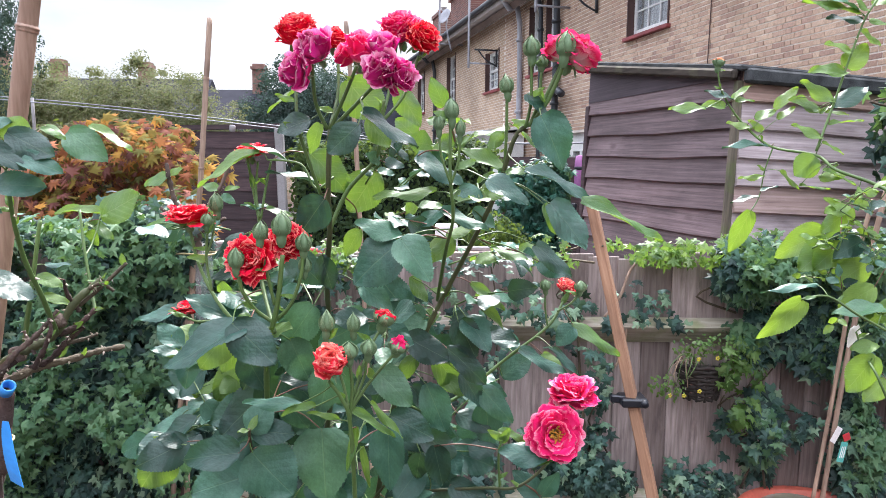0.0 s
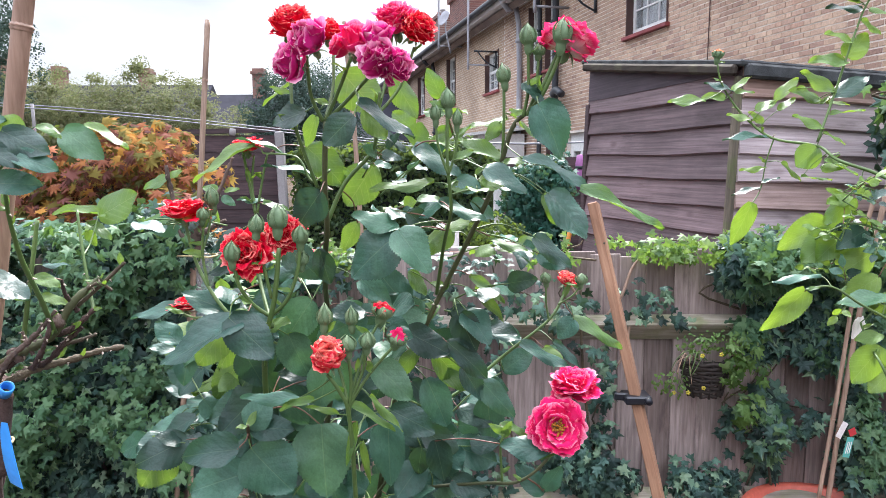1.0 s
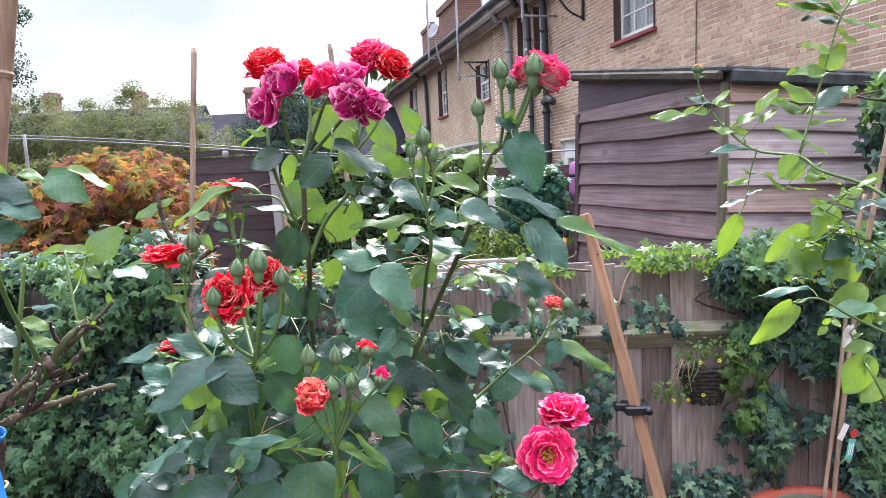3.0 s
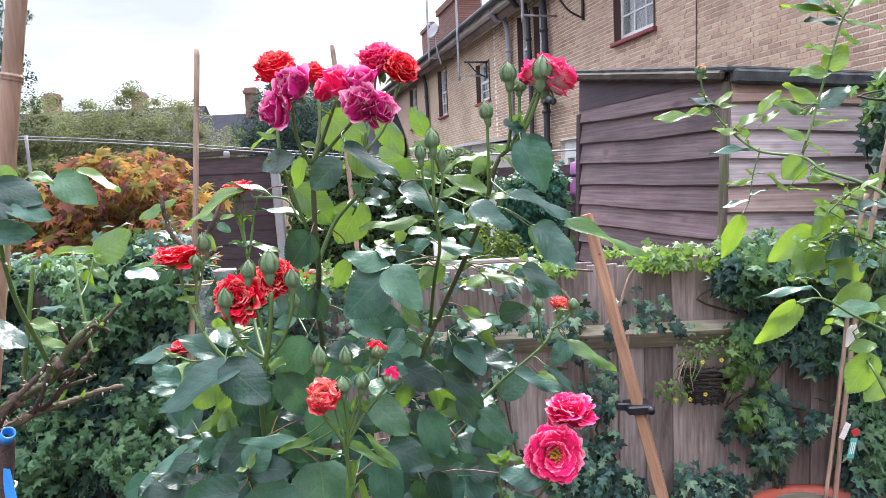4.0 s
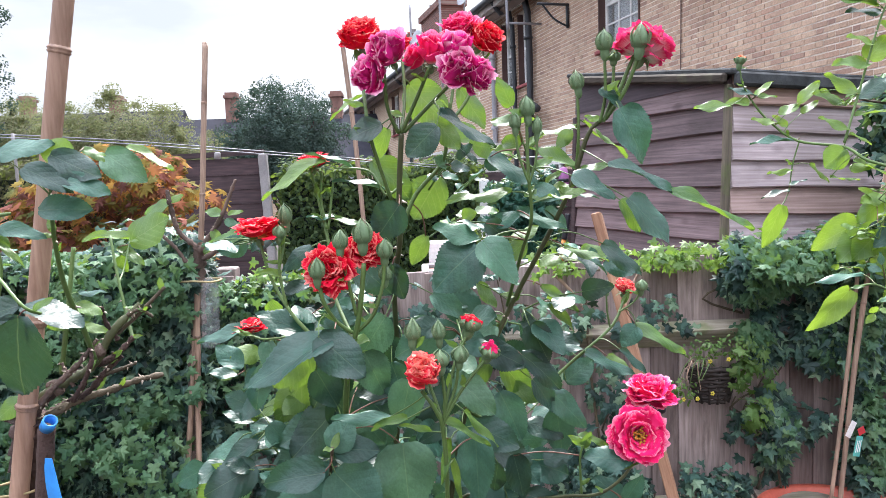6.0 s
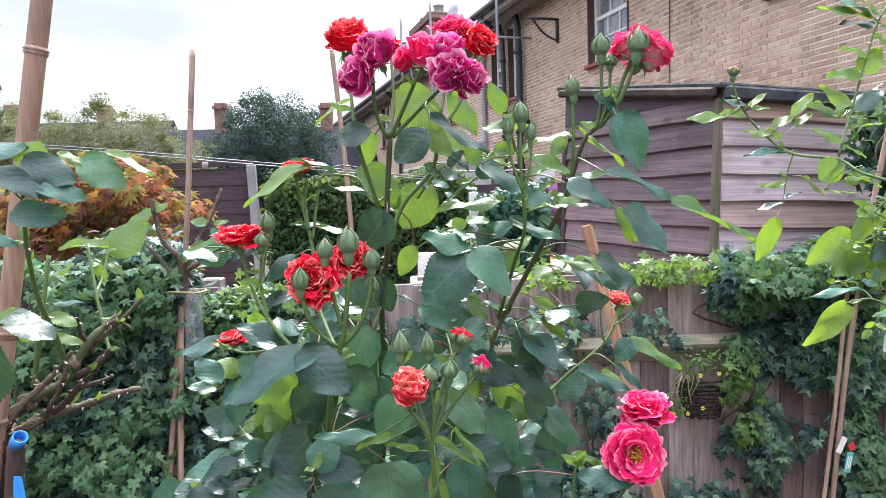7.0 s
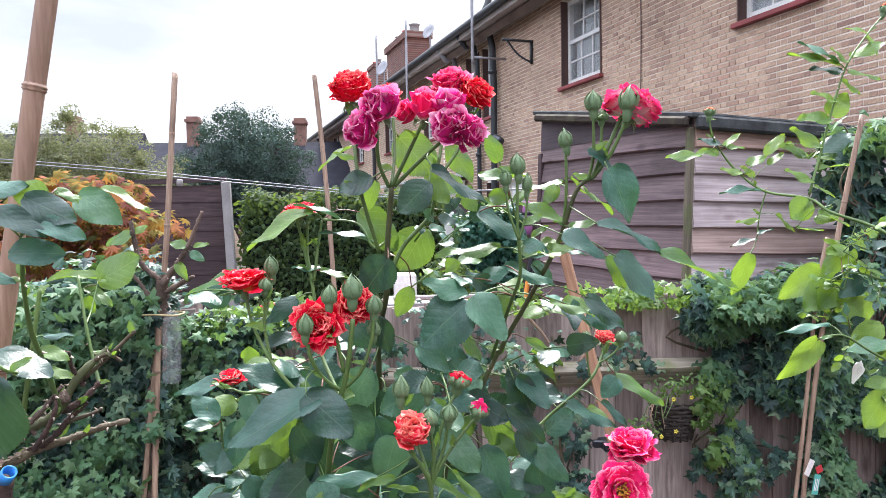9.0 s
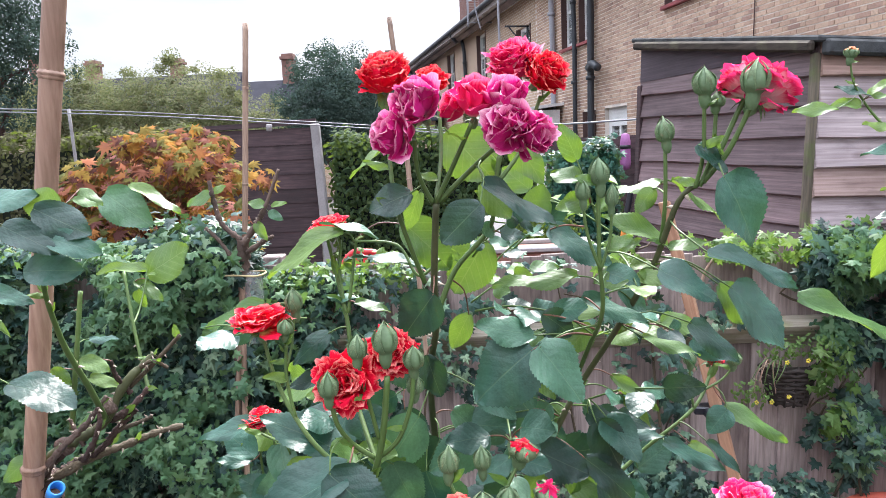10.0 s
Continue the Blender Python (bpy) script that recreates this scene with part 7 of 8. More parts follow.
leaf(left_rose, (-0.672, 1.304, 1.398), (-0.619, 1.292, 1.373), 0.4, 50, M_YOUNG)
leaf(left_rose, (-0.669, 1.304, 1.382), (-0.657, 1.305, 1.352), 0.6, 30, M_YOUNG)
leaf(left_rose, (-0.633, 0.924, 1.350), (-0.554, 0.921, 1.334), 0.72, 68, M_LEAF)
leaf(left_rose, (-0.465, 0.624, 1.387), (-0.475, 0.625, 1.313), 0.92, 10, M_LEAF)
leaf(left_rose, (-0.468, 0.634, 1.394), (-0.509, 0.624, 1.384), 0.6, 20, M_LEAF)
leaf(left_rose, (-0.751, 1.104, 1.177), (-0.786, 1.088, 1.155), 0.75, 15, M_YOUNG)
leaf(left_rose, (-0.657, 1.104, 1.325), (-0.611, 1.092, 1.310), 0.5, 40, M_YOUNG)
leaf(left_rose, (-0.714, 1.124, 1.305), (-0.689, 1.125, 1.280), 0.6, 30, M_YOUNG)
leaf(left_rose, (-0.666, 1.144, 1.228), (-0.696, 1.132, 1.216), 0.5, 40, M_YOUNG)
leaf(left_rose, (-0.671, 1.144, 1.285), (-0.621, 1.134, 1.275), 0.4, 45, M_YOUNG)
leaf(left_rose, (-0.645, 1.164, 1.192), (-0.659, 1.155, 1.175), 0.5, 30, M_YOUNG)
leaf(left_rose, (-0.691, 1.154, 1.158), (-0.717, 1.145, 1.157), 0.4, 40, M_YOUNG)
leaf(left_rose, (-0.690, 1.184, 1.332), (-0.637, 1.175, 1.336), 0.35, 60, M_LEAF)
leaf(left_rose, (-0.680, 0.954, 1.453), (-0.662, 0.958, 1.428), 0.5, 40, M_YOUNG)
leaf(left_rose, (-0.678, 0.954, 1.437), (-0.635, 0.939, 1.405), 0.2, 50, M_YOUNG)
# the tall thin rose against the shed
cane(right_rose, [(0.963, 1.150, 1.140), (0.886, 1.200, 1.378), (0.837, 1.260, 1.453), (0.811, 1.300, 1.482), (0.760, 1.340, 1.508), (0.745, 1.390, 1.537), (0.685, 1.450, 1.555), (0.642, 1.480, 1.597), (0.609, 1.490, 1.641), (0.587, 1.490, 1.680), (0.580, 1.490, 1.713)], 0.005, 0.002, M_CANE, "stem", 6)
cane(right_rose, [(0.743, 1.385, 1.545), (0.781, 1.400, 1.645), (0.811, 1.400, 1.750), (0.836, 1.400, 1.818), (0.887, 1.410, 1.882), (0.923, 1.410, 1.922)], 0.0035, 0.0018, M_CANE, "stem", 5)
cane(right_rose, [(0.804, 1.200, 1.362), (0.777, 1.220, 1.382), (0.748, 1.270, 1.391), (0.702, 1.300, 1.359)], 0.003, 0.002, M_CANE, "stem", 0)
cane(right_rose, [(0.769, 1.150, 1.230), (0.708, 1.150, 1.262), (0.660, 1.160, 1.292), (0.615, 1.160, 1.287)], 0.003, 0.002, M_CANE, "stem", 0)
cane(right_rose, [(0.687, 1.450, 1.553), (0.673, 1.450, 1.506), (0.660, 1.440, 1.452), (0.635, 1.420, 1.422)], 0.002, 0.0014, M_CANE, "stem", 0)
cane(right_rose, [(0.806, 1.140, 1.030), (0.751, 1.150, 1.151), (0.756, 1.200, 1.179), (0.749, 1.220, 1.217)], 0.0035, 0.002, M_CANE, "stem", 0)
bud(right_rose, (0.580, 1.490, 1.730), 0.0116, 0.0354, (0.1, -0.1, 1), M_PETAL_PEACH)
bud(right_rose, (0.925, 1.410, 1.931), 0.0103, 0.0354, (0.3, -0.2, 1), M_PETAL_PEACH)
leaf(right_rose, (0.548, 1.464, 1.633), (0.472, 1.469, 1.634), 0.4, 50, M_FRESH)
leaf(right_rose, (0.593, 1.474, 1.637), (0.547, 1.477, 1.648), 0.6, 40, M_FRESH)
leaf(right_rose, (0.614, 1.484, 1.654), (0.555, 1.490, 1.675), 0.45, 45, M_LEAF)
leaf(right_rose, (0.611, 1.484, 1.656), (0.643, 1.476, 1.687), 0.45, 40, M_FRESH)
leaf(right_rose, (0.616, 1.484, 1.652), (0.661, 1.489, 1.655), 0.4, 45, M_FRESH)
leaf(right_rose, (0.651, 1.474, 1.596), (0.599, 1.478, 1.606), 0.5, 40, M_FRESH)
leaf(right_rose, (0.656, 1.474, 1.615), (0.694, 1.461, 1.631), 0.7, 30, M_FRESH)
leaf(right_rose, (0.675, 1.474, 1.586), (0.646, 1.474, 1.613), 0.6, 35, M_FRESH)
leaf(right_rose, (0.692, 1.464, 1.634), (0.739, 1.466, 1.680), 0.42, 35, M_FRESH)
leaf(right_rose, (0.699, 1.464, 1.613), (0.734, 1.462, 1.639), 0.5, 35, M_FRESH)
leaf(right_rose, (0.726, 1.444, 1.656), (0.778, 1.438, 1.623), 0.6, 35, M_FRESH)
leaf(right_rose, (0.772, 1.444, 1.633), (0.710, 1.432, 1.655), 0.55, 35, M_FRESH)
leaf(right_rose, (0.765, 1.424, 1.622), (0.808, 1.414, 1.649), 0.3, 50, M_FRESH)
leaf(right_rose, (0.777, 1.424, 1.624), (0.818, 1.411, 1.623), 0.4, 40, M_FRESH)
leaf(right_rose, (0.675, 1.454, 1.556), (0.579, 1.437, 1.558), 0.25, 50, M_LEAF)
leaf(right_rose, (0.744, 1.384, 1.532), (0.699, 1.380, 1.498), 0.9, 15, M_FRESH)
leaf(right_rose, (0.741, 1.364, 1.491), (0.788, 1.352, 1.504), 0.5, 40, M_FRESH)
leaf(right_rose, (0.683, 1.404, 1.506), (0.724, 1.405, 1.467), 0.4, 40, M_FRESH)
leaf(right_rose, (0.741, 1.354, 1.509), (0.798, 1.336, 1.481), 0.4, 45, M_FRESH)
leaf(right_rose, (0.713, 1.384, 1.477), (0.777, 1.388, 1.469), 0.25, 50, M_FRESH)
leaf(right_rose, (0.672, 1.444, 1.494), (0.615, 1.442, 1.489), 0.25, 55, M_FRESH)
leaf(right_rose, (0.652, 1.424, 1.452), (0.596, 1.428, 1.442), 0.4, 55, M_LEAF)
leaf(right_rose, (0.659, 1.434, 1.463), (0.697, 1.437, 1.476), 0.3, 55, M_LEAF)
leaf(right_rose, (0.632, 1.414, 1.424), (0.596, 1.417, 1.336), 0.42, 15, M_FRESH)
leaf(right_rose, (0.746, 1.344, 1.387), (0.659, 1.339, 1.344), 0.6, 20, M_FRESH)
leaf(right_rose, (0.768, 1.304, 1.440), (0.712, 1.285, 1.428), 0.5, 45, M_FRESH)
leaf(right_rose, (0.773, 1.304, 1.432), (0.718, 1.304, 1.393), 0.6, 35, M_FRESH)
leaf(right_rose, (0.758, 1.314, 1.377), (0.680, 1.299, 1.318), 0.6, 20, M_FRESH)
leaf(right_rose, (0.767, 1.294, 1.382), (0.701, 1.282, 1.326), 0.7, 20, M_FRESH)
leaf(right_rose, (0.665, 1.204, 1.306), (0.567, 1.202, 1.305), 0.22, 60, M_LEAF)
leaf(right_rose, (0.624, 1.174, 1.284), (0.555, 1.168, 1.214), 0.44, 12, M_FRESH)
leaf(right_rose, (0.781, 1.254, 1.338), (0.722, 1.245, 1.299), 0.7, 25, M_FRESH)
leaf(right_rose, (0.815, 1.304, 1.430), (0.773, 1.308, 1.453), 0.6, 35, M_FRESH)
leaf(right_rose, (0.767, 1.204, 1.302), (0.703, 1.200, 1.264), 0.6, 25, M_FRESH)
leaf(right_rose, (0.757, 1.304, 1.420), (0.726, 1.294, 1.458), 0.5, 40, M_FRESH)
leaf(right_rose, (0.769, 1.254, 1.380), (0.713, 1.241, 1.352), 0.6, 30, M_LEAF)
leaf(right_rose, (0.816, 1.404, 1.821), (0.734, 1.407, 1.866), 0.42, 50, M_LEAF)
leaf(right_rose, (0.820, 1.404, 1.814), (0.705, 1.397, 1.840), 0.28, 50, M_FRESH)
leaf(right_rose, (0.829, 1.404, 1.803), (0.759, 1.405, 1.812), 0.5, 40, M_LEAF)
leaf(right_rose, (0.845, 1.404, 1.831), (0.918, 1.394, 1.868), 0.42, 40, M_FRESH)
leaf(right_rose, (0.839, 1.404, 1.803), (0.906, 1.390, 1.793), 0.4, 45, M_FRESH)
leaf(right_rose, (0.826, 1.404, 1.784), (0.863, 1.398, 1.752), 0.6, 30, M_FRESH)
leaf(right_rose, (0.802, 1.404, 1.710), (0.843, 1.405, 1.761), 0.7, 20, M_FRESH)
leaf(right_rose, (0.804, 1.404, 1.702), (0.725, 1.389, 1.708), 0.5, 35, M_FRESH)
leaf(right_rose, (0.784, 1.404, 1.643), (0.713, 1.405, 1.684), 0.5, 40, M_FRESH)
leaf(right_rose, (0.767, 1.394, 1.598), (0.841, 1.398, 1.609), 0.35, 50, M_FRESH)
leaf(right_rose, (0.759, 1.394, 1.572), (0.701, 1.395, 1.603), 0.6, 35, M_FRESH)
leaf(right_rose, (0.780, 1.404, 1.634), (0.849, 1.406, 1.678), 0.5, 40, M_LEAF)
leaf(right_rose, (0.839, 1.404, 1.821), (0.788, 1.385, 1.845), 0.6, 35, M_FRESH)
leaf(right_rose, (0.883, 1.414, 1.876), (0.919, 1.411, 1.844), 0.6, 30, M_FRESH)
leaf(right_rose, (0.889, 1.414, 1.883), (0.847, 1.417, 1.901), 0.5, 40, M_FRESH)
leaf(right_rose, (0.812, 1.404, 1.739), (0.752, 1.386, 1.760), 0.5, 40, M_FRESH)
leaf(right_rose, (0.752, 1.384, 1.562), (0.793, 1.372, 1.543), 0.4, 40, M_FRESH)
leaf(right_rose, (0.766, 1.184, 1.182), (0.709, 1.172, 1.123), 0.66, 12, M_FRESH)
leaf(right_rose, (0.768, 1.184, 1.202), (0.716, 1.178, 1.196), 0.5, 40, M_FRESH)
leaf(right_rose, (0.772, 1.184, 1.268), (0.680, 1.176, 1.263), 0.4, 50, M_LEAF)
leaf(right_rose, (0.789, 1.184, 1.140), (0.744, 1.177, 1.103), 0.6, 25, M_FRESH)
leaf(right_rose, (0.820, 1.204, 1.278), (0.765, 1.204, 1.239), 0.6, 30, M_FRESH)
FILL = random.Random(41)
high = CANES[right_rose][0]
cane(right_rose, [(1.15, 1.2, -0.26), (1.16, 1.19, 0.4), (1.13, 1.17, 0.8), high], 0.007, 0.005, M_OLD_CANE, "stem", 6)
for i in range(11):
    z = 1.05 + 0.07 * i + FILL.uniform(-0.03, 0.03)
    p = (1.06 + FILL.uniform(-0.04, 0.06), 1.25 + FILL.uniform(-0.05, 0.08), z)
    spray(right_rose, p, (FILL.uniform(-1, 0.5), FILL.uniform(-0.6, 0.6), FILL.uniform(0, 0.5)), M_FRESH, FILL.uniform(0.04, 0.055))
# small compound leaves that crowd its lower stems
for x, z in ((0.73, 1.45), (0.774, 1.406), (0.709, 1.425), (0.764, 1.342), (0.72, 1.355), (0.784, 1.455), (0.791, 1.362), (0.753, 1.299), (0.732, 1.273), (0.781, 1.254)):
    p = (x + FILL.uniform(-0.01, 0.01), 1.28 + FILL.uniform(-0.06, 0.06), z + FILL.uniform(-0.01, 0.01))
    for k in range(2):
        spray(right_rose, p, (FILL.uniform(-1, 0.8), FILL.uniform(-0.7, 0.1), FILL.uniform(-0.4, 0.6)), M_FRESH if FILL.random() < 0.65 else M_LEAF, FILL.uniform(0.022, 0.034))
# knuckles where the cut-back rose was pruned
for at, r in (((-0.639, 1.13, 1.246), 0.012), ((-0.705, 1.12, 1.19), 0.013)):
    bm = bmesh.new()
    bmesh.ops.create_icosphere(bm, subdivisions=3, radius=r)
    for v in bm.verts:
        v.co *= 1 + 0.35 * noise.noise(v.co * 90.0) + 0.15 * noise.noise(v.co * 260.0)
    part("knuckle", bm, M_GNARL, left_rose, "gnarled pruning knuckle", at=Matrix.Translation(at))
# tiny new shoots at the nodes of the canes
for bush, count in ((rose_bush, 90), (right_rose, 30), (left_rose, 26)):
    joints = [p for p in CANES[bush] if p.z > 0.85]
    for i in range(count):
        p = FILL.choice(joints)
        d = Vector((FILL.uniform(-1, 1), FILL.uniform(-0.8, 0.3), FILL.uniform(0.1, 0.9))).normalized()
        leaf(bush, p, p + d * FILL.uniform(0.012, 0.026), FILL.uniform(0.28, 0.5), FILL.uniform(10, 60), M_YOUNG)
# ---- ivy on the fence ----
IV = np.random.default_rng(14)


def ivy_sheet(name, label, boxes, leaf, material, holes=0.3, spread=0.55):
    """Ivy that hangs on the fence: x0, x1, z0, z1, y front, y back, count for each stretch, with holes and tufts."""
    ob = thing(name, (boxes[0][0], FENCE_Y - 0.05, boxes[0][2]), label, "ivy", kind="stuff")
    pts, nor = [], []
    for x0, x1, z0, z1, yf, yb, count in boxes:
        n = int(count * 1.43)
        p = np.stack([IV.uniform(x0, x1, n), np.zeros(n), IV.uniform(z0, z1, n)], 1)
        h = np.array([noise.noise(Vector((q[0] * 3.1, q[2] * 3.1, 3.0))) for q in p])
        keep = h > np.quantile(h, holes)
        p, h = p[keep], h[keep]
        p[:, 1] = yf + (yb - yf) * IV.random(len(p)) ** 1.6 - 0.24 * np.maximum(h, 0) + 0.13 * np.clip((z1 - p[:, 2]) / 1.2, 0, 1)
        top = IV.random(len(p)) < 0.13
        p[top, 2] = z1 + IV.normal(0, 0.025, top.sum()) + 0.06 * h[top]
        p[top, 1] = IV.uniform(yf, yb, top.sum())
        m = np.tile(np.array((0, -1.0, 0.45)), (len(p), 1))
        m[top] = (0, -0.4, 1)
        pts.append(p)
        nor.append(m)
    p, m = np.concatenate(pts), np.concatenate(nor)
    leaf_cloud("leaves", "ivy", p, m, IV.uniform(leaf * 0.55, leaf * 1.25, len(p)), material, ob, IV, droop=0.9, spread=spread)
    bm = bmesh.new()
    for i in range(10):
        x0, x1, z0, z1, yf, yb, _ = boxes[i % len(boxes)]
        x = IV.uniform(x0, x1)
        zig = [(x + IV.normal(0, 0.05), FENCE_Y - 0.025, z0 + (z1 - z0) * k / 4) for k in range(5)]
        tube(bm, zig, 0.006, 0.003, sides=5, steps=3)
    part("runners", bm, M_TWIG, ob, at=Matrix(), kind="stuff")
    return ob


ivy_sheet("ivy", "dense dark green ivy that covers the fence", [(-2.9, -0.98, -0.2, 1.22, 2.70, 3.0, 14000), (-1.0, -0.55, -0.1, 1.10, 2.9, 3.02, 900), (-1.35, -1.0, 1.1, 1.34, 2.68, 2.95, 500)], 0.053, M_IVY, holes=0.02, spread=0.8)
ivy_sheet("ivy", "dense dark green ivy that hangs over the fence", [(1.2, 1.62, 0.88, 1.17, 2.93, 3.02, 900), (1.36, 1.62, 0.66, 0.9, 2.95, 3.02, 300), (1.55, 2.9, 0.62, 1.19, 2.86, 3.02, 3500), (1.76, 2.9, 0.08, 0.66, 2.88, 3.02, 3400), (1.38, 1.52, 0.06, 0.70, 2.98, 3.03, 230)], 0.062, M_IVY)
ivy_sheet("ivy", "thin strands of ivy on bare fence boards", [(-0.55, 0.3, 0.2, 1.1, 2.93, 3.02, 520), (0.3, 1.3, 0.82, 0.98, 2.95, 3.02, 110), (0.72, 1.3, -0.12, 0.16, 2.93, 3.02, 420), (0.45, 0.75, -0.2, 0.3, 2.93, 3.02, 260), (0.45, 0.75, 0.05, 0.7, 2.95, 3.02, 190), (-0.5, 0.5, -0.2, 0.3, 2.95, 3.02, 250), (1.22, 1.34, 0.3, 0.5, 2.95, 3.0, 24), (1.58, 1.66, 0.28, 0.44, 2.95, 3.0, 40)], 0.05, M_IVY)
ivy_sheet("ivy", "bright young ivy along the fence top", [(0.18, 1.35, 1.10, 1.19, 2.93, 3.14, 460), (1.3, 2.5, 1.13, 1.21, 2.8, 3.1, 420), (-0.9, 0.2, 1.05, 1.16, 2.93, 3.12, 260), (-2.8, -1.0, 1.14, 1.27, 2.75, 3.0, 330)], 0.040, M_IVY_LIGHT, holes=0.45, spread=0.9)
ivy_sheet("ivy", "mid-green tufts of ivy that stand out from the fence", [(-2.9, -1.0, 0.62, 1.26, 2.60, 2.78, 2300), (-2.9, -1.0, 0.1, 0.7, 2.62, 2.80, 1500), (-1.0, -0.6, 0.4, 1.1, 2.80, 2.92, 180)], 0.05, M_IVY_MID, holes=0.40, spread=0.95)
ivy_sheet("ivy", "mid-green ivy that spills over the fence top", [(1.5, 2.9, 0.62, 1.2, 2.84, 2.95, 2700), (1.26, 1.6, 0.76, 1.14, 2.88, 2.96, 620), (1.25, 2.9, 1.08, 1.2, 2.74, 2.9, 520), (1.38, 1.5, 0.2, 0.7, 2.94, 3.0, 40), (1.78, 2.9, 0.14, 0.6, 2.84, 2.95, 1800)], 0.048, M_IVY_MID, holes=0.42, spread=0.95)
ivy_sheet("ivy", "tall column of large-leaved ivy over the shed corner", [(2.16, 3.1, 1.0, 1.84, 2.95, 3.3, 2100), (2.04, 2.3, 1.5, 1.84, 3.0, 3.3, 360), (2.10, 2.3, 1.1, 1.5, 3.0, 3.3, 260)], 0.085, M_IVY)
ivy_sheet("ivy", "mid-green ivy leaves on top of the column", [(1.98, 2.9, 1.78, 1.90, 2.9, 3.35, 240)], 0.08, M_IVY_MID)

# ---- canes, stake, basket, pot ----
def bamboo(name, line, r, label, material, nodes, parent=None):
    ob = thing(name, line[-1], label, "cane", "bamboo canes that hold up the roses")
    bm = bmesh.new()
    pts = tube(bm, line, r * 1.02, r * 0.96, sides=12, steps=8)
    part("shaft", bm, material, ob, at=Matrix())
    for t in nodes:
        i = min(len(pts) - 2, int(t * len(pts)))
        d = (pts[i + 1] - pts[i]).normalized()
        b = bmesh.new()
        lathe(b, [(r * 0.98, -r * 0.5), (r * 1.1, -r * 0.3), (r * 1.22, -r * 0.12), (r * 1.06, 0), (r * 1.18, r * 0.14), (r * 1.0, r * 0.4)], 12)
        part("node", b, material, ob, at=Matrix.Translation(pts[i]) @ d.to_track_quat("Z", "Y").to_matrix().to_4x4())
    return ob


bamboo("bamboo_cane", [(-0.572, 1.09, 2.1), (-0.641, 1.09, 1.71), (-0.712, 1.09, 1.3), (-0.767, 1.09, 0.99), (-0.98, 1.09, -0.25)], 0.0145, "thick tan bamboo cane beside the cut-back rose", M_BAMBOO, (0.245, 0.5, 0.66, 0.8))
bamboo("bamboo_cane", [(-0.908, 2.75, 2.078), (-0.93, 2.73, 1.75), (-0.965, 2.71, 1.3), (-1.06, 2.7, 0.51), (-1.14, 2.7, -0.25)], 0.0105, "grey-brown bamboo cane tied to an old rose", M_BAMBOO_GREY, (0.2, 0.42, 0.6))
bamboo("bamboo_cane", [(-0.985, 2.70, 1.22), (-1.0, 2.70, 0.9), (-1.02, 2.69, 0.5), (-1.06, 2.69, -0.25)], 0.011, "thin bamboo cane in a bundle", M_BAMBOO_GREY, (0.3, 0.55))
bamboo("bamboo_cane", [(-0.395, 2.85, 2.09), (-0.36, 2.82, 1.7), (-0.34, 2.8, 1.37), (-0.3, 2.8, 0.5), (-0.27, 2.8, -0.25)], 0.0095, "slender bamboo cane behind the rose", M_BAMBOO_GREY, (0.2, 0.45))
bamboo("bamboo_cane", [(1.71, 2.74, 1.4), (1.67, 2.75, 1.15), (1.615, 2.75, 0.6), (1.56, 2.75, 0.13), (1.545, 2.76, -0.07)], 0.0085, "thin bamboo cane in the red pot", M_BAMBOO_GREY, (0.3, 0.55, 0.75))
bamboo("bamboo_cane", [(1.83, 2.7, 1.90), (1.74, 2.72, 1.4), (1.66, 2.74, 0.8), (1.60, 2.75, 0.13), (1.59, 2.75, -0.07)], 0.0105, "tall bamboo cane in the red pot", M_BAMBOO_GREY, (0.2, 0.45, 0.62, 0.8))

# the old pruned rose on the left cane, with a cut plastic bottle tied to it
old_rose = thing("rose_stump", (-1.0, 2.72, -0.25), "old pruned rose stump with a few leaves, tied to canes", "rose bush")
CANES[old_rose] = []
cane(old_rose, [(-1.075, 2.76, 0.3), (-1.06, 2.755, 0.5), (-1.04, 2.76, 0.7), (-1.03, 2.75, 0.85), (-1.0, 2.74, 1.0), (-0.985, 2.72, 1.15), (-0.965, 2.69, 1.3)], 0.027, 0.026, M_GNARL, "trunk", 5)
cane(old_rose, [(-0.96, 2.68, 1.28), (-0.90, 2.67, 1.36), (-0.86, 2.66, 1.42), (-0.80, 2.65, 1.55)], 0.012, 0.007, M_GNARL, "branch", 9)
cane(old_rose, [(-0.97, 2.68, 1.3), (-1.03, 2.67, 1.36), (-1.05, 2.66, 1.45), (-1.06, 2.66, 1.52)], 0.012, 0.008, M_GNARL, "branch", 8)
cane(old_rose, [(-0.95, 2.68, 1.25), (-0.88, 2.67, 1.29), (-0.84, 2.66, 1.31)], 0.010, 0.007, M_GNARL, "branch", 6)
cane(old_rose, [(-0.99, 2.68, 1.2), (-1.04, 2.67, 1.29), (-1.09, 2.66, 1.35)], 0.009, 0.006, M_GNARL, "branch", 6)
leaf(old_rose, (-1.05, 2.66, 1.47), (-1.15, 2.65, 1.44), 0.6, 30, M_YOUNG)
leaf(old_rose, (-1.05, 2.66, 1.48), (-1.0, 2.65, 1.5), 0.7, 35, M_YOUNG)
leaf(old_rose, (-0.86, 2.66, 1.42), (-0.92, 2.65, 1.44), 0.7, 25, M_YOUNG)
leaf(old_rose, (-0.85, 2.66, 1.40), (-0.80, 2.65, 1.37), 0.6, 25, M_LEAF)
leaf(old_rose, (-0.84, 2.66, 1.42), (-0.78, 2.65, 1.43), 0.5, 30, M_YOUNG)
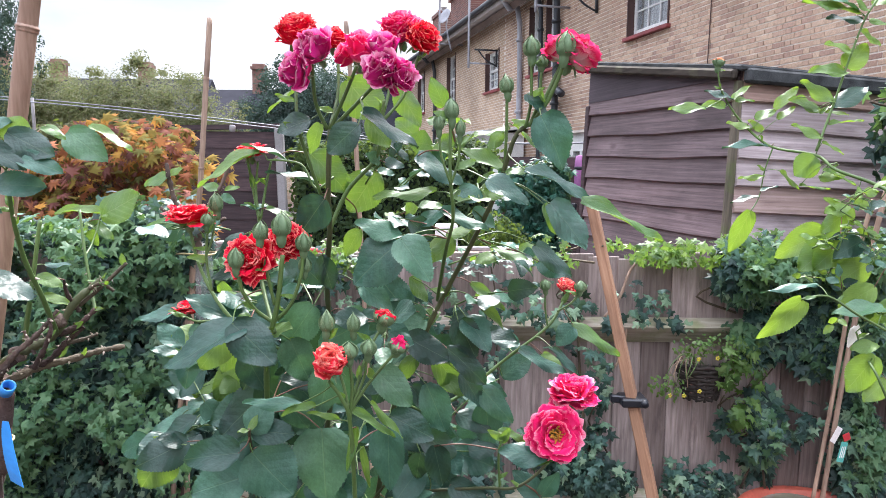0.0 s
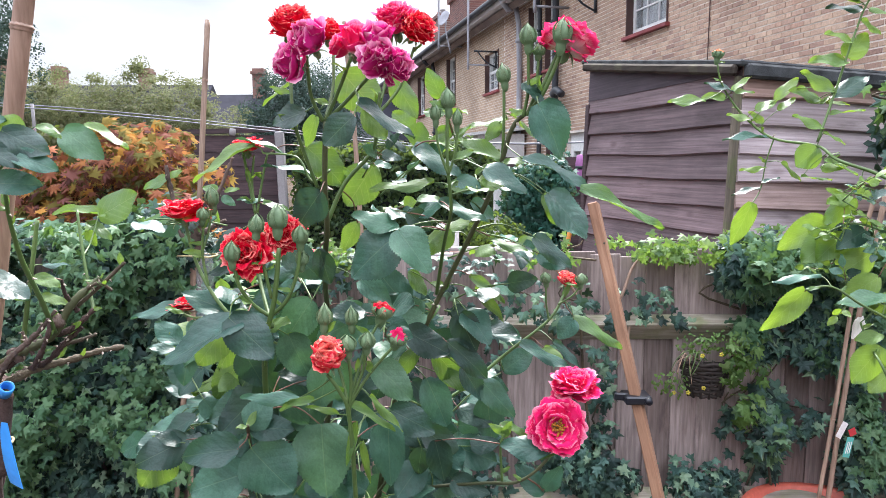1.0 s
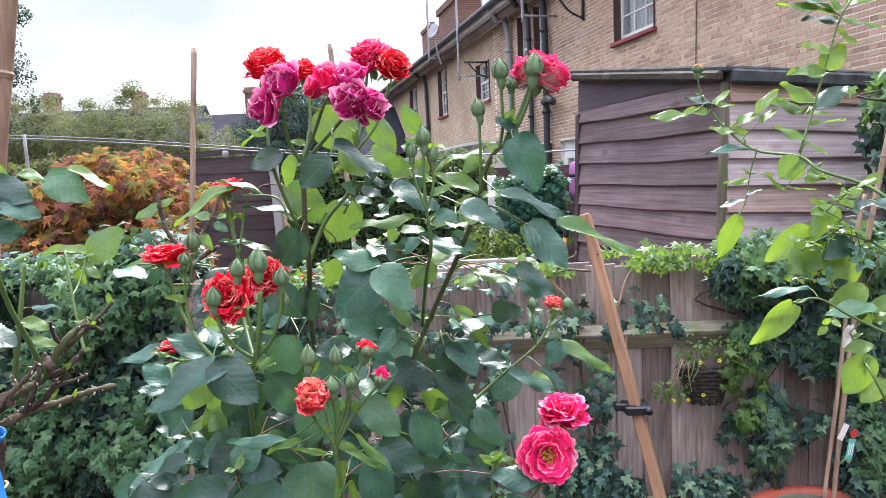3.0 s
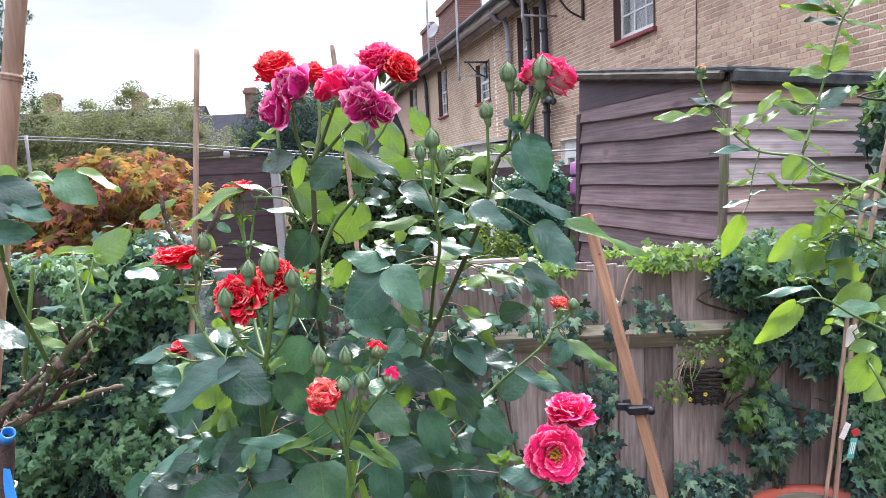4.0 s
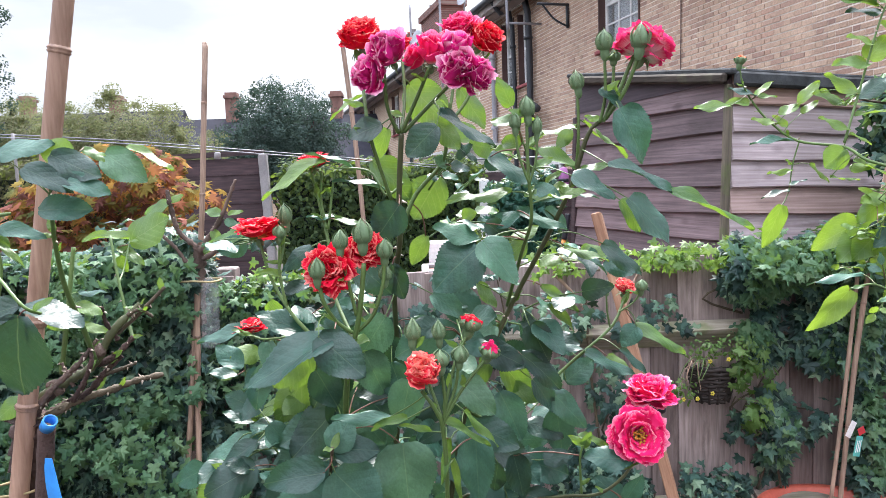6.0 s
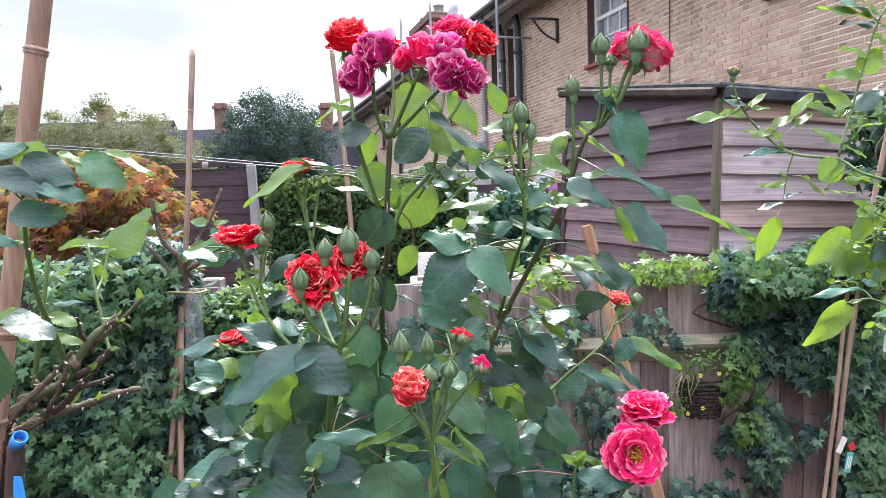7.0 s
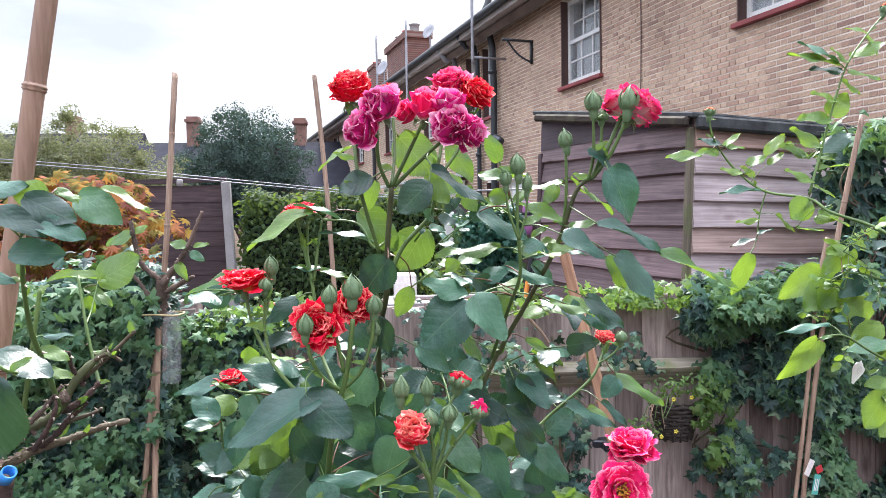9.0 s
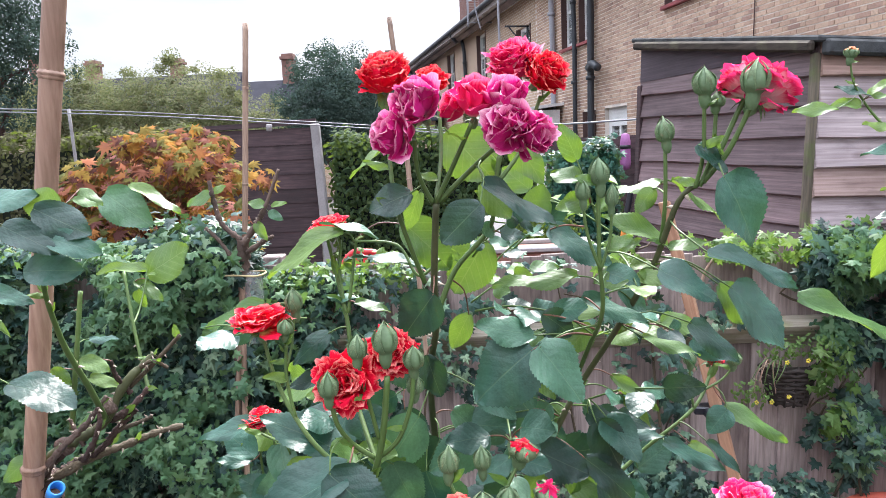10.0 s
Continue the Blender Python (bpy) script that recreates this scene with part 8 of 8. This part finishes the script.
leaf(old_rose, (-0.90, 2.66, 1.36), (-0.86, 2.64, 1.30), 0.5, 30, M_YOUNG)
bottle = thing("plastic_bottle", (-0.90, 2.63, 0.8), "cut clear plastic bottle tied over the rose", "bottle")
bm = bmesh.new()
lathe(bm, [(0.033, 0.0), (0.034, 0.05), (0.0325, 0.09), (0.034, 0.13), (0.034, 0.20), (0.031, 0.235), (0.022, 0.262), (0.008, 0.272), (0.0005, 0.273), (0.008, 0.270), (0.021, 0.26), (0.030, 0.234), (0.033, 0.20), (0.0315, 0.09), (0.032, 0.0)], 20)
part("shell", bm, M_CLEAR, bottle, at=pose(-0.937, 2.67, 0.915, 3, 3, 0))
for z in (1.17,):
    bm = bmesh.new()
    tube(bm, [(-1.06, 2.65, z), (-0.98, 2.62, z + 0.005), (-0.9, 2.62, z), (-0.9, 2.72, z), (-1.02, 2.74, z)], 0.004, sides=5)
    part("tie", bm, M_TWINE, bottle, "twine tie", at=Matrix())

stake = thing("wooden_stake", (0.9, 2.55, -0.25), "sawn brown timber batten that leans on the fence", "stake")
top, foot = Vector((0.62, 2.86, 1.36)), Vector((0.935, 2.5, -0.25))
axis = (top - foot).normalized()
bm = bmesh.new()
box(bm, (0.07, 0.04, (top - foot).length), bevel=0.004)
part("batten", bm, M_STAKE, stake, at=Matrix.Translation((top + foot) / 2) @ axis.to_track_quat("Z", "Y").to_matrix().to_4x4() @ Matrix.Rotation(radians(28), 4, "Z"), smooth=False)
bm = bmesh.new()
bmesh.ops.create_cone(bm, segments=8, radius1=0.004, radius2=0.004, depth=0.03, cap_ends=True)
part("nail", bm, M_TWIG, stake, "bent rusty nail", at=Matrix.Translation(foot + axis * (top - foot).length * 0.9 + Vector((0.0, -0.03, 0))) @ Matrix.Rotation(radians(80), 4, "X"))
clip = thing("black_clip", (0.72, 2.68, 0.59), "black plastic clip with a strap round the stake", "clip")
at_clip = foot + axis * (0.59 - foot.z) / axis.z
bm = bmesh.new()
box(bm, (0.105, 0.10, 0.034), at_clip + Vector((-0.002, -0.004, 0)), bevel=0.006)
part("strap", bm, M_BLACK, clip, at=Matrix(), smooth=False)
bm = bmesh.new()
box(bm, (0.07, 0.022, 0.03), at_clip + Vector((-0.055, -0.01, 0.006)), Matrix.Rotation(radians(4), 4, "Y"), bevel=0.005)
part("arm", bm, M_BLACK, clip, at=Matrix(), smooth=False)
bm = bmesh.new()
bmesh.ops.create_cone(bm, segments=14, radius1=0.016, radius2=0.014, depth=0.02, cap_ends=True, matrix=Matrix.Translation(at_clip + Vector((0.034, -0.056, 0))) @ Matrix.Rotation(radians(90), 4, "X"))
part("knob", bm, M_BLACK, clip, at=Matrix())
dark_cord = thing("hanging_rope", (0.62, 3.0, 0.3), "dark rope that hangs down the fence", "rope")
bm = bmesh.new()
tube(bm, [(0.60, 2.99, 0.98), (0.61, 2.985, 0.7), (0.64, 2.98, 0.4), (0.69, 2.98, 0.1), (0.70, 2.98, -0.2)], 0.006, sides=6)
part("cord", bm, M_TWIG, dark_cord, at=Matrix())
wood_ivy = thing("bare_ivy_stem", (0.7, 2.99, 0.9), "bare pale ivy stem on the fence boards", "stem")
bm = bmesh.new()
tube(bm, [(0.72, 2.99, 0.86), (0.78, 2.985, 0.95), (0.82, 2.99, 1.06), (0.86, 2.99, 1.12)], 0.008, 0.005, sides=6)
tube(bm, [(0.46, 2.99, 1.1), (0.55, 2.985, 1.0), (0.6, 2.985, 0.92)], 0.008, 0.006, sides=6)
tube(bm, [(0.82, 2.99, 0.82), (0.80, 2.985, 0.70), (0.76, 2.99, 0.62), (0.72, 2.99, 0.6)], 0.007, 0.004, sides=6)
part("stem", bm, M_BAMBOO_GREY, wood_ivy, at=Matrix())

basket = thing("wall_basket", (1.14, 2.93, 0.5), "dark woven wall basket hung on the fence", "basket")
for i in range(9):
    z = 0.512 + 0.0185 * i
    r = 0.058 + 0.0042 * i
    bm = bmesh.new()
    pts = [(1.155 + r * 1.25 * math.cos(a), 2.985 - r * math.sin(a), z + 0.004 * math.sin(a * 9 + i * 3.1)) for a in (math.pi * k / 16 for k in range(17))]
    tube(bm, pts, 0.009, sides=6, steps=2)
    part("weave", bm, M_WICKER, basket, at=Matrix())
for k in range(7):
    a = math.pi * (k + 0.5) / 7
    bm = bmesh.new()
    tube(bm, [(1.155 + 0.075 * math.cos(a), 2.985 - 0.06 * math.sin(a), 0.50), (1.155 + 0.115 * math.cos(a), 2.985 - 0.095 * math.sin(a), 0.68)], 0.006, sides=6)
    part("upright", bm, M_WICKER, basket, at=Matrix())
bm = bmesh.new()
box(bm, (0.17, 0.08, 0.02), (1.155, 2.94, 0.64))
part("soil", bm, M_EARTH, basket, at=Matrix())
trailing = thing("trailing_plant", (1.1, 2.92, 0.67), "straggly trailing plant with small yellow flowers in the basket", "plant")
tr = random.Random(17)
for i in range(9):
    x = tr.uniform(1.05, 1.15)
    dx = tr.uniform(-0.14, -0.04)
    bm = bmesh.new()
    tube(bm, [(x, 2.93, 0.67), (x + dx * 0.5, 2.89, 0.71 + tr.uniform(-0.01, 0.02)), (x + dx, 2.86, 0.685 + tr.uniform(-0.02, 0.02)), (x + dx * 1.3 + tr.uniform(-0.02, 0.03), 2.85, 0.60 + tr.uniform(-0.03, 0.05))], 0.003, 0.0016, sides=5)
    part("stem", bm, M_BAMBOO_GREY if i % 2 else M_CANE, trailing, at=Matrix())
pts, nor = blob_points(430, [(1.13, 2.9, 0.76, 0.15, 0.06, 0.05), (1.26, 2.9, 0.76, 0.12, 0.06, 0.07), (0.97, 2.87, 0.59, 0.08, 0.05, 0.06), (1.30, 2.9, 0.70, 0.07, 0.06, 0.08)], NR, 0.2)
leaf_cloud("leaves", "plain", pts, nor + np.array((0, -1, 0.4)), NR.uniform(0.012, 0.026, 430), M_IVY_LIGHT, trailing, NR)
pts, nor = blob_points(64, [(1.24, 2.87, 0.66, 0.06, 0.03, 0.14), (1.33, 2.9, 0.62, 0.09, 0.03, 0.16), (1.29, 2.87, 0.46, 0.05, 0.03, 0.12)], NR, 0.2)
leaf_cloud("ivy_leaves", "ivy", pts, nor + np.array((0, -1, 0.4)), NR.uniform(0.035, 0.062, 64), M_IVY_LIGHT, trailing, NR, droop=1.2)
for i, (x, z) in enumerate(((1.035, 0.555), (1.10, 0.575), (0.975, 0.555), (1.09, 0.715), (1.17, 0.72))):
    bm = bmesh.new()
    for k in range(5):
        a = k * 1.257
        box(bm, (0.008, 0.004, 0.007), (x + 0.006 * math.cos(a), 2.845, z + 0.006 * math.sin(a)), Matrix.Rotation(-a, 4, "Y"), bevel=0.0015)
    part("flower", bm, M_YELLOW, trailing, "small yellow flower", at=Matrix())

pot = thing("plant_pot", (1.6, 2.75, -0.25), "large round red plastic plant pot", "plant pot")
bm = bmesh.new()
lathe(bm, [(0.0, -0.25), (0.24, -0.25), (0.25, -0.22), (0.31, -0.03), (0.335, -0.02), (0.345, 0.045), (0.335, 0.06), (0.315, 0.045), (0.30, -0.05)], 48, (1.59, 2.72, 0))
part("shell", bm, M_TERRACOTTA, pot, at=Matrix())
bm = bmesh.new()
lathe(bm, [(0.305, -0.04), (0.2, -0.025), (0.0, -0.02)], 32, (1.59, 2.72, 0))
part("soil", bm, M_EARTH, pot, at=Matrix())
tag = thing("plant_label", (1.70, 2.7, 0.4), "torn plastic plant label tied to a cane, with bars of print", "label")
bm = bmesh.new()
box(bm, (0.032, 0.002, 0.085), bevel=0.0008)
part("card", bm, M_TEAL, tag, at=pose(1.640, 2.70, 0.372, 0, 12, 10), smooth=False)
bm = bmesh.new()
box(bm, (0.03, 0.002, 0.035), bevel=0.0008)
part("flap", bm, M_RED, tag, at=pose(1.652, 2.698, 0.437, 10, -25, 5), smooth=False)
bm = bmesh.new()
box(bm, (0.03, 0.002, 0.07), bevel=0.0008)
part("flap", bm, M_FEATHER, tag, at=pose(1.610, 2.70, 0.445, 0, 30, 15), smooth=False)
for i in range(3):
    bm = bmesh.new()
    box(bm, (0.004, 0.001, 0.05), bevel=0.0002)
    part("print_bar", bm, M_WHITE, tag, at=pose(1.633 + 0.007 * i, 2.6975, 0.372, 0, 12, 10), smooth=False)
petal_w = thing("caught_petal", (0.79, 1.33, 1.15), "single white petal caught on the rose", "petal")
me = petal_mesh(77, "wide")
part("blade", me, M_FEATHER, petal_w, at=pose(0.802, 1.33, 1.160, 70, 20, -25) @ Matrix.Diagonal((0.019, 0.05, 0.03, 1)))

# blue tie and twine on the cut-back rose
tie = thing("blue_plant_tie", (-0.67, 1.07, 1.1), "bright blue plastic tie looped round the branch", "plant tie")
bm = bmesh.new()
lathe(bm, [(0.0085, -0.010), (0.0108, -0.010), (0.0108, 0.010), (0.0085, 0.010), (0.0085, -0.010)], 20)
part("loop", bm, M_BLUE, tie, at=pose(-0.692, 1.066, 1.148, 38, 30, 20))
bm = bmesh.new()
rows = []
for i in range(9):
    t = i / 8
    c = Vector((-0.688 + 0.006 * t + 0.014 * t * t, 1.05 - 0.012 * t, 1.10 - 0.098 * t))
    w = 0.006 + 0.015 * t ** 0.8
    tw = 0.25 + 0.35 * t
    s = Vector((math.cos(tw), -math.sin(tw), 0)) * w
    rows.append([bm.verts.new(c + s * k + Vector((0, 0.0012 * e, 0))) for k, e in ((-1, 0), (1, 0), (1, 1), (-1, 1))])
for a, b in zip(rows, rows[1:]):
    for k in range(4):
        bm.faces.new((a[k], a[(k + 1) % 4], b[(k + 1) % 4], b[k]))
bm.faces.new(rows[0])
bm.faces.new(rows[-1][::-1])
part("strip", bm, M_BLUE, tie, at=Matrix(), smooth=False)
twine = thing("twine_tie", (-0.75, 1.12, 1.03), "loop of pale twine round the cane and the stem", "twine")
bm = bmesh.new()
tube(bm, [(-0.86, 1.1, 1.02), (-0.77, 1.085, 1.03), (-0.735, 1.09, 1.035), (-0.735, 1.14, 1.035), (-0.77, 1.165, 1.03), (-0.86, 1.12, 1.02)], 0.0022, sides=6)
part("loop", bm, M_TWINE, twine, at=Matrix())
# ---- bricks of the house, nearest first ----
def brick_shape(length):
    bm = bmesh.new()
    box(bm, (length, 0.008, 0.0415), bevel=0.003)
    me = bpy.data.meshes.new("brick")
    bm.to_mesh(me)
    bm.free()
    me.materials.append(M_BRICK)
    return me


BRICKS = {0.156: brick_shape(0.156), 0.075: brick_shape(0.075)}   # stretcher and header
br = random.Random(31)
rest_v, rest_f, made = [], [], 0
unit_v = np.array([(x, y, z) for x in (-0.5, 0.5) for y in (-0.5, 0.5) for z in (-0.5, 0.5)])
unit_f = [(0, 1, 3, 2), (4, 6, 7, 5), (0, 4, 5, 1), (2, 3, 7, 6), (1, 5, 7, 3), (0, 2, 6, 4)]
HOLES = UPPER + LOWER
cells = []
for row in range(int((EAVE - 1.0) / 0.0536)):
    z = EAVE - 0.04 - 0.0536 * row
    s, k = WALL_START + 0.12 + (row % 2) * 0.119, 0
    while s < BRICK_END - 0.1:
        long = 0.075 if k % 2 else 0.156
        cells.append((s + long / 2, z, long))
        s, k = s + long + 0.0040, k + 1
cells.sort(key=lambda c: (c[0] + 0.4) ** 2 + ((c[1] - 2.9) * 1.3) ** 2)
for s, z, long in cells:
    a, b = s - long / 2, s + long / 2
    hit = [h for h in HOLES if h[2] - 0.08 < z < h[3] + 0.02 and b > h[0] and a < h[1]]
    for h in hit:
        if a < h[0]:
            b = min(b, h[0])
        else:
            a = max(a, h[1])
    if b - a < 0.03:
        continue
    proud = br.uniform(-0.0015, 0.0015)
    if made < 300 and not hit and z > 2.0 and -1.6 < s < 2.2:
        part("brick", BRICKS[long], M_BRICK, near_wall, at=HOUSE @ pose(s, proud, z, 0, br.uniform(-0.4, 0.4), 0), smooth=False)
        made += 1
    else:
        k = len(rest_v)
        rest_v.extend((unit_v * (b - a, 0.008, 0.0415 * br.uniform(0.94, 1.05)) + ((a + b) / 2, proud, z)).tolist())
        rest_f.extend([tuple(k + i for i in f) for f in unit_f])
me = bpy.data.meshes.new("brickwork")
me.from_pydata(rest_v, [], rest_f)
part("brickwork", me, M_BRICK_STUFF, near_wall, smooth=False, kind="stuff")
